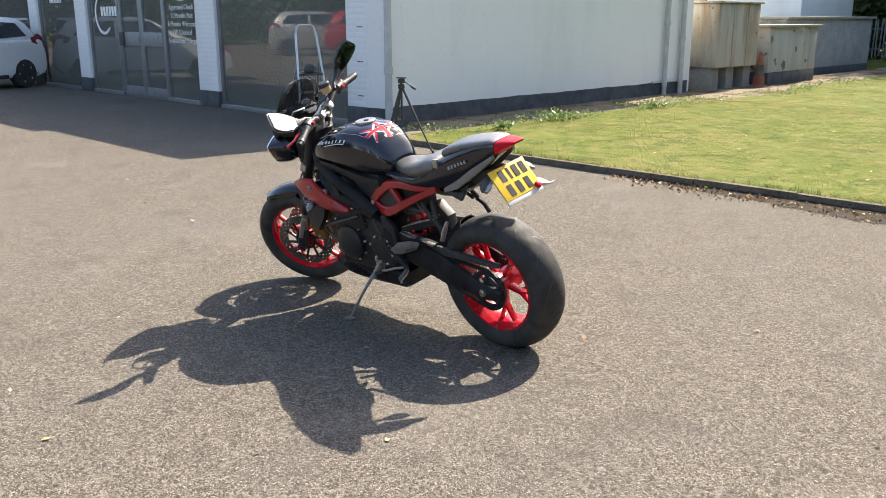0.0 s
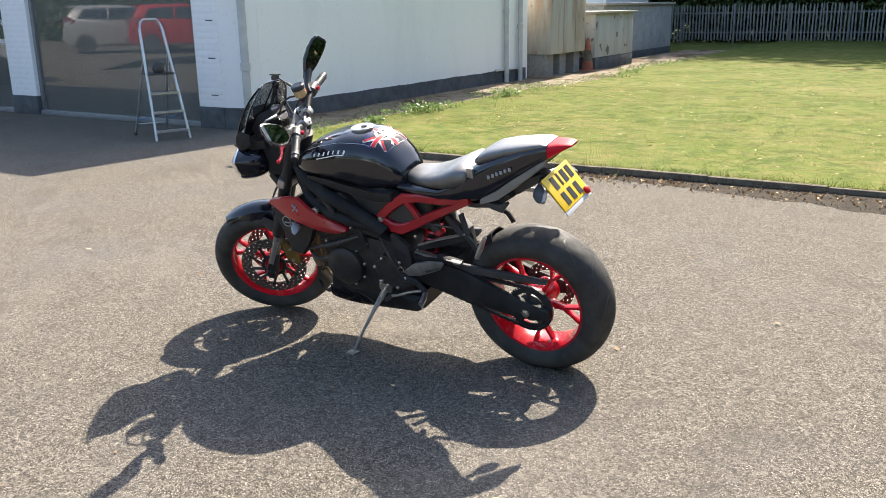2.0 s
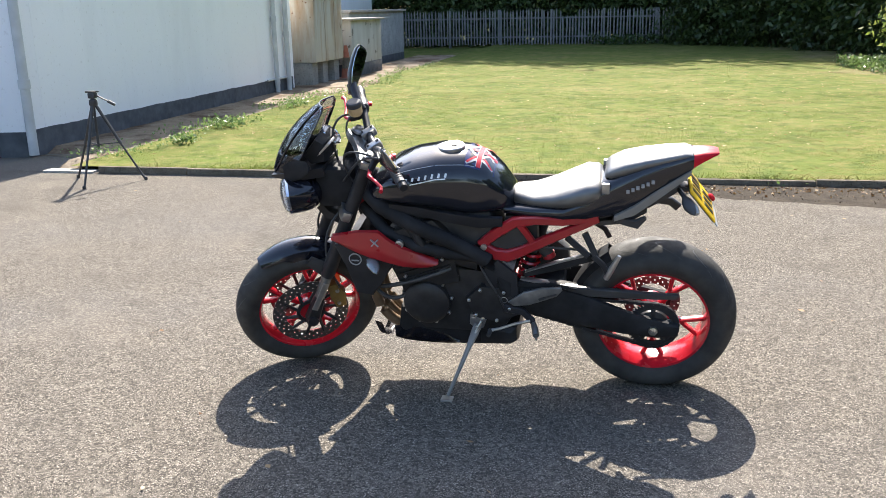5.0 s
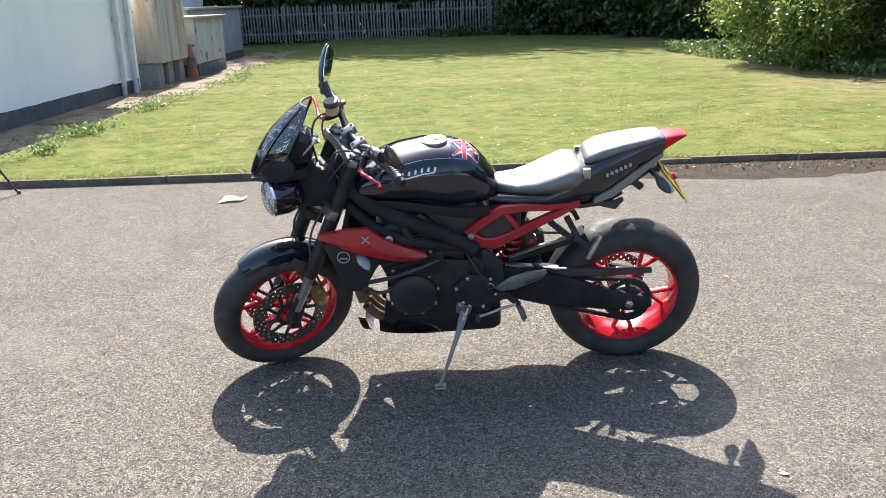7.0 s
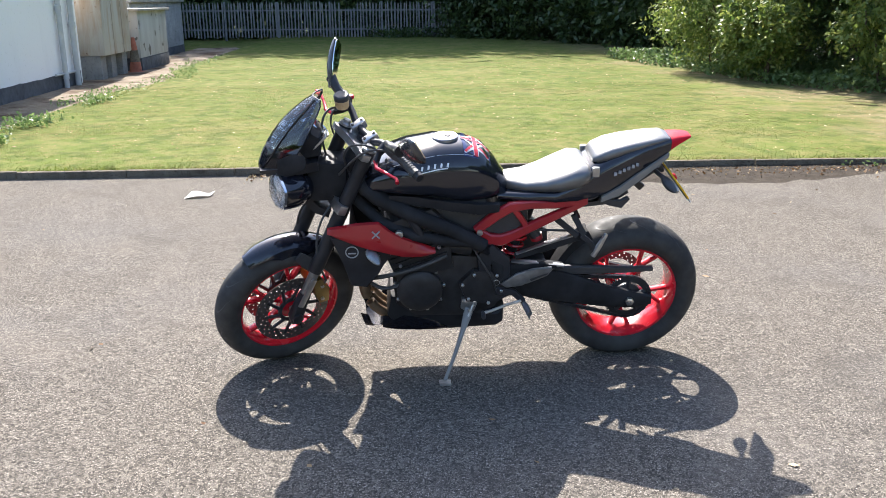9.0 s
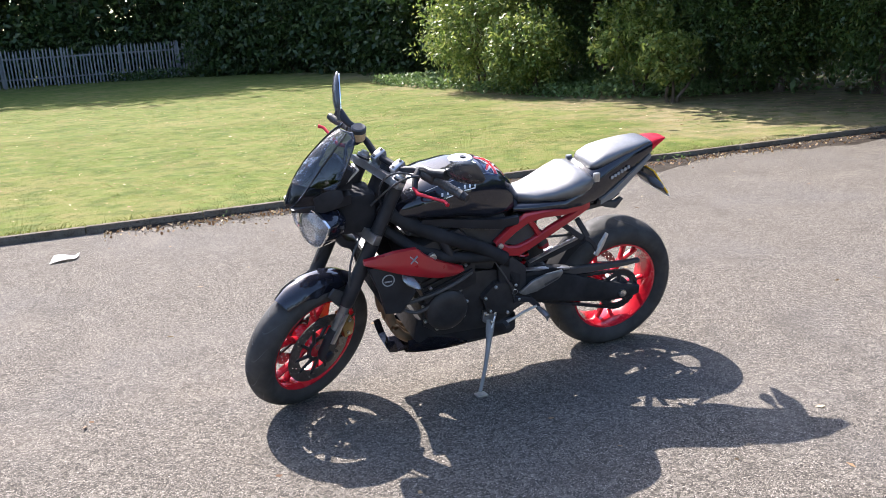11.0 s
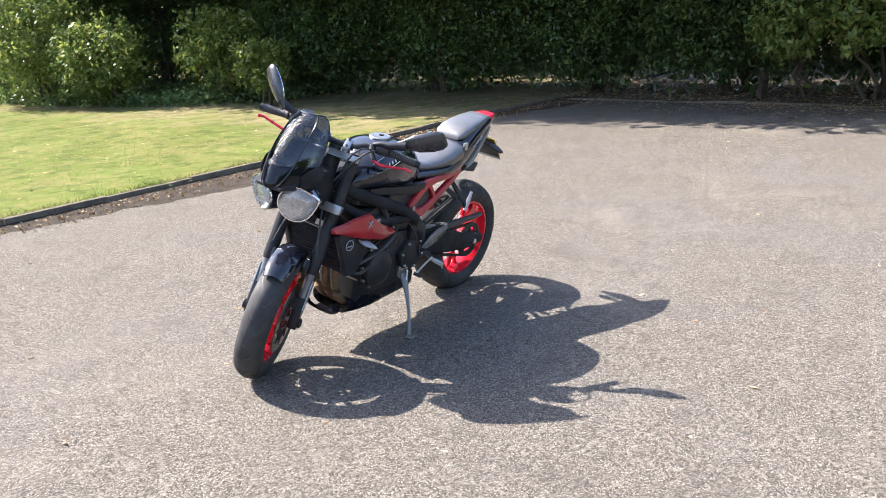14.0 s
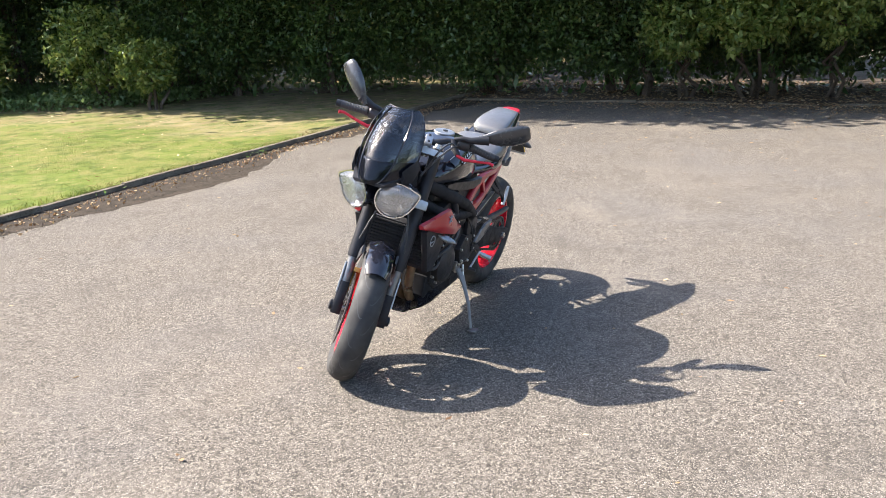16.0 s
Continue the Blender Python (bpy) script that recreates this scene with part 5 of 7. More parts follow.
def wheel_bm(cx, cz, half, rim_r, hub_r, hub_w, spokes=5, turn=0.0):
    bm = bmesh.new()
    lathe(bm, [(rim_r + 0.006, -half), (rim_r + 0.010, -half + 0.006), (rim_r - 0.004, -half * 0.72), (rim_r - 0.010, -half * 0.3), (rim_r - 0.010, half * 0.3), (rim_r - 0.004, half * 0.72), (rim_r + 0.010, half - 0.006), (rim_r + 0.006, half),
               (rim_r - 0.010, half - 0.002), (rim_r - 0.016, half * 0.72), (rim_r - 0.022, half * 0.3), (rim_r - 0.022, -half * 0.3), (rim_r - 0.016, -half * 0.72), (rim_r - 0.010, -half + 0.002)], (cx, 0, cz), (0, 1, 0), 64, closed=True)
    lathe(bm, [(hub_r * 0.5, -hub_w), (hub_r, -hub_w), (hub_r, -hub_w * 0.4), (hub_r * 0.8, 0), (hub_r, hub_w * 0.4), (hub_r, hub_w), (hub_r * 0.5, hub_w)], (cx, 0, cz), (0, 1, 0), 28)

    def bar(p, q, w0, w1, t0, t1):
        p, q = Vector(p), Vector(q)
        d = (q - p).normalized()
        s = d.cross(Vector((0, 1, 0))).normalized()
        rings = []
        for f in (0, 0.33, 0.66, 1.0):
            c = p.lerp(q, f)
            w, t = w0 + (w1 - w0) * f, t0 + (t1 - t0) * f
            rings.append([c + s * w * a + Vector((0, t * b, 0)) for a, b in ((-1, -0.5), (-0.6, -1), (0.6, -1), (1, -0.5), (1, 0.5), (0.6, 1), (-0.6, 1), (-1, 0.5))])
        loft(bm, rings)
    for i in range(spokes):
        a = turn + 2 * math.pi * i / spokes

        def at(r, da):
            return (cx + r * math.cos(a + da), 0, cz + r * math.sin(a + da))
        mid = hub_r + (rim_r - hub_r) * 0.45
        bar(at(hub_r * 0.8, 0), at(mid, 0), 0.013, 0.010, 0.020, 0.016)
        bar(at(mid - 0.012, 0.03), at(rim_r - 0.016, 0.20), 0.0075, 0.009, 0.015, 0.014)
        bar(at(mid - 0.012, -0.03), at(rim_r - 0.016, -0.20), 0.0075, 0.009, 0.015, 0.014)
    return bm


# wheels
FPROF = [(0.222, 0.052), (0.236, 0.0605), (0.256, 0.0615), (0.274, 0.054), (0.287, 0.039), (0.296, 0.020), (0.300, 0.0)]
RPROF = [(0.222, 0.080), (0.238, 0.0905), (0.262, 0.0925), (0.284, 0.083), (0.300, 0.062), (0.311, 0.033), (0.315, 0.0)]
fw = bp("front_wheel", wheel_bm(FX, FZ, 0.047, 0.213, 0.045, 0.055, turn=0.5), "rim_red", "gloss red cast front wheel", steer=True)
bp("tyre", tyre_bm(FX, FZ, FPROF), "rubber", "black road tyre", fw, True, 60)
bp("tread_groove", grooves(FX, FZ, FPROF, 15, 0.30), "black_plastic", "", fw, True)
for s in (-1, 1):
    d = bp("brake_disc", annulus_holes(bmesh.new(), (FX, FZ), 0.106, 0.157, s * 0.066, 48, 4, 0.0038, 0.005), "disc_steel", "drilled steel brake disc", fw, True)
    for k in range(10):
        a = 2 * math.pi * k / 10
        p = Vector((FX + 0.055 * math.cos(a - 0.25), s * 0.062, FZ + 0.055 * math.sin(a - 0.25)))
        q = Vector((FX + 0.124 * math.cos(a), s * 0.065, FZ + 0.124 * math.sin(a)))
        bp("carrier_arm", tube(bmesh.new(), [p, q], [0.008, 0.0065], 6), "satin_black", "", fw, True)
    bp("disc_carrier", lathe(bmesh.new(), [(0.045, -0.004), (0.06, -0.004), (0.06, 0.004), (0.045, 0.004)], (FX, s * 0.062, FZ), (0, 1, 0), 24, closed=True), "satin_black", "", fw, True)
rw = bp("rear_wheel", wheel_bm(RX, RZ, 0.074, 0.213, 0.055, 0.075, turn=0.9), "rim_red", "gloss red cast rear wheel")
bp("tyre", tyre_bm(RX, RZ, RPROF, 84), "rubber", "wide black road tyre", rw, False, 60)
bp("tread_groove", grooves(RX, RZ, RPROF, 14, 0.34), "black_plastic", "", rw)
bp("brake_disc", annulus_holes(bmesh.new(), (RX, RZ), 0.075, 0.110, -0.095, 36, 3, 0.0036, 0.005), "disc_steel", "drilled steel brake disc", rw)
b = bmesh.new()
N = 47
ring = []
for k in range(N * 4):
    a = 2 * math.pi * k / (N * 4)
    r = 0.094 + (0.005 if k % 4 in (0, 1) else -0.003)
    ring.append((RX + r * math.cos(a), RZ + r * math.sin(a)))
inner = [(RX + 0.070 * math.cos(2 * math.pi * k / (N * 4)), RZ + 0.070 * math.sin(2 * math.pi * k / (N * 4))) for k in range(N * 4)]
va = [[b.verts.new((p[0], y, p[1])) for p in lst] for y in (0.092, 0.098) for lst in (ring, inner)]
for i in range(N * 4):
    j = (i + 1) % (N * 4)
    b.faces.new((va[0][i], va[0][j], va[1][j], va[1][i]))
    b.faces.new((va[2][i], va[3][i], va[3][j], va[2][j]))
    b.faces.new((va[0][i], va[2][i], va[2][j], va[0][j]))
    b.faces.new((va[1][i], va[1][j], va[3][j], va[3][i]))
for k in range(5):
    a = 2 * math.pi * k / 5 + 0.3
    tube(b, [(RX + 0.03 * math.cos(a), 0.095, RZ + 0.03 * math.sin(a)), (RX + 0.075 * math.cos(a), 0.095, RZ + 0.075 * math.sin(a))], 0.010, 6)
bp("sprocket", b, "satin_black", "black toothed rear sprocket", rw)
bp("sprocket_carrier", lathe(bmesh.new(), [(0.02, 0.06), (0.058, 0.065), (0.058, 0.09), (0.035, 0.104), (0.02, 0.106)], (RX, 0, RZ), (0, 1, 0), 24), "satin_black", "", rw)

# chain
FSX, FSZ = 0.575, 0.405
b = bmesh.new()
loop = []
d = Vector((FSX - RX, FSZ - RZ))
ang = math.atan2(d.y, d.x)
for k in range(13):
    a = ang + math.pi / 2 + math.pi * k / 12
    loop.append((RX + 0.094 * math.cos(a), RZ + 0.094 * math.sin(a)))
for k in range(9):
    a = ang - math.pi / 2 + math.pi * k / 8
    loop.append((FSX + 0.036 * math.cos(a), FSZ + 0.036 * math.sin(a)))
dense = []
for p, q in zip(loop, loop[1:] + loop[:1]):
    n = max(1, round(math.hypot(q[0] - p[0], q[1] - p[1]) / 0.0159))
    dense += [(p[0] + (q[0] - p[0]) * i / n, p[1] + (q[1] - p[1]) * i / n) for i in range(n)]
for i, p in enumerate(dense):
    q = dense[(i + 1) % len(dense)]
    w = 0.008 if i % 2 else 0.0055
    m = Matrix.Translation(((p[0] + q[0]) / 2, 0.095, (p[1] + q[1]) / 2)) @ Matrix.Rotation(-math.atan2(q[1] - p[1], q[0] - p[0]), 4, "Y")
    box(b, (-0.0095, -w, -0.0062), (0.0095, w, 0.0062), 0.0, m)
tagged(bp("chain", b, "satin_black", "black drive chain"), kind="stuff")


def strut(bm, pts, w, t, side=(0, 1, 0)):
    """A flat-sided bar along points: w half height, t half thickness along side."""
    pts = [Vector(p) for p in pts]
    sd = Vector(side)
    rings = []
    for i, p in enumerate(pts):
        dv = (pts[min(i + 1, len(pts) - 1)] - pts[max(i - 1, 0)]).normalized()
        up = dv.cross(sd).normalized()
        wi = w[i] if isinstance(w, (list, tuple)) else w
        ti = t[i] if isinstance(t, (list, tuple)) else t
        rings.append([p + up * wi * a + sd * ti * c for a, c in ((-1, -0.55), (-0.75, -1), (0.75, -1), (1, -0.55), (1, 0.55), (0.75, 1), (-0.75, 1), (-1, 0.55))])
    return loft(bm, rings)


# swing arm, guards
for s, y in (("left", 0.112), ("right", -0.118)):
    b = strut(bmesh.new(), [(0.60, y * 0.95, 0.425), (0.50, y, 0.425), (0.33, y, 0.385), (0.15, y, 0.335), (0.02, y, 0.312), (-0.05, y, 0.312)], [0.045, 0.062, 0.066, 0.048, 0.036, 0.022], 0.017)
    if s == "left":
        strut(b, [(0.55, y, 0.49), (0.42, y, 0.492), (0.33, y * 0.98, 0.48)], [0.010, 0.014, 0.006], 0.02)
    bp("swing_arm", b, "matt_black", "black cast swing arm")
    bp("axle_nut", lathe(bmesh.new(), [(0.018, -0.012), (0.018, 0.010), (0.010, 0.014)], (RX, y + (0.02 if y > 0 else -0.02), RZ), (0, 1, 0), 6), "steel", "")
bp("swing_arm_bridge", box(bmesh.new(), (0.38, -0.11, 0.36), (0.50, 0.11, 0.47), 0.02), "satin_black")
bp("chain_guard", strut(bmesh.new(), [(0.36, 0.098, 0.455), (0.2, 0.100, 0.452), (0.02, 0.100, 0.448), (-0.045, 0.100, 0.450)], [0.02, 0.018, 0.012, 0.009], 0.012), "black_plastic", "slim black chain guard")
b = bmesh.new()
rings = []
for k in range(12):
    a = radians(4 + 54 * k / 11)
    r = 0.330 - 0.006 * math.sin(math.pi * k / 11)
    w = 0.062 if k > 1 else 0.05
    rings.append([Vector((RX + rr * math.cos(a), y, RZ + rr * math.sin(a))) for rr, y in ((r, -w * 0.6), (r + 0.004, 0), (r, w * 0.6), (r - 0.03, w), (r - 0.034, w - 0.004), (r - 0.004, w * 0.55), (r, 0), (r - 0.004, -w * 0.55), (r - 0.034, -w + 0.004), (r - 0.03, -w))])
loft(b, rings)
hug = bp("hugger", b, "matt_black", "black rear wheel hugger")
arm = bp("hugger_arm", strut(bmesh.new(), [(0.525, 0.112, 0.528), (0.41, 0.114, 0.568), (0.265, 0.110, 0.612)], [0.012, 0.020, 0.015], 0.010), "matt_black", "", hug)
bp("arm_edge", strut(bmesh.new(), [(0.522, 0.116, 0.541), (0.41, 0.118, 0.585), (0.285, 0.114, 0.622)], [0.002, 0.0045, 0.003], 0.010), "cast_alu", "bright metal edge", hug)
# added bright strip: the highlight along the swing arm's top, as a part
bp("swing_arm_glint", strut(bmesh.new(), [(0.54, 0.118, 0.512), (0.466, 0.120, 0.502), (0.326, 0.118, 0.484)], [0.003, 0.008, 0.004], 0.012), "cast_alu", "bright strip drawn as the glint on top of the swing arm")

# rear shock with red spring
b = bmesh.new()
pts = []
for k in range(90):
    t = k / 89
    a = t * 2 * math.pi * 5.0
    c = Vector((0.49, 0.015, 0.61)).lerp(Vector((0.54, 0.015, 0.45)), t)
    pts.append(c + Vector((0.036 * math.cos(a), 0.036 * math.sin(a), 0)))
tube(b, pts, 0.0065, 6, up=(0, 0, 1))
shock = bp("shock", tube(bmesh.new(), [(0.46, 0.015, 0.70), (0.55, 0.015, 0.43)], 0.022, 12), "satin_black")
bp("spring", b, "rim_red", "red coil spring", shock)
bp("battery_box", box(bmesh.new(), (0.475, -0.085, 0.60), (0.60, 0.085, 0.755), 0.015), "black_plastic")
# added dark block that stops bright asphalt showing through before the rear wheel
bp("gap_filler", slab(bmesh.new(), [(0.36, 0.47), (0.52, 0.45), (0.53, 0.60), (0.44, 0.62), (0.37, 0.56)], "y", -0.09, -0.035, 0.01), "black_plastic", "black filler block in the gap before the rear wheel")
bp("reservoir", tube(bmesh.new(), [(0.44, 0.075, 0.60), (0.475, 0.085, 0.655)], 0.024, 14), "black_plastic", "", shock)
bp("reservoir_cap", tube(bmesh.new(), [(0.434, 0.074, 0.585), (0.44, 0.075, 0.605)], 0.025, 14), "panel_red", "red anodised cap", shock)

# engine
b = bmesh.new()
case = [(0.56, 0.36), (0.60, 0.30), (0.72, 0.265), (0.92, 0.27), (1.00, 0.33), (1.01, 0.43), (0.93, 0.52), (0.80, 0.55), (0.66, 0.54), (0.58, 0.48)]
slab(b, case, "y", -0.135, 0.130, 0.018)
engine = bp("engine", b, "engine_black", "black triple-cylinder engine")
cyl = [(0.77, 0.50), (0.99, 0.44), (1.055, 0.60), (1.04, 0.70), (0.86, 0.76), (0.80, 0.70)]
bp("cylinder_block", slab(bmesh.new(), cyl, "y", -0.155, 0.150, 0.014), "engine_black", "", engine)
for k in range(7):
    f = k / 6
    p, q = Vector((0.80, 0, 0.575)).lerp(Vector((0.85, 0, 0.71)), f), Vector((1.005, 0, 0.50)).lerp(Vector((1.045, 0, 0.64)), f)
    bp("cooling_fin", strut(bmesh.new(), [(p.x, 0.0, p.z), (q.x, 0.0, q.z)], 0.004, 0.160), "engine_black", "", engine)
cov = bp("alternator_cover", lathe(bmesh.new(), [(0.092, 0.12), (0.090, 0.158), (0.078, 0.170), (0.045, 0.176), (0.0, 0.177)], (0.905, 0, 0.405), (0, 1, 0), 36), "engine_black", "round black engine cover", engine)
bp("sprocket_cover", slab(bmesh.new(), [(0.55, 0.37), (0.62, 0.33), (0.72, 0.35), (0.75, 0.43), (0.69, 0.49), (0.58, 0.48)], "y", 0.12, 0.158, 0.012), "engine_black", "", engine)
bp("clutch_cover", lathe(bmesh.new(), [(0.105, -0.12), (0.103, -0.175), (0.085, -0.190), (0.0, -0.192)], (0.76, 0, 0.41), (0, 1, 0), 36), "engine_black", "", engine)
bolts = []
for k in range(9):
    a = 2 * math.pi * k / 9 + 0.2
    bolts.append((0.905 + 0.098 * math.cos(a), 0.135, 0.405 + 0.098 * math.sin(a)))
bolts += [(0.58, 0.16, 0.40), (0.63, 0.16, 0.345), (0.71, 0.16, 0.365), (0.735, 0.16, 0.43), (0.69, 0.16, 0.475), (0.60, 0.16, 0.47), (0.83, 0.155, 0.60), (0.88, 0.155, 0.70), (0.98, 0.155, 0.52), (1.02, 0.155, 0.63), (0.78, 0.135, 0.52)]
for p in bolts:
    bp("bolt", lathe(bmesh.new(), [(0.007, -0.01), (0.007, 0.006), (0.004, 0.009)], p, (0, 1, 0), 8), "steel", "", engine)
bp("starter", tube(bmesh.new(), [(0.70, 0.11, 0.575), (0.83, 0.11, 0.60)], 0.036, 14), "engine_black", "", engine)
bp("hose", tube(bmesh.new(), bezier((0.80, 0.15, 0.56), (0.88, 0.19, 0.54), (0.98, 0.19, 0.50), (1.10, 0.14, 0.46), 10), 0.009, 8), "black_plastic", "black coolant hose", engine)
bp("hose", tube(bmesh.new(), bezier((0.95, 0.14, 0.46), (1.02, 0.17, 0.40), (1.08, 0.16, 0.42), (1.12, 0.12, 0.46), 8), 0.008, 8), "black_plastic", "black coolant hose", engine)

# throttle bodies and air box under the tank
bp("air_box", slab(bmesh.new(), [(0.62, 0.60), (0.90, 0.70), (1.06, 0.74), (1.06, 0.83), (0.66, 0.80), (0.60, 0.70)], "y", -0.11, 0.115, 0.02), "black_plastic")

# exhaust
ex = bp("exhaust_header", tube(bmesh.new(), bezier((1.04, 0.085, 0.54), (1.19, 0.09, 0.52), (1.145, 0.08, 0.215), (0.95, 0.04, 0.228), 16), 0.0205, 12), "header", "heat-bronzed exhaust header pipe")
for y in (0.022, -0.05):
    bp("exhaust_header", tube(bmesh.new(), bezier((1.04, y, 0.54), (1.19, y, 0.52), (1.145, y, 0.215), (0.95, y * 0.5, 0.228), 16), 0.0205, 12), "header", "heat-bronzed exhaust header pipe")
bp("collector_box", slab(bmesh.new(), [(0.555, 0.218), (0.585, 0.198), (0.78, 0.188), (0.94, 0.215), (0.94, 0.275), (0.80, 0.29), (0.555, 0.288)], "y", -0.105, 0.115, 0.03), "satin_black", "black exhaust collector under the engine")
b = loft(bmesh.new(), [ring_at((x, y, z), (-1, -0.05, 0.28), r, 16, r * 1.35) for x, y, z, r in ((0.60, -0.10, 0.25, 0.03), (0.55, -0.13, 0.27, 0.055), (0.40, -0.165, 0.31, 0.062), (0.22, -0.175, 0.36, 0.058), (0.17, -0.176, 0.375, 0.04))])
bp("silencer", b, "steel", "short steel silencer")

bp("sump", slab(bmesh.new(), [(0.70, 0.21), (1.00, 0.215), (1.035, 0.27), (1.02, 0.36), (0.70, 0.36)], "y", -0.112, 0.118, 0.012), "matt_black", "", engine)

# belly pan: a thin floor, short sides behind, and a free lip round the open front
b = bmesh.new()
secs = []
for x, zb, zt, w in ((1.055, 0.190, 0.262, 0.112), (1.02, 0.186, 0.268, 0.120), (0.97, 0.184, 0.272, 0.126), (0.90, 0.182, 0.258, 0.128), (0.84, 0.181, 0.240, 0.126), (0.79, 0.183, 0.212, 0.122)):
    secs.append([(x, w * 0.93, zt), (x, w, (zb + zt) / 2 + 0.008), (x, w * 0.95, zb + 0.018), (x, w * 0.72, zb), (x, 0, zb - 0.006), (x, -w * 0.72, zb), (x, -w * 0.95, zb + 0.018), (x, -w, (zb + zt) / 2 + 0.008), (x, -w * 0.93, zt)])
vv = [[b.verts.new(p) for p in s] for s in secs]
for p, q in zip(vv, vv[1:]):
    for i in range(8):
        b.faces.new((p[i], p[i + 1], q[i + 1], q[i]))
bmesh.ops.solidify(b, geom=list(b.faces), thickness=0.004)
pan = bp("belly_pan", b, "bike_black", "gloss black belly pan open at the front")
b = bmesh.new()
vv = [[b.verts.new((x + 0.02 * (z - 0.2) / 0.07, y, z)) for y, z in ((w, 0.268), (w * 0.99, 0.225), (w * 0.88, 0.203), (w * 0.6, zb), (0, zb - 0.004), (-w * 0.6, zb), (-w * 0.88, 0.203), (-w * 0.99, 0.225), (-w, 0.268))] for x, w, zb in ((1.125, 0.086, 0.199), (1.108, 0.094, 0.195), (1.092, 0.098, 0.192))]
for p, q in zip(vv, vv[1:]):
    for i in range(8):
        b.faces.new((p[i], p[i + 1], q[i + 1], q[i]))
mid = [[b.verts.new((x, y, z)) for y, z in ((0.062, zb), (0, zb - 0.005), (-0.062, zb))] for x, zb in ((1.095, 0.1915), (1.05, 0.1885))]
for i in range(2):
    b.faces.new((mid[0][i], mid[0][i + 1], mid[1][i + 1], mid[1][i]))
bmesh.ops.solidify(b, geom=list(b.faces), thickness=0.004)
bp("pan_lip", b, "bike_black", "", pan)

# radiator
rad = bp("radiator", slab(bmesh.new(), [(1.135, 0.465), (1.17, 0.455), (1.21, 0.66), (1.175, 0.67)], "y", -0.165, 0.165, 0.006), "satin_black", "black radiator behind the front wheel")
for k in range(12):
    f = (k + 0.5) / 12
    bp("radiator_fin", box(bmesh.new(), (1.155 + 0.04 * f, -0.155, 0.465 + 0.19 * f), (1.177 + 0.04 * f, 0.155, 0.470 + 0.19 * f)), "matt_black", "", rad)
for s in (-1, 1):
    side_panel = slab(bmesh.new(), [(1.245, 0.655), (1.20, 0.55), (1.175, 0.45), (1.11, 0.44), (1.07, 0.51), (1.02, 0.57), (1.0, 0.66), (1.12, 0.69)], "y", s * 0.150, s * 0.178, 0.008)
    bp("radiator_cowl", side_panel, "satin_black", "black radiator side cowl", rad)
    # red shroud, curved inwards towards the front
    b = bmesh.new()
    prof = [(1.256, 0.668, 0.690), (1.20, 0.652, 0.708), (1.146, 0.636, 0.726), (1.10, 0.621, 0.730), (1.06, 0.610, 0.731), (1.02, 0.598, 0.695), (0.975, 0.584, 0.664), (0.93, 0.575, 0.642), (0.88, 0.572, 0.616), (0.845, 0.582, 0.600)]
    rings = []
    for x, z0, z1 in prof:
        out = 0.214 - 0.55 * max(0, x - 1.12) ** 1.3 - 0.22 * max(0, 1.0 - x)
        zm = (z0 + z1) / 2
        rings.append([Vector((x, s * o, z)) for o, z in ((out - 0.022, z0), (out - 0.006, z0 + 0.004), (out, z0 + (z1 - z0) * 0.3), (out - 0.002, zm), (out - 0.012, z1 - 0.004), (out - 0.026, z1), (out - 0.030, zm))])
    loft(b, rings)
    bp("shroud", b, "panel_red", "red radiator shroud panel")
    for sg in (-1, 1):
        m = Matrix.Translation((1.072, s * 0.2115, 0.688)) @ Matrix.Rotation(radians(45 * sg), 4, "Y")
        bp("decal_bar", box(bmesh.new(), (-0.020, -0.004, -0.0018), (0.020, 0.004, 0.0018), 0.0, m), "mark_grey")
    # front indicator and round emblem
    ind = bp("front_indicator", loft(bmesh.new(), [ring_at((x, s * y, z), (-0.35, s * 0.85, -0.25), r, 14, r * 0.62) for x, y, z, r in ((1.105, 0.178, 0.612, 0.004), (1.098, 0.190, 0.606, 0.017), (1.085, 0.214, 0.598, 0.024), (1.070, 0.242, 0.588, 0.015), (1.064, 0.254, 0.584, 0.004))]), "indicator", "clear front indicator")
    bp("lens", loft(bmesh.new(), [ring_at((x, s * y, z), (-0.35, s * 0.85, -0.25), r, 14, r * 0.62) for x, y, z, r in ((1.099, 0.189, 0.607, 0.019), (1.085, 0.215, 0.598, 0.026), (1.069, 0.245, 0.588, 0.017), (1.062, 0.258, 0.583, 0.005))]), "lens", "", ind)
    em = bp("emblem", lathe(bmesh.new(), [(0.0215, 0.0), (0.0255, 0.0), (0.0255, 0.003), (0.0215, 0.003)], (1.165, s * 0.179 if s > 0 else -0.182, 0.600), (0, 1, 0), 24, closed=True), "mark_grey", "thin round grey emblem ring")
    bp("emblem_bar", box(bmesh.new(), (1.150, s * 0.1785, 0.592), (1.180, s * 0.1815, 0.597)), "mark_grey", "", em)

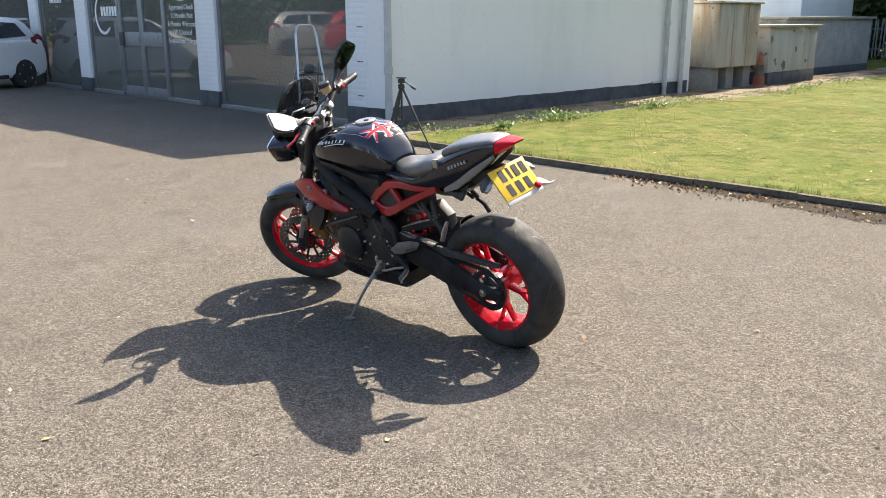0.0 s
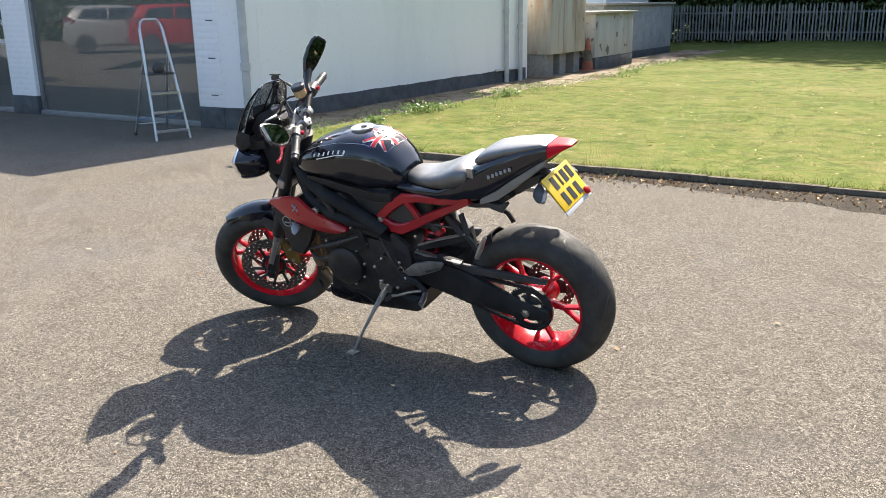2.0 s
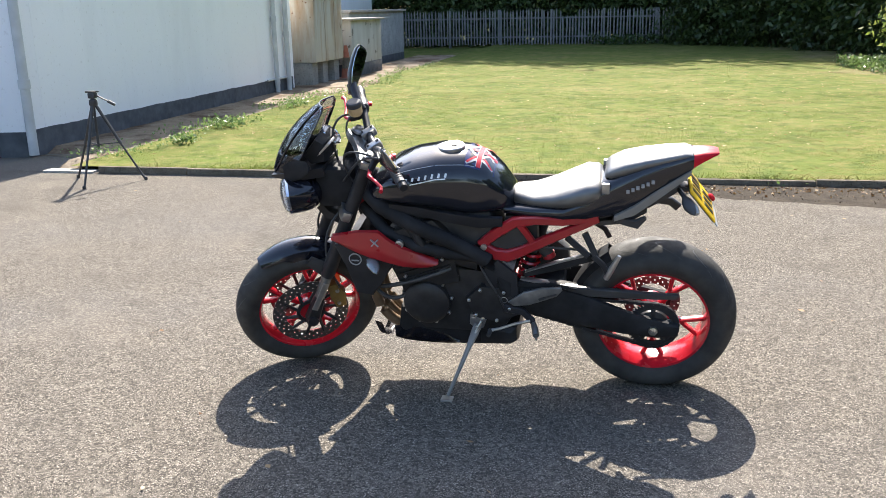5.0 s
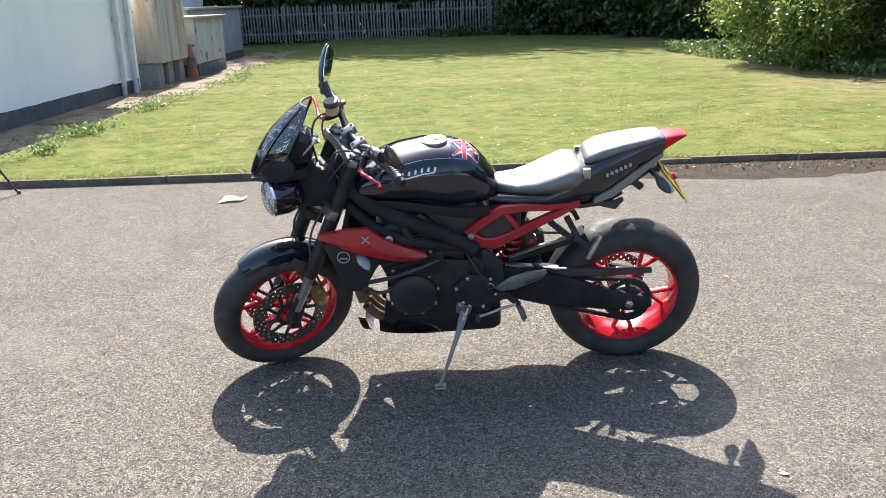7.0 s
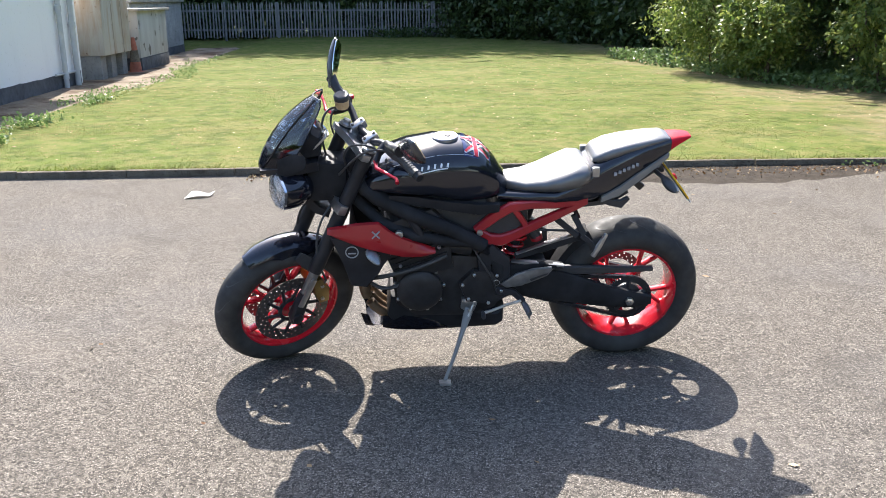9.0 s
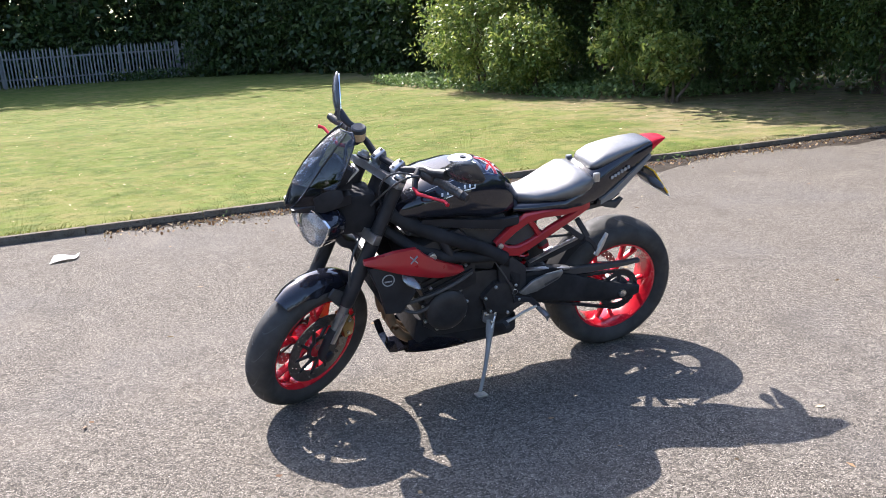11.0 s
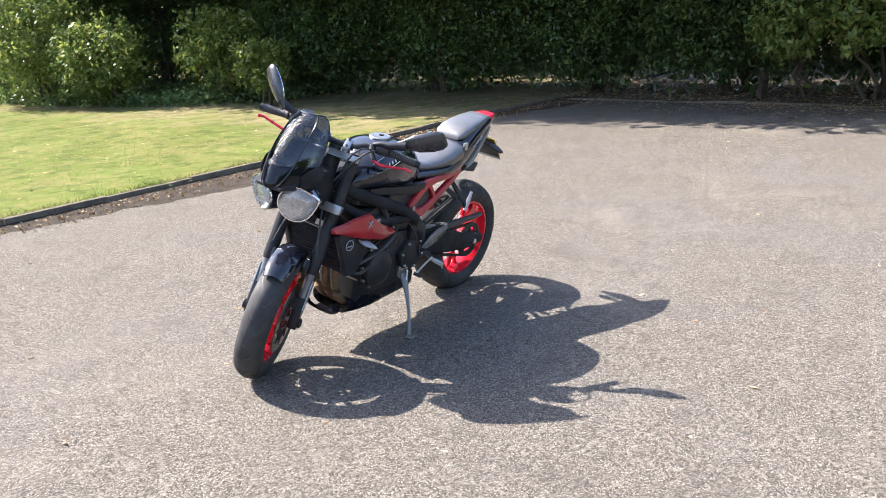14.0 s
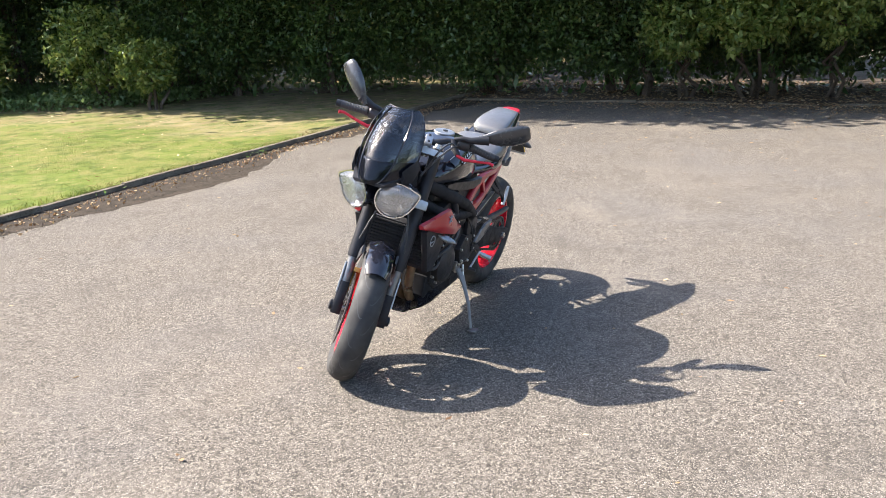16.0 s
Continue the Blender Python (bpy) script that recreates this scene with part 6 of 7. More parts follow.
# frame and red subframe
for s in (-1, 1):
    b = tube(bmesh.new(), [(1.155, s * 0.05, 0.86), (1.06, s * 0.120, 0.80), (0.94, s * 0.158, 0.745), (0.78, s * 0.160, 0.675), (0.66, s * 0.150, 0.60), (0.60, s * 0.135, 0.50), (0.585, s * 0.125, 0.42)], [0.034, 0.032, 0.029, 0.029, 0.030, 0.032, 0.030], 12)
    fr = bp("frame_spar", b, "matt_black", "matt black tubular frame spar")
    tube_b = tube(bmesh.new(), [(1.15, s * 0.05, 0.77), (1.05, s * 0.125, 0.70), (0.93, s * 0.16, 0.655), (0.80, s * 0.16, 0.63), (0.70, s * 0.155, 0.62)], 0.023, 12)
    bp("lower_tube", tube_b, "matt_black", "", fr)
    tube_c = tube(bmesh.new(), [(0.94, s * 0.16, 0.735), (0.90, s * 0.162, 0.655)], 0.018, 10)
    bp("brace", tube_c, "satin_black", "", fr)
    bp("pivot_plate", slab(bmesh.new(), [(0.54, 0.37), (0.60, 0.34), (0.66, 0.40), (0.68, 0.56), (0.62, 0.60), (0.55, 0.54)], "y", s * 0.128, s * 0.152, 0.008), "satin_black", "", fr)
    for p in ((0.985, 0.185, 0.672), (0.60, 0.153, 0.435)):
        bp("frame_bolt", lathe(bmesh.new(), [(0.016, -0.012), (0.016, 0.004), (0.011, 0.006), (0.011, 0.0), (0.0, 0.0)], (p[0], s * p[1], p[2]), (0, s, 0), 18), "cast_alu", "", fr)
    y = s * 0.128
    sub = bp("subframe", strut(bmesh.new(), [(0.685, y, 0.655), (0.615, y, 0.715), (0.555, y, 0.752), (0.48, y, 0.762), (0.38, y * 0.96, 0.758), (0.255, y * 0.85, 0.768)], [0.018, 0.021, 0.021, 0.016, 0.016, 0.014], 0.014), "panel_red", "red cast subframe")
    bp("lower_bar", strut(bmesh.new(), [(0.675, y, 0.648), (0.635, y, 0.618), (0.585, y, 0.612), (0.54, y, 0.630), (0.44, y, 0.682), (0.34, y * 0.95, 0.728), (0.255, y * 0.85, 0.764)], [0.018, 0.023, 0.024, 0.020, 0.019, 0.016, 0.012], 0.0135), "panel_red", "", sub)
    bp("cross_bar", strut(bmesh.new(), [(0.485, y, 0.662), (0.515, y, 0.71), (0.545, y, 0.748)], 0.012, 0.012), "panel_red", "", sub)
    bp("web", slab(bmesh.new(), [(0.655, 0.655), (0.555, 0.735), (0.49, 0.68), (0.58, 0.63)], "y", s * 0.116, s * 0.122), "black_plastic", "", sub)
    bp("subframe_bolt", lathe(bmesh.new(), [(0.012, -0.012), (0.012, 0.008), (0.007, 0.009)], (0.672, s * 0.142, 0.653), (0, s, 0), 14), "cast_alu", "", sub)
    # foot rest hanger and passenger foot rest
    h = bp("heel_plate", slab(bmesh.new(), [(0.585, 0.432), (0.525, 0.478), (0.455, 0.498), (0.385, 0.506), (0.380, 0.492), (0.40, 0.466), (0.47, 0.442), (0.50, 0.424), (0.56, 0.416)], "y", s * 0.158, s * 0.170, 0.004), "dark_alu", "grey cast heel plate")
    bp("slot", slab(bmesh.new(), [(0.47, 0.455), (0.40, 0.480), (0.402, 0.474), (0.465, 0.446)], "y", s * 0.1705, s * 0.172), "black_plastic", "", h)
    bp("hanger", strut(bmesh.new(), [(0.60, s * 0.155, 0.40), (0.53, s * 0.16, 0.39), (0.49, s * 0.165, 0.35)], [0.018, 0.014, 0.012], 0.010), "satin_black", "", h)
    peg = bp("foot_rest", tube(bmesh.new(), [(0.49, s * 0.165, 0.345), (0.480, s * 0.195, 0.337), (0.473, s * 0.232, 0.329)], [0.010, 0.013, 0.012], 10), "cast_alu", "grey metal foot rest")
    bp("bank_sensor", tube(bmesh.new(), [(0.474, s * 0.226, 0.329), (0.472, s * 0.228, 0.308)], 0.005, 8), "cast_alu", "", peg)
    for p, q in (((0.368, s * 0.115, 0.690), (0.288, s * 0.14, 0.628)), ((0.302, s * 0.11, 0.705), (0.262, s * 0.14, 0.632))):
        bp("passenger_hanger", strut(bmesh.new(), [p, q], 0.012, 0.007), "satin_black")
    if s > 0:
        bp("passenger_foot_rest", tube(bmesh.new(), [(0.176, s * 0.156, 0.640), (0.20, s * 0.158, 0.592), (0.222, s * 0.158, 0.545)], [0.008, 0.012, 0.011], 8), "cast_alu", "folded grey passenger foot rest")
    bp("passenger_bracket", strut(bmesh.new(), [(0.27, s * 0.14, 0.628), (0.235, s * 0.15, 0.60), (0.215, s * 0.155, 0.56)], 0.010, 0.007), "satin_black")
bp("gear_lever", tube(bmesh.new(), [(0.500, 0.175, 0.358), (0.56, 0.182, 0.345), (0.62, 0.186, 0.322), (0.655, 0.19, 0.315)], [0.006, 0.006, 0.006, 0.007], 8), "cast_alu", "slim metal gear lever")
bp("gear_toe", tube(bmesh.new(), [(0.652, 0.185, 0.315), (0.655, 0.225, 0.315)], 0.009, 8), "black_plastic")
bp("brake_pedal", tube(bmesh.new(), [(0.50, -0.175, 0.358), (0.58, -0.182, 0.335), (0.655, -0.19, 0.325), (0.658, -0.225, 0.325)], 0.007, 8), "cast_alu")

# side stand
b = bmesh.new()
P0, P1 = Vector((0.705, 0.155, 0.318)), Vector((0.811, 0.308, 0.080))
rings = []
for f, w, t in ((0, 0.019, 0.012), (0.12, 0.018, 0.011), (0.3, 0.011, 0.0085), (0.6, 0.0085, 0.007), (0.9, 0.0075, 0.006), (1.0, 0.008, 0.006)):
    c = P0.lerp(P1, f) + Vector((0, 0.015 * math.sin(math.pi * f), 0))
    rings.append(ring_at(c, P1 - P0, w, 10, t))
loft(b, rings)
stand = bp("side_stand", b, "grey_panel", "grey metal side stand, folded out")
fm = Matrix.Translation((0.811, 0.312, 0.0735)) @ Matrix.Rotation(radians(13), 4, "X")
bp("stand_foot", box(bmesh.new(), (-0.022, -0.014, -0.006), (0.024, 0.030, 0.004), 0.003, fm), "cast_alu", "", stand)
bp("stand_bracket", slab(bmesh.new(), [(0.665, 0.36), (0.735, 0.36), (0.74, 0.315), (0.715, 0.295), (0.685, 0.30)], "y", 0.13, 0.150, 0.004), "cast_alu", "", stand)
bp("stand_spring", tube(bmesh.new(), [(0.69, 0.165, 0.34), (0.74, 0.205, 0.24)], 0.006, 8), "steel", "", stand)
for p in ((0.685, 0.152, 0.345), (0.722, 0.152, 0.345), (0.706, 0.172, 0.316)):
    bp("stand_bolt", lathe(bmesh.new(), [(0.008, -0.004), (0.008, 0.006), (0.004, 0.008)], p, (0, 1, 0), 8), "steel", "", stand)

# fuel tank
TX = [0.565, 0.585, 0.61, 0.66, 0.73, 0.84, 0.95, 1.02, 1.08, 1.12]
TT = [0.845, 0.872, 0.909, 0.960, 0.988, 0.993, 0.970, 0.943, 0.903, 0.865]
TB = [0.790, 0.775, 0.765, 0.757, 0.757, 0.790, 0.806, 0.812, 0.815, 0.820]
TW = [0.070, 0.095, 0.112, 0.132, 0.150, 0.172, 0.178, 0.165, 0.135, 0.090]


def tank_pt(x, deg, off=0.0):
    """A point on the tank: 0 degrees is the left flank, 90 the top, 180 the right flank."""
    zt, zb, w = np.interp(x, TX, TT), np.interp(x, TX, TB), np.interp(x, TX, TW)
    zc = zb + 0.42 * (zt - zb)
    a = radians(deg)
    c, s = math.cos(a), math.sin(a)
    y = (w + off) * math.copysign(abs(c) ** 0.72, c)
    z = zc + (zt - zc + off) * s ** 0.80 if s >= 0 else zc - (zc - zb + off) * abs(s) ** 0.6
    return Vector((x, y, z))


def tank_patch(x0, d0, x1, d1, hw, off, n=12):
    """A strip of decal on the tank from one place to another, hw metres half wide."""
    bm = bmesh.new()
    rows = []
    for k in range(n + 1):
        f = k / n
        x, dg = x0 + (x1 - x0) * f, d0 + (d1 - d0) * f
        p0 = tank_pt(x0 + (x1 - x0) * max(f - 0.05, 0), d0 + (d1 - d0) * max(f - 0.05, 0), off)
        p1 = tank_pt(x0 + (x1 - x0) * min(f + 0.05, 1), d0 + (d1 - d0) * min(f + 0.05, 1), off)
        t = (p1 - p0).normalized()
        e = tank_pt(x, dg + 3, off) - tank_pt(x, dg - 3, off)
        u = tank_pt(x + 0.01, dg, off) - tank_pt(x - 0.01, dg, off)
        nrm = u.cross(e).normalized()
        w = nrm.cross(t).normalized()
        # step sideways in the tank's own coordinates, to stay on its skin
        du, de = w.dot(u) / u.length, w.dot(e) / e.length
        rows.append([tank_pt(x + q * hw * du, dg + q * hw * de / e.length * 6.0, off) for q in (-1, 0, 1)])
    vs = [[bm.verts.new(p) for p in r] for r in rows]
    for a, b in zip(vs, vs[1:]):
        for i in range(2):
            bm.faces.new((a[i], a[i + 1], b[i + 1], b[i]))
    return bm


b = loft(bmesh.new(), [[tank_pt(x, 360 * k / 40) for k in range(40)] for x in np.concatenate([np.linspace(0.565, 0.66, 8), np.linspace(0.69, 1.02, 14), np.linspace(1.04, 1.12, 5)])])
tank = bp("fuel_tank", b, "bike_black", "gloss black fuel tank with a flag decal", None, False, 60)
bp("tank_panel", loft(bmesh.new(), [[Vector((x, 0.136 + o, z)) for o, z in ((0, zb), (0.012, zb + 0.006), (0.016, (zb + zt) / 2), (0.017, zt), (-0.006, zt))] for x, zb, zt in ((0.60, 0.735, 0.775), (0.68, 0.725, 0.775), (0.80, 0.745, 0.79), (0.92, 0.77, 0.812), (1.02, 0.79, 0.822))]), "satin_black", "satin black tank side panel", tank)
bp("tank_panel", loft(bmesh.new(), [[Vector((x, -0.136 - o, z)) for o, z in ((0, zb), (0.012, zb + 0.006), (0.016, (zb + zt) / 2), (0.017, zt), (-0.006, zt))] for x, zb, zt in ((0.60, 0.735, 0.775), (0.68, 0.725, 0.775), (0.80, 0.745, 0.79), (0.92, 0.77, 0.812), (1.02, 0.79, 0.822))]), "satin_black", "satin black tank side panel", tank)
cap = bp("filler_cap", lathe(bmesh.new(), [(0.050, -0.012), (0.050, 0.004), (0.046, 0.007), (0.030, 0.006), (0.0, 0.006)], (0.80, 0, 0.993), (0.03, 0, 1), 32), "cast_alu", "round metal filler cap", tank)
bp("lock", lathe(bmesh.new(), [(0.012, 0), (0.012, 0.004), (0.0, 0.004)], (0.79, 0, 0.999), (0, 0, 1), 16), "satin_black", "", cap)
bp("decal_field", tank_patch(0.685, 48, 0.685, 132, 0.052, 0.0006, 16), "mark_blue", "dark blue flag ground", tank)
for x0, d0, x1, d1, hw in ((0.732, 56, 0.64, 96, 0.0055), (0.732, 124, 0.64, 84, 0.0055), (0.64, 58, 0.735, 92, 0.0055), (0.64, 122, 0.735, 88, 0.0055)):
    bp("decal_stripe", tank_patch(x0, d0, x1, d1, hw, 0.0010), "mark_white", "", tank)
for x0, d0, x1, d1, hw, off, mt in ((0.688, 54, 0.688, 126, 0.0098, 0.0015, "mark_white"), (0.738, 90, 0.632, 90, 0.0098, 0.0015, "mark_white"), (0.688, 52, 0.688, 128, 0.0075, 0.0021, "mark_red"), (0.740, 90, 0.630, 90, 0.0075, 0.0021, "mark_red"), (0.730, 58, 0.70, 78, 0.0045, 0.0016, "mark_red"), (0.730, 122, 0.70, 102, 0.0045, 0.0016, "mark_red"), (0.642, 60, 0.672, 76, 0.0045, 0.0016, "mark_red"), (0.642, 120, 0.672, 104, 0.0045, 0.0016, "mark_red")):
    bp("decal_stripe", tank_patch(x0, d0, x1, d1, hw, off), mt, "", tank)
for s in (0, 1):
    for k in range(7):
        x = 0.945 - 0.024 * k
        dg = 24 + 1.0 * k
        bp("decal_bar", tank_patch(x, dg - 4, x - 0.003, dg + 4, 0.0040, 0.0008, 3) if not s else tank_patch(x, 180 - dg + 4, x - 0.003, 180 - dg - 4, 0.0040, 0.0008, 3), "mark_pale", "", tank)
    bp("decal_line", tank_patch(0.93, 15, 0.80, 24, 0.0022, 0.0008) if not s else tank_patch(0.93, 165, 0.80, 156, 0.0022, 0.0008), "mark_pale", "", tank)
    line = [(0.70, 52), (0.80, 50), (0.92, 47), (1.0, 44)]
    for (xa, da), (xb, db) in zip(line, line[1:]):
        bp("decal_line", tank_patch(xa, da if not s else 180 - da, xb, db if not s else 180 - db, 0.0016, 0.0007, 4), "mark_grey", "", tank)


# seats and tail
def pad(secs, n=20, flat=0.55):
    """A cushion from sections (x, bottom, top, half width, crown)."""
    rings = []
    for x, zb, zt, w, crown in secs:
        ring = []
        for k in range(n):
            a = 2 * math.pi * k / n
            c, s = math.cos(a), math.sin(a)
            y = w * math.copysign(abs(c) ** 0.5, c)
            zc = (zb + zt) / 2
            z = zc + (zt - zc) * math.copysign(abs(s) ** flat, s)
            if s > 0:
                z += crown * (1 - (y / w) ** 2)
            ring.append(Vector((x, y, z)))
        rings.append(ring)
    return loft(bmesh.new(), rings)


seat = bp("rider_seat", pad([(0.575, 0.80, 0.825, 0.045, 0.005), (0.56, 0.79, 0.834, 0.066, 0.006), (0.49, 0.795, 0.830, 0.098, 0.008), (0.42, 0.795, 0.848, 0.122, 0.009), (0.36, 0.80, 0.872, 0.138, 0.010), (0.30, 0.81, 0.898, 0.142, 0.010), (0.262, 0.83, 0.897, 0.134, 0.008), (0.242, 0.845, 0.885, 0.118, 0.006)]), "vinyl", "black vinyl rider seat", None, False, 70)
pill = bp("passenger_seat", pad([(0.236, 0.905, 0.925, 0.070, 0.003), (0.216, 0.902, 0.942, 0.086, 0.004), (0.17, 0.912, 0.964, 0.091, 0.005), (0.10, 0.938, 0.979, 0.087, 0.005), (0.02, 0.962, 0.991, 0.077, 0.005), (-0.04, 0.975, 0.998, 0.064, 0.004), (-0.062, 0.98, 0.992, 0.056, 0.002)]), "vinyl", "black vinyl passenger seat", None, False, 70)
b = pad([(0.60, 0.765, 0.80, 0.10, 0), (0.50, 0.762, 0.805, 0.128, 0), (0.38, 0.758, 0.812, 0.140, 0), (0.30, 0.752, 0.850, 0.136, 0), (0.235, 0.752, 0.905, 0.126, 0), (0.17, 0.768, 0.935, 0.115, 0), (0.10, 0.812, 0.962, 0.103, 0), (0.03, 0.862, 0.982, 0.089, 0), (-0.045, 0.918, 0.994, 0.072, 0), (-0.066, 0.935, 0.994, 0.066, 0)])
tail = bp("tail_cowl", b, "bike_black", "gloss black tail cowl", None, False, 50)
lamp = bp("tail_lamp", pad([(-0.0665, 0.937, 0.993, 0.063, 0), (-0.10, 0.958, 0.996, 0.052, 0), (-0.135, 0.977, 0.995, 0.040, 0), (-0.152, 0.984, 0.992, 0.030, 0)]), "tail_red", "red tail lamp", None, False, 60)
for s in (-1, 1):
    b = loft(bmesh.new(), [[Vector((x, s * (w + o), z)) for o, z in ((-0.012, zb), (0.003, zb + 0.004), (0.004, (zb + zt) / 2), (0.002, zt - 0.003), (-0.012, zt))] for x, zb, zt, w in ((0.20, 0.757, 0.782, 0.118), (0.13, 0.778, 0.820, 0.110), (0.06, 0.828, 0.870, 0.0965), (-0.02, 0.888, 0.919, 0.080), (-0.06, 0.920, 0.942, 0.069))])
    bp("tail_trim", b, "grey_panel", "silver-grey lower tail panel", tail)
    for k in range(6):
        x = 0.155 - 0.017 * k
        z = 0.875 + 0.0065 * k
        bp("decal_bar", box(bmesh.new(), (x - 0.0055, s * (0.1165 - 0.0026 * k) - 0.002, z - 0.006), (x + 0.0055, s * (0.1165 - 0.0026 * k) + 0.002, z + 0.007)), "mark_grey", "", tail)
    bp("seat_latch", box(bmesh.new(), (0.218, s * 0.116 - 0.008, 0.866), (0.246, s * 0.116 + 0.008, 0.906), 0.005), "cast_alu", "", tail)

# number plate, holder, rear indicators
HOLD = bp("plate_holder", strut(bmesh.new(), [(0.09, 0, 0.80), (0.03, 0, 0.832), (-0.02, 0, 0.856), (-0.062, 0, 0.850)], [0.025, 0.022, 0.016, 0.008], [0.05, 0.045, 0.035, 0.03]), "black_plastic", "black plastic plate holder")
pm = Matrix.Translation((-0.114, 0, 0.806)) @ Matrix.Rotation(radians(38.2), 4, "Y")
PW = 0.110
plate = bp("number_plate", box(bmesh.new(), (-0.003, -PW, -0.056), (0.003, PW, 0.090), 0.002, pm), "plate_yellow", "yellow number plate with plain dark bars")
bp("plate_back", box(bmesh.new(), (0.0035, -PW + 0.003, -0.054), (0.007, PW - 0.003, 0.088), 0.001, pm), "black_plastic", "black back of the plate", plate)
bp("plate_base", box(bmesh.new(), (-0.0005, -PW, -0.074), (0.0055, PW, -0.0575), 0.002, pm), "mark_white", "white strip under the plate", plate)
for row, xs in ((0.050, (-0.076, -0.030, 0.010, 0.054)), (-0.019, (-0.054, 0.0, 0.054))):
    for k, yy in enumerate(xs):
        w = 0.0145 if not (row > 0 and k == 2) else 0.006
        bp("plate_bar", box(bmesh.new(), (-0.0048, yy - w, row - 0.026), (-0.0032, yy + w, row + 0.026), 0.0, pm), "satin_black", "", plate)
bp("reflector", lathe(bmesh.new(), [(0.016, 0), (0.016, 0.008), (0.010, 0.012), (0, 0.012)], pm @ Vector((-0.004, -0.088, -0.050)), (pm.to_3x3() @ Vector((-1, 0, 0))), 18), "tail_red", "round red reflector", plate)
for s in (-1, 1):
    ind = bp("rear_indicator", loft(bmesh.new(), [ring_at((x, s * y, z), (-0.45, s * 0.8, -0.35), r, 14, r * 0.75) for x, y, z, r in ((-0.040, 0.088, 0.848, 0.010), (-0.047, 0.108, 0.840, 0.020), (-0.058, 0.133, 0.829, 0.023), (-0.069, 0.157, 0.819, 0.013), (-0.073, 0.166, 0.815, 0.003))]), "black_plastic", "black rear indicator")
    bp("stalk", tube(bmesh.new(), [(-0.02, s * 0.02, 0.854), (-0.042, s * 0.092, 0.847)], 0.009, 8), "black_plastic", "", ind)
    bp("lens", loft(bmesh.new(), [ring_at((x, s * y, z), (-0.45, s * 0.8, -0.35), r, 14, r * 0.75) for x, y, z, r in ((-0.060, 0.112, 0.834, 0.016), (-0.072, 0.134, 0.823, 0.018), (-0.082, 0.156, 0.813, 0.009))]), "indicator", "clear lens", ind)
bp("under_tray", strut(bmesh.new(), [(0.42, 0, 0.745), (0.25, 0, 0.735), (0.16, 0, 0.745), (0.09, 0, 0.79)], 0.012, 0.085), "black_plastic")
bp("tail_hook", strut(bmesh.new(), [(0.205, 0.09, 0.762), (0.16, 0.10, 0.752), (0.120, 0.105, 0.746), (0.090, 0.105, 0.772)], [0.010, 0.014, 0.018, 0.006], 0.010), "black_plastic")
bp("tool_clip", strut(bmesh.new(), [(0.20, -0.11, 0.74), (0.10, -0.13, 0.728), (0.02, -0.145, 0.722)], 0.009, 0.006), "steel", "bright metal strip under the tail")
bp("tool_clip_end", strut(bmesh.new(), [(0.04, -0.145, 0.735), (-0.01, -0.15, 0.725), (-0.04, -0.15, 0.700)], 0.016, 0.012), "black_plastic")


# ---- steered front end ----
def fx(z):
    return FX - 0.4473 * (z - FZ)


for s in (-1, 1):
    y = s * 0.100
    leg = bp("fork_leg", tube(bmesh.new(), [(fx(z), y, z) for z in (0.50, 0.52, 0.76, 0.80, 1.005)], [0.026, 0.0285, 0.0285, 0.0265, 0.0265], 18), "satin_black", "satin black upside-down fork leg", steer=True)
    bp("slider", tube(bmesh.new(), [(fx(0.34), y, 0.34), (fx(0.51), y, 0.51)], 0.0205, 16), "dark_alu", "dark steel fork slider", leg, True)
    bp("fork_foot", strut(bmesh.new(), [(fx(0.40), y, 0.40), (fx(0.34), y, 0.34), (FX, y, 0.295), (FX + 0.01, y, 0.268)], [0.021, 0.026, 0.030, 0.016], 0.021), "satin_black", "", leg, True)
    bp("slider_guard", strut(bmesh.new(), [(fx(0.50) + 0.012, y + s * 0.022, 0.475), (fx(0.36) + 0.012, y + s * 0.022, 0.355)], 0.012, 0.004), "cast_alu", "", leg, True)
    bp("fork_cap", lathe(bmesh.new(), [(0.0265, 0), (0.0265, 0.008), (0.016, 0.012), (0.016, 0.022), (0, 0.022)], (fx(1.005), y, 1.005), tuple(AXIS), 18), "cast_alu", "", leg, True)
    bp("axle_clamp", lathe(bmesh.new(), [(0.022, -0.006), (0.022, 0.012), (0.013, 0.016), (0, 0.016)], (FX, s * 0.120, FZ - 0.002), (0, s, 0), 16), "satin_black", "", leg, True)
    cal = bp("brake_caliper", slab(bmesh.new(), [(1.372, 0.44), (1.335, 0.445), (1.300, 0.385), (1.305, 0.320), (1.345, 0.318), (1.365, 0.37)], "y", s * 0.048, s * 0.100, 0.008), "gold", "dull gold front brake caliper", steer=True)
    for z in (0.345, 0.41):
        bp("caliper_bolt", lathe(bmesh.new(), [(0.008, 0), (0.008, 0.006), (0.004, 0.007)], (1.335, s * 0.100, z), (0, s, 0), 8), "steel", "", cal, True)
bp("front_axle", tube(bmesh.new(), [(FX, -0.118, FZ), (FX, 0.118, FZ)], 0.012, 12), "steel", steer=True)
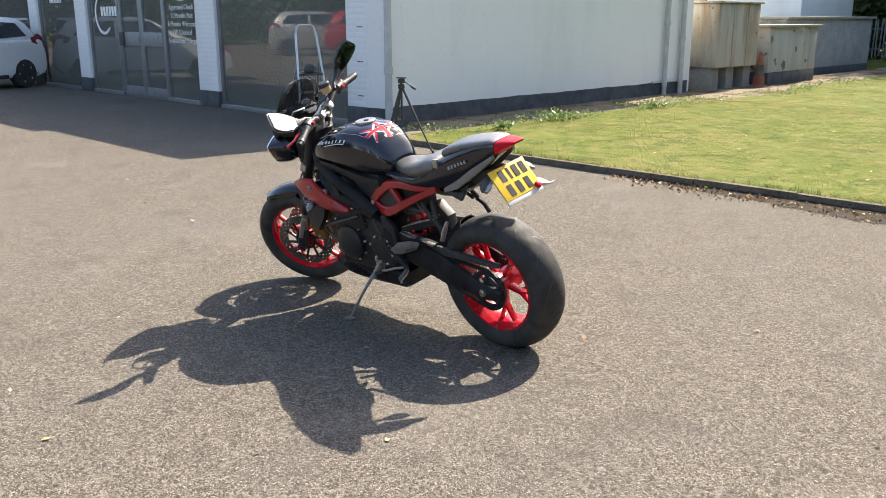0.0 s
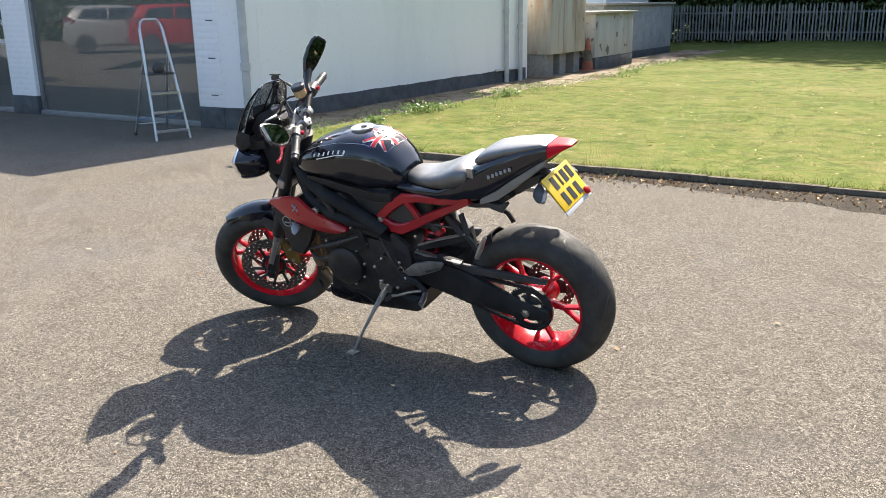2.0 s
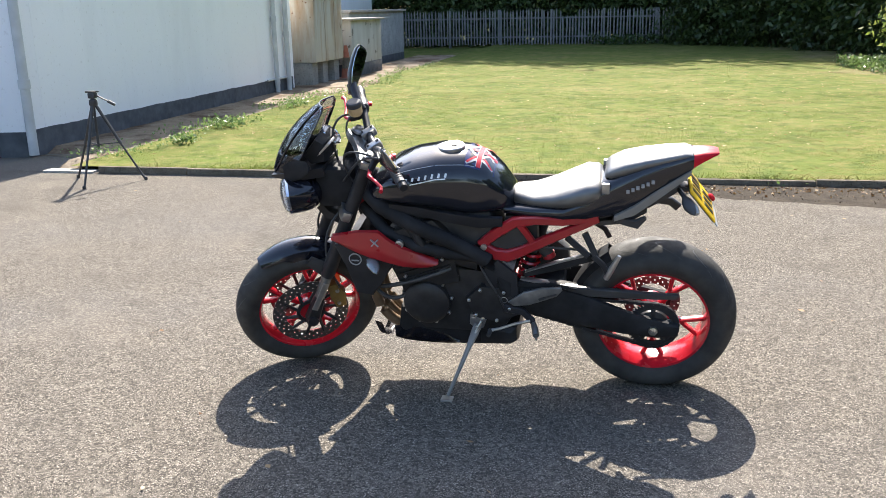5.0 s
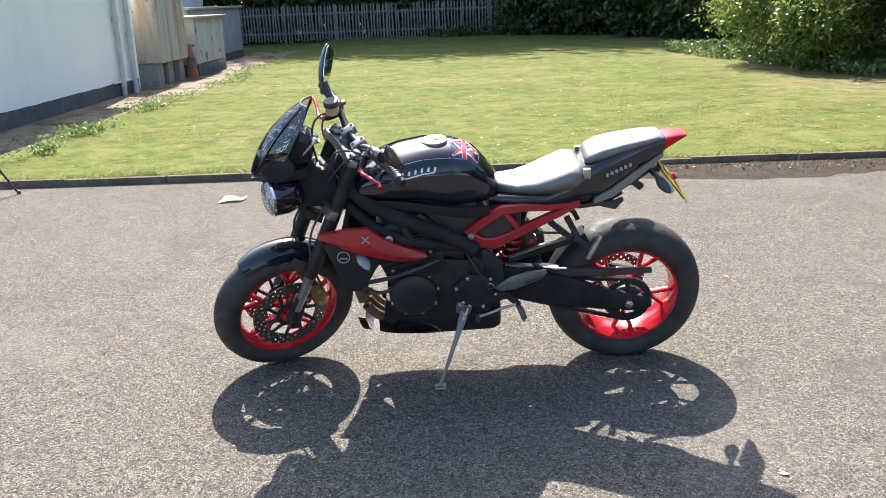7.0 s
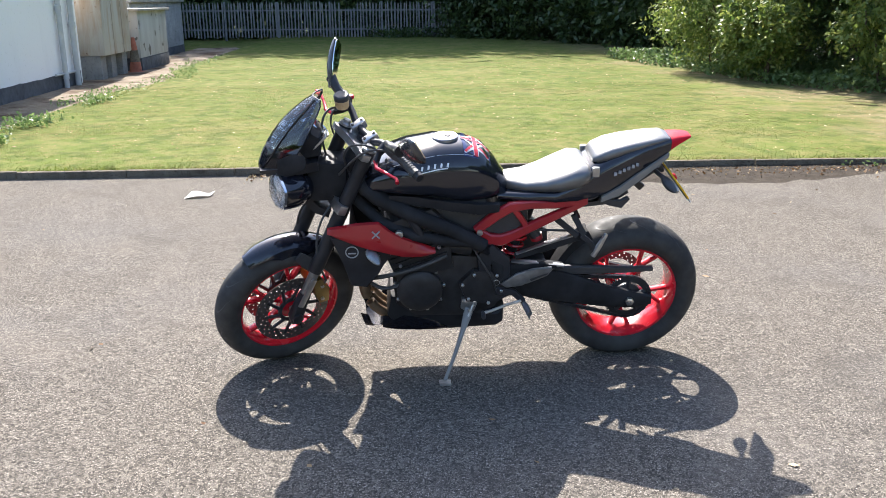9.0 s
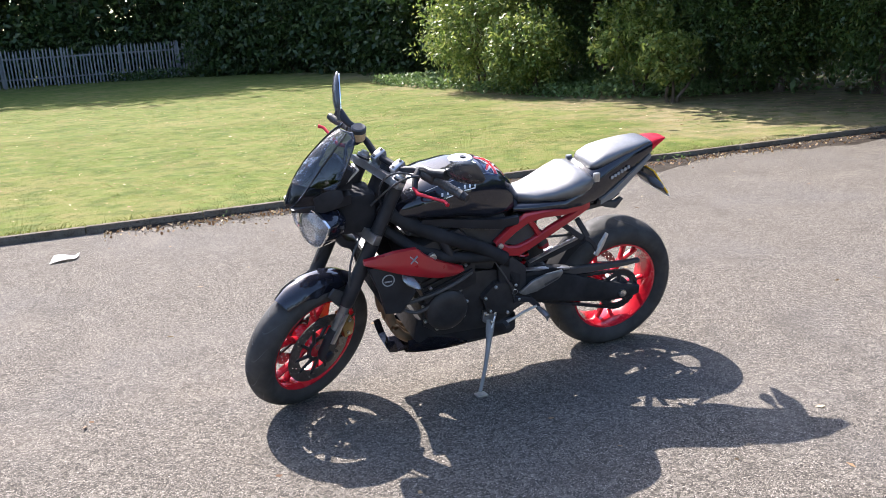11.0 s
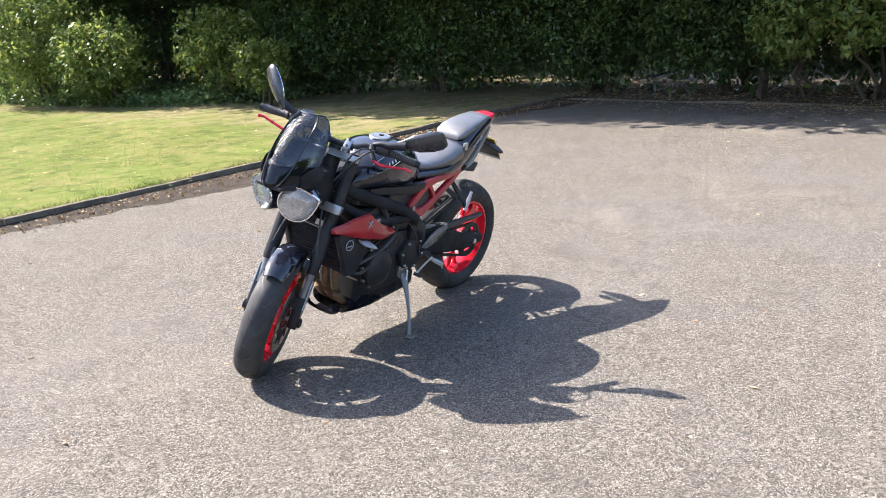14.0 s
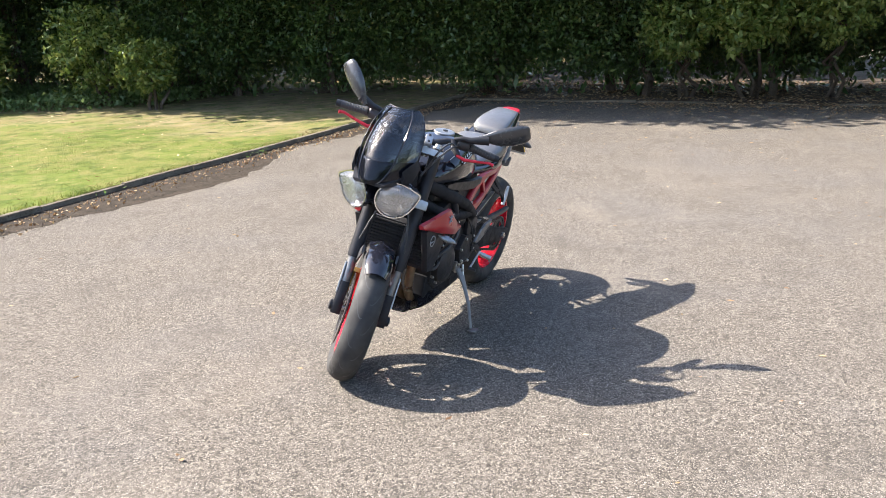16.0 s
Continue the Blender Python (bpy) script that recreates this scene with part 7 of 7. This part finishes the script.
for nm, z, t, fwd in (("top_yoke", 0.985, 0.014, 0.0), ("lower_yoke", 0.775, 0.020, 0.0)):
    x = fx(z)
    b = bmesh.new()
    slab(b, [(x - 0.055, -0.035), (x - 0.055, 0.035), (x - 0.025, 0.105), (x + 0.005, 0.135), (x + 0.034, 0.130), (x + 0.036, 0.09), (x + 0.022, 0.04), (x + 0.022, -0.04), (x + 0.036, -0.09), (x + 0.034, -0.130), (x + 0.005, -0.135), (x - 0.025, -0.105)], "z", z - t, z + t, 0.005)
    bmesh.ops.rotate(b, verts=b.verts, cent=(x, 0, z), matrix=Matrix.Rotation(radians(-24.1), 3, "Y"))
    bp(nm, b, "cast_alu", "cast aluminium fork yoke", steer=True)
bp("steering_stem", tube(bmesh.new(), [Vector((1.552, 0, 0)) + AXIS * h for h in (0.86, 1.10)], 0.028, 14), "satin_black")
bp("head_tube", tube(bmesh.new(), [Vector((1.552, 0, 0)) + AXIS * h for h in (0.89, 1.05)], 0.042, 16), "satin_black")
bp("stem_nut", lathe(bmesh.new(), [(0.018, 0), (0.018, 0.012), (0, 0.012)], (1.552 - 0.408 * 1.115, 0, 0.9128 * 1.115 - 0.012), tuple(AXIS), 6), "steel", steer=True)

# front mudguard
b = bmesh.new()
rings = []
for k in range(18):
    a = radians(59 + 72 * k / 17)
    e = math.sin(math.pi * k / 17)
    r = 0.316 + 0.004 * e
    w = 0.040 + 0.014 * min(1.0, 2.2 * e)
    drop = 0.020 + 0.052 * max(0, math.sin(math.pi * (k - 2) / 13)) ** 2
    rings.append([Vector((FX + rr * math.cos(a), y, FZ + rr * math.sin(a))) for rr, y in ((r, -w * 0.55), (r + 0.006, 0), (r, w * 0.55), (r - 0.014, w), (r - drop, w + 0.004), (r - drop, w), (r - 0.017, w - 0.004), (r - 0.004, w * 0.5), (r + 0.002, 0), (r - 0.004, -w * 0.5), (r - 0.017, -w + 0.004), (r - drop, -w), (r - drop, -w - 0.004), (r - 0.014, -w))])
loft(b, rings)
guard = bp("front_mudguard", b, "bike_black", "gloss black front mudguard", None, True, 50)
for s in (-1, 1):
    bp("mudguard_stay", strut(bmesh.new(), [(FX - 0.03, s * 0.074, FZ + 0.275), (FX - 0.075, s * 0.080, FZ + 0.23), (FX - 0.10, s * 0.084, FZ + 0.18)], [0.02, 0.03, 0.015], 0.005), "black_plastic", "", guard, True)

# twin headlamps: pointed ovals that slant up and out, on a bracket fixed to the frame
for s in (-1, 1):
    ax = Vector((math.cos(radians(21)), s * math.sin(radians(21)), -0.03)).normalized()
    out_ax = Vector((0, 0, 1)).cross(ax).normalized() * s
    tilt = radians(19)
    up_ax = ax.cross(out_ax).normalized()
    if up_ax.z < 0:
        up_ax = -up_ax
    e1 = out_ax * math.cos(tilt) + up_ax * math.sin(tilt)
    e2 = up_ax * math.cos(tilt) - out_ax * math.sin(tilt)
    c0 = Vector((1.405, s * 0.086, 0.826))

    def lring(d, k, k2=None, seg=32, soft=0.0):
        """A pointed oval at depth d along the lamp, k times its full size."""
        k2 = k if k2 is None else k2
        out = []
        for i in range(seg):
            a = 2 * math.pi * i / seg
            c, q = math.cos(a), math.sin(a)
            w = (0.108 if c > 0 else 0.082) * (1 - soft) + 0.092 * soft
            h = 0.075 * (1.0 - 0.64 * max(0.0, c) ** 2.1) * (1 - soft) + 0.078 * soft
            out.append(c0 + ax * d + e1 * (w * k * c) + e2 * (h * k2 * q))
        return out
    shell = bp("headlamp", loft(bmesh.new(), [lring(-0.102, 0.10, soft=1.0), lring(-0.100, 0.28, soft=1.0), lring(-0.093, 0.50, soft=1.0), lring(-0.078, 0.70, soft=0.9), lring(-0.055, 0.87, soft=0.75), lring(-0.026, 0.97, soft=0.45), lring(0.0, 1.0, soft=0.15), lring(0.018, 1.015), lring(0.024, 1.015), lring(0.024, 0.965), lring(-0.02, 0.90), lring(-0.07, 0.7)]), "bike_black", "gloss black headlamp shell with clear lens", None, False, 50)
    bp("reflector", loft(bmesh.new(), [lring(0.026, 0.96, None, 14), lring(0.008, 0.90, None, 14), lring(-0.018, 0.72, None, 14), lring(-0.042, 0.42, None, 14), lring(-0.050, 0.12, None, 14), lring(-0.054, 0.12, None, 14), lring(-0.046, 0.46, None, 14), lring(-0.02, 0.76, None, 14), lring(0.026, 0.962, None, 14)]), "lamp_silver", "bright faceted reflector bowl", shell, False, 4)
    for k in range(5):
        f = -0.5 + 0.25 * k
        q0, q1 = c0 + ax * -0.018 + e1 * (f * 0.12) - e2 * 0.036, c0 + ax * -0.018 + e1 * (f * 0.12) + e2 * 0.036
        bp("reflector_facet", tube(bmesh.new(), [q0 + ax * 0.012, q0.lerp(q1, 0.5) - ax * 0.010, q1 + ax * 0.012], 0.006, 6), "lamp_silver", "", shell)
    for k in range(3):
        q0 = c0 - ax * 0.012 + e1 * (-0.035 + 0.032 * k) + e2 * (0.012 * (k - 1))
        bp("bulb_shade", tube(bmesh.new(), [q0 - ax * 0.02, q0 + ax * 0.006], [0.010, 0.007], 10), "face", "", shell)
    bp("bulb_cap", loft(bmesh.new(), [lring(-0.04, 0.16, 0.2, 16), lring(-0.008, 0.20, 0.26, 16), lring(0.006, 0.15, 0.2, 16), lring(0.010, 0.03, 0.04, 16)]), "chrome", "", shell)
    lens = bp("lens", loft(bmesh.new(), [lring(0.0245, 0.985), lring(0.036, 0.93), lring(0.048, 0.76), lring(0.056, 0.48), lring(0.059, 0.15)]), "lens", "clear headlamp lens", shell, False, 80)
    lens.visible_shadow = False
    bp("bezel", loft(bmesh.new(), [lring(0.022, 1.026), lring(0.031, 1.02), lring(0.031, 0.965), lring(0.022, 0.965)], closed=True), "chrome", "bright chrome rim", shell)
bp("lamp_bracket", box(bmesh.new(), (1.175, -0.075, 0.765), (1.325, 0.075, 0.925), 0.02), "matt_black")
bp("horn_bracket", strut(bmesh.new(), [(1.33, 0.0, 0.76), (1.30, 0.0, 0.72), (1.25, 0.0, 0.70)], 0.02, 0.05), "satin_black")

# fly screen: lower cowl, smoked upper screen, two ribs
SCR = [(1.512, 0.888, 0.070, 0.045), (1.512, 0.905, 0.100, 0.085), (1.496, 0.946, 0.125, 0.120), (1.466, 1.003, 0.133, 0.130), (1.428, 1.055, 0.128, 0.120), (1.376, 1.107, 0.115, 0.095), (1.330, 1.143, 0.094, 0.070), (1.290, 1.166, 0.066, 0.030)]


def scr_pt(v, t, off=0.0):
    x, z, w, sag = (float(np.interp(v, range(len(SCR)), [r[i] for r in SCR])) for i in range(4))
    return Vector((x - sag * abs(t) ** 1.8 + off, w * t, z + off * 0.6))


def screen_bm(v0, v1, thick=0.003, n=14, m=20):
    bm = bmesh.new()
    vs = [[bm.verts.new(scr_pt(v, t)) for t in np.linspace(-1, 1, m + 1)] for v in np.linspace(v0, v1, n + 1)]
    for a, b2 in zip(vs, vs[1:]):
        for i in range(m):
            bm.faces.new((a[i], a[i + 1], b2[i + 1], b2[i]))
    bmesh.ops.solidify(bm, geom=list(bm.faces), thickness=-thick)
    return bm


cowl = bp("fly_screen", screen_bm(0, 2.6, 0.004), "bike_black", "gloss black fly screen with a smoked upper half", None, False, 60)
bp("smoked_screen", screen_bm(2.6, 7, 0.003), "smoke", "dark smoked acrylic screen", cowl, False, 60)
for t in (-0.50, 0.50):
    bp("rib", tube(bmesh.new(), [scr_pt(v, t * (1 + 0.05 * v), 0.002) for v in np.linspace(0.3, 6.8, 14)], 0.0032, 8), "bike_black", "", cowl)
bp("edge_trim", tube(bmesh.new(), [scr_pt(v, t) for v, t in [(v, 1.0) for v in np.linspace(0, 7, 10)] + [(7, t) for t in np.linspace(0.8, -0.8, 8)] + [(v, -1.0) for v in np.linspace(7, 0, 10)]], 0.003, 6), "bike_black", "", cowl)
bp("cowl_under", loft(bmesh.new(), [[Vector((x, y * 1.0, z)) for y, z in ((-w, zt), (-w * 0.9, zb), (w * 0.9, zb), (w, zt))] for x, w, zb, zt in ((1.50, 0.07, 0.884, 0.896), (1.43, 0.105, 0.886, 0.915), (1.36, 0.12, 0.892, 0.935), (1.28, 0.10, 0.90, 0.94))]), "satin_black", "", cowl)
for s in (-1, 1):
    bp("cowl_wing", loft(bmesh.new(), [[Vector((x, s * y, z0)), Vector((x - 0.004, s * (y + 0.010), (z0 + z1) / 2)), Vector((x, s * y, z1)), Vector((x - 0.008, s * (y - 0.006), (z0 + z1) / 2))] for x, y, z0, z1 in ((1.43, 0.112, 0.892, 0.950), (1.395, 0.128, 0.895, 0.975), (1.36, 0.134, 0.905, 0.985), (1.325, 0.130, 0.925, 0.975))]), "matt_black", "", cowl)

# instruments
clock_ax = Vector((-0.72, 0, 0.69)).normalized()
pod = bp("instrument_pod", slab(bmesh.new(), [(1.27, 0.955), (1.33, 0.945), (1.355, 0.985), (1.30, 1.050), (1.265, 1.03)], "y", -0.080, 0.090, 0.022), "matt_black", "black instrument pod")
bp("tachometer", lathe(bmesh.new(), [(0.044, 0), (0.047, 0.012), (0.043, 0.016), (0.040, 0.012), (0, 0.012)], (1.283, -0.035, 1.018), tuple(clock_ax), 32), "chrome", "round chrome-ringed rev counter", pod)
bp("dial", lathe(bmesh.new(), [(0.0395, 0.0), (0.0395, 0.0135), (0, 0.0135)], (1.283, -0.035, 1.018), tuple(clock_ax), 32), "face", "", pod)
dm = Matrix.Translation((1.273, 0.052, 1.008)) @ Matrix.Rotation(radians(-46), 4, "Y")
bp("display", box(bmesh.new(), (-0.006, -0.032, -0.030), (0.006, 0.032, 0.030), 0.004, dm), "face", "dark display panel", pod)
bp("display_rim", box(bmesh.new(), (-0.005, -0.038, -0.036), (0.003, 0.038, 0.036), 0.003, dm), "cast_alu", "silver display rim", pod)

# bars
BAR = [(1.072, 0.367, 1.036), (1.080, 0.30, 1.042), (1.092, 0.20, 1.055), (1.100, 0.13, 1.046), (1.104, 0.08, 1.021), (1.106, 0.0, 1.017)]
BAR = BAR + [(x, -y, z) for x, y, z in reversed(BAR[:-1])]
bar = bp("handlebar", tube(bmesh.new(), BAR, [0.011, 0.011, 0.012, 0.0135, 0.014, 0.014, 0.014, 0.0135, 0.012, 0.011, 0.011], 12), "satin_black", "black handlebar turned to the left", steer=True)
for s in (-1, 1):
    rs = bp("riser", loft(bmesh.new(), [ring_at((1.124 - 0.020 * f, s * 0.052, 0.957 + 0.065 * f), (0, 0, 1), 0.019, 14, 0.022) for f in (0, 0.3, 0.75)]), "cast_alu", "silver bar riser clamp", bar, True)
    rm = Matrix.Translation((1.105, s * 0.052, 1.018)) @ Matrix.Rotation(radians(24), 4, "Y")
    bp("riser_cap", box(bmesh.new(), (-0.030, -0.017, -0.016), (0.030, 0.017, 0.019), 0.009, rm), "cast_alu", "", rs, True)
    for q in (-0.02, 0.02):
        bp("riser_bolt", lathe(bmesh.new(), [(0.006, 0), (0.006, 0.003), (0.003, 0.003), (0.003, 0.0)], rm @ Vector((q, 0, 0.0185)), rm.to_3x3() @ Vector((0, 0, 1)), 8), "satin_black", "", rs, True)

    def B(y):
        xs = [p[1] for p in BAR][::-1]
        return Vector((float(np.interp(y, xs, [p[0] for p in BAR][::-1])), y, float(np.interp(y, xs, [p[2] for p in BAR][::-1]))))
    grip = bp("grip", tube(bmesh.new(), [B(s * v) for v in (0.235, 0.242, 0.25, 0.30, 0.345, 0.352)], [0.021, 0.021, 0.0172, 0.0165, 0.0172, 0.019], 16), "black_plastic", "black ribbed rubber grip", bar, True)
    for k in range(7):
        p = B(s * (0.258 + 0.012 * k))
        bp("grip_rib", lathe(bmesh.new(), [(0.0165, -0.002), (0.0181, -0.001), (0.0181, 0.001), (0.0165, 0.002)], p, (0, 1, 0), 16), "black_plastic", "", grip, True)
    bp("bar_end", tube(bmesh.new(), [B(s * 0.353), B(s * 0.353) + Vector((-0.001, s * 0.022, -0.001))], [0.0165, 0.0145], 14), "satin_black", "black bar end weight", bar, True)
    bp("switch_block", loft(bmesh.new(), [ring_at(B(s * v), (0, 1, 0), r, 12, r * 1.2) for v, r in ((0.172, 0.014), (0.178, 0.022), (0.226, 0.023), (0.232, 0.018))]), "black_plastic", "", bar, True)
    bp("switch", box(bmesh.new(), (B(s * 0.2).x - 0.034, s * 0.2 - 0.008, B(s * 0.2).z - 0.004), (B(s * 0.2).x - 0.018, s * 0.2 + 0.008, B(s * 0.2).z + 0.010), 0.002), "lever_red", "", bar, True)
    bp("lever_perch", strut(bmesh.new(), [B(s * 0.155) + Vector((0.0, 0, 0)), B(s * 0.165) + Vector((0.032, 0, -0.018)), B(s * 0.19) + Vector((0.060, 0, -0.040))], [0.016, 0.013, 0.010], 0.012), "satin_black", "", bar, True)
    lv = [B(s * 0.185) + Vector((0.058, 0, -0.040)), B(s * 0.22) + Vector((0.076, 0, -0.044)), B(s * 0.27) + Vector((0.068, 0, -0.032)), B(s * 0.33) + Vector((0.066, 0, -0.014)), B(s * 0.352) + Vector((0.076, 0, -0.014))]
    bp("lever", tube(bmesh.new(), lv, [0.008, 0.0075, 0.006, 0.006, 0.008], 10), "lever_red", "red hand lever", bar, True)
    # mirrors
    m0, m1, m2 = B(s * 0.160) + Vector((0, 0, 0.012)), Vector((1.112, s * 0.225, 1.085)), Vector((1.114, s * 0.285, 1.108))
    mir = bp("mirror", tube(bmesh.new(), [m0, m0.lerp(m1, 0.5) + Vector((0.004, 0, 0.008)), m1, m2 + Vector((0, 0.014 if s > 0 else 0.0, 0.004 if s > 0 else 0.0))], [0.011, 0.0115, 0.0145, 0.021], 12), "satin_black", "black stalk mirror", bar, True)
    p, q = Vector((1.115, s * 0.272, 1.102)), Vector((1.106, s * 0.420, 1.196))
    d = (q - p).normalized()
    wide = d.cross(Vector((1, 0, 0))).normalized()
    nrm = wide.cross(d).normalized()
    if nrm.x > 0:
        nrm = -nrm
    # tipped up further than usual so that the glass reflects bright sky
    tip, sg = radians(23 if s > 0 else 30), (1 if wide.z > 0 else -1)
    nrm, wide = nrm * math.cos(tip) + wide * sg * math.sin(tip), wide * math.cos(tip) - nrm * sg * math.sin(tip)

    if s > 0:  # this one is swung outwards
        yaw, mid, half = radians(12), (p + q) / 2, (q - p).length / 2
        nrm, d = nrm * math.cos(yaw) + d * math.sin(yaw), d * math.cos(yaw) - nrm * math.sin(yaw)
        mid, half = mid + Vector((0.0, 0.024, 0.012)), half * 1.10
        p, q = mid - d * half, mid + d * half
    else:  # and this one inwards
        yaw, long = radians(-26), (q - p).length
        nrm, d = nrm * math.cos(yaw) + d * math.sin(yaw), d * math.cos(yaw) - nrm * math.sin(yaw)
        q = p + d * long

    def mring(f, w, t, sh=0.0):
        c = p.lerp(q, f) + wide * sh
        w = w if s > 0 else w * 0.86
        return [c + wide * w * math.cos(a) + nrm * (t * 0.25 if math.sin(a) > 0 else t) * math.sin(a) for a in [2 * math.pi * k / 18 for k in range(18)]]
    bp("mirror_shell", loft(bmesh.new(), [mring(f, w, t, sh) for f, w, t, sh in ((-0.16, 0.013, 0.012, 0.0), (-0.02, 0.021, 0.016, 0.002), (0.10, 0.032, 0.020, 0.004), (0.3, 0.046, 0.026, 0.006), (0.6, 0.052, 0.025, 0.004), (0.85, 0.049, 0.019, 0.0), (0.97, 0.038, 0.011, -0.004), (1.0, 0.026, 0.005, -0.006))]), "mirror_back", "glossy black mirror shell", mir, True, 60)
    gl = bmesh.new()
    edge = [(0.08, 0.021, 0.004), (0.3, 0.037, 0.006), (0.6, 0.0435, 0.004), (0.85, 0.040, 0.0), (0.935, 0.032, -0.004)]
    edge = [(f, w * (1.0 if s > 0 else 0.86), sh) for f, w, sh in edge]
    out = [p.lerp(q, f) + wide * (sh + w) + nrm * 0.0072 for f, w, sh in edge] + [p.lerp(q, f) + wide * (sh - w) + nrm * 0.0072 for f, w, sh in reversed(edge)]
    va, vb = [gl.verts.new(v) for v in out], [gl.verts.new(v - nrm * 0.006) for v in out]
    gl.faces.new(va)
    gl.faces.new(vb[::-1])
    for i in range(len(va)):
        gl.faces.new((va[i], va[(i + 1) % len(va)], vb[(i + 1) % len(va)], vb[i]))
    bp("mirror_glass", gl, "mirror", "mirror glass", mir, True)
pot = bp("brake_fluid_pot", lathe(bmesh.new(), [(0.024, 0), (0.027, 0.006), (0.028, 0.038), (0.0, 0.038)], (1.132, -0.142, 1.058), (0.1, 0, 1), 20), "amber", "cream brake fluid pot with a black cap", steer=True)
bp("pot_cap", lathe(bmesh.new(), [(0.0295, 0.036), (0.030, 0.052), (0.025, 0.057), (0, 0.057)], (1.132, -0.142, 1.058), (0.1, 0, 1), 20), "black_plastic", "", pot, True)
bp("pot_bracket", strut(bmesh.new(), [(1.100, -0.150, 1.050), (1.122, -0.147, 1.052), (1.132, -0.142, 1.060)], 0.007, 0.010), "satin_black", "", pot, True)
T = STEER.to_3x3()


def sp(x, y, z):
    return STEER @ Vector((x, y, z))


for a, c1, c2, e, r in ((sp(1.15, -0.16, 1.05), sp(1.25, -0.12, 1.10), sp(1.27, -0.07, 0.95), sp(1.20, -0.06, 0.83), 0.0045), (sp(1.14, 0.16, 1.05), sp(1.26, 0.12, 1.11), sp(1.26, 0.05, 0.98), Vector((1.12, 0.07, 0.80)), 0.004), (sp(1.10, -0.19, 1.04), sp(1.22, -0.18, 1.04), sp(1.20, -0.1, 0.92), Vector((1.08, -0.08, 0.80)), 0.004)):
    bp("cable", tube(bmesh.new(), bezier(a, c1, c2, e, 14), r, 7), "black_plastic")
for a, c1, c2, e, r in ((sp(1.20, 0.03, 0.80), sp(1.34, 0.07, 0.74), sp(1.37, 0.09, 0.66), sp(1.345, 0.115, 0.50), 0.0045), (sp(1.20, -0.03, 0.80), sp(1.34, -0.07, 0.74), sp(1.37, -0.09, 0.66), sp(1.345, -0.115, 0.50), 0.0045), (sp(1.10, 0.19, 1.04), sp(1.18, 0.16, 1.08), sp(1.20, 0.1, 0.98), sp(1.24, 0.06, 0.90), 0.0045), (sp(1.345, 0.115, 0.52), sp(1.33, 0.125, 0.46), sp(1.32, 0.12, 0.45), sp(1.325, 0.10, 0.425), 0.0045), (Vector((0.62, 0.10, 0.66)), Vector((0.50, 0.14, 0.66)), Vector((0.40, 0.13, 0.65)), Vector((0.30, 0.08, 0.62)), 0.005), (Vector((0.70, 0.14, 0.60)), Vector((0.66, 0.18, 0.52)), Vector((0.62, 0.17, 0.48)), Vector((0.60, 0.16, 0.40)), 0.004)):
    bp("cable", tube(bmesh.new(), bezier(a, c1, c2, e, 14), r, 7), "black_plastic")

# ---- parked cars: one before the shop, two across the yard that its window mirrors ----
hatchback(M["car_white"], "white hatchback parked with its tail to the shop", pose(-17.6, 2.70, 0, 0, 0, -65))
bank = tagged(finish("bank", slab(bmesh.new(), [(-14, -0.05), (-14, 0.2), (-3.4, 0.2), (-2.0, 0.004), (-2.0, -0.05)], "x", -36, -18.3), M["asphalt"]), "raised asphalt parking strip across the yard", "parking strip", kind="structure")
hatchback(M["car_silver"], "silver hatchback parked across the yard", pose(-22.67, -6.56, 0.2, 0, 0, -52))
hatchback(M["car_red"], "red hatchback parked across the yard", pose(-20.38, -7.17, 0.2, 0, 0, -54))
# the second run is added out of view to block bright window reflections
HEDGE_LINE = [(-52 + 3.6 * k, -13.6 - 0.10 * k + 0.6 * math.sin(k * 1.7)) for k in range(13)] + [(-50 + 0.8 * math.sin(k), -9.5 + 3.4 * k) for k in range(6)]
for x, y in HEDGE_LINE:
    t = tagged(new("bush"), "tall dense dark hedge bush behind the parked cars", "bush", "hedge behind the parked cars")
    stem("stem", t, (x, y, -0.05), (x + 0.2, y, 2.4), 0.1, 0.03)
    foliage("leaves", t, (x, y, 2.6), (2.7, 1.5, 3.0), 330, 16, 0.34, M["leaf_hedge"], 0.1, 0.3, 0.2)
hatchback(M["car_silver"], "silver hatchback standing inside the showroom", pose(-8.1, 7.0, 0.05, 0, 0, 90))
hatchback(M["car_silver"], "pale grey hatchback deeper inside the showroom", pose(-16.1, 7.65, 0.05, 0, 0, 56))
tagged(finish("display_panel", box(bmesh.new(), (-0.48, -0.02, 0.0), (0.48, 0.02, 0.80), 0.006, pose(-10.72, 5.66, 0.05, 0, 0, 56)), M["white_vinyl"]), "low white display panel on the showroom floor", "display panel")
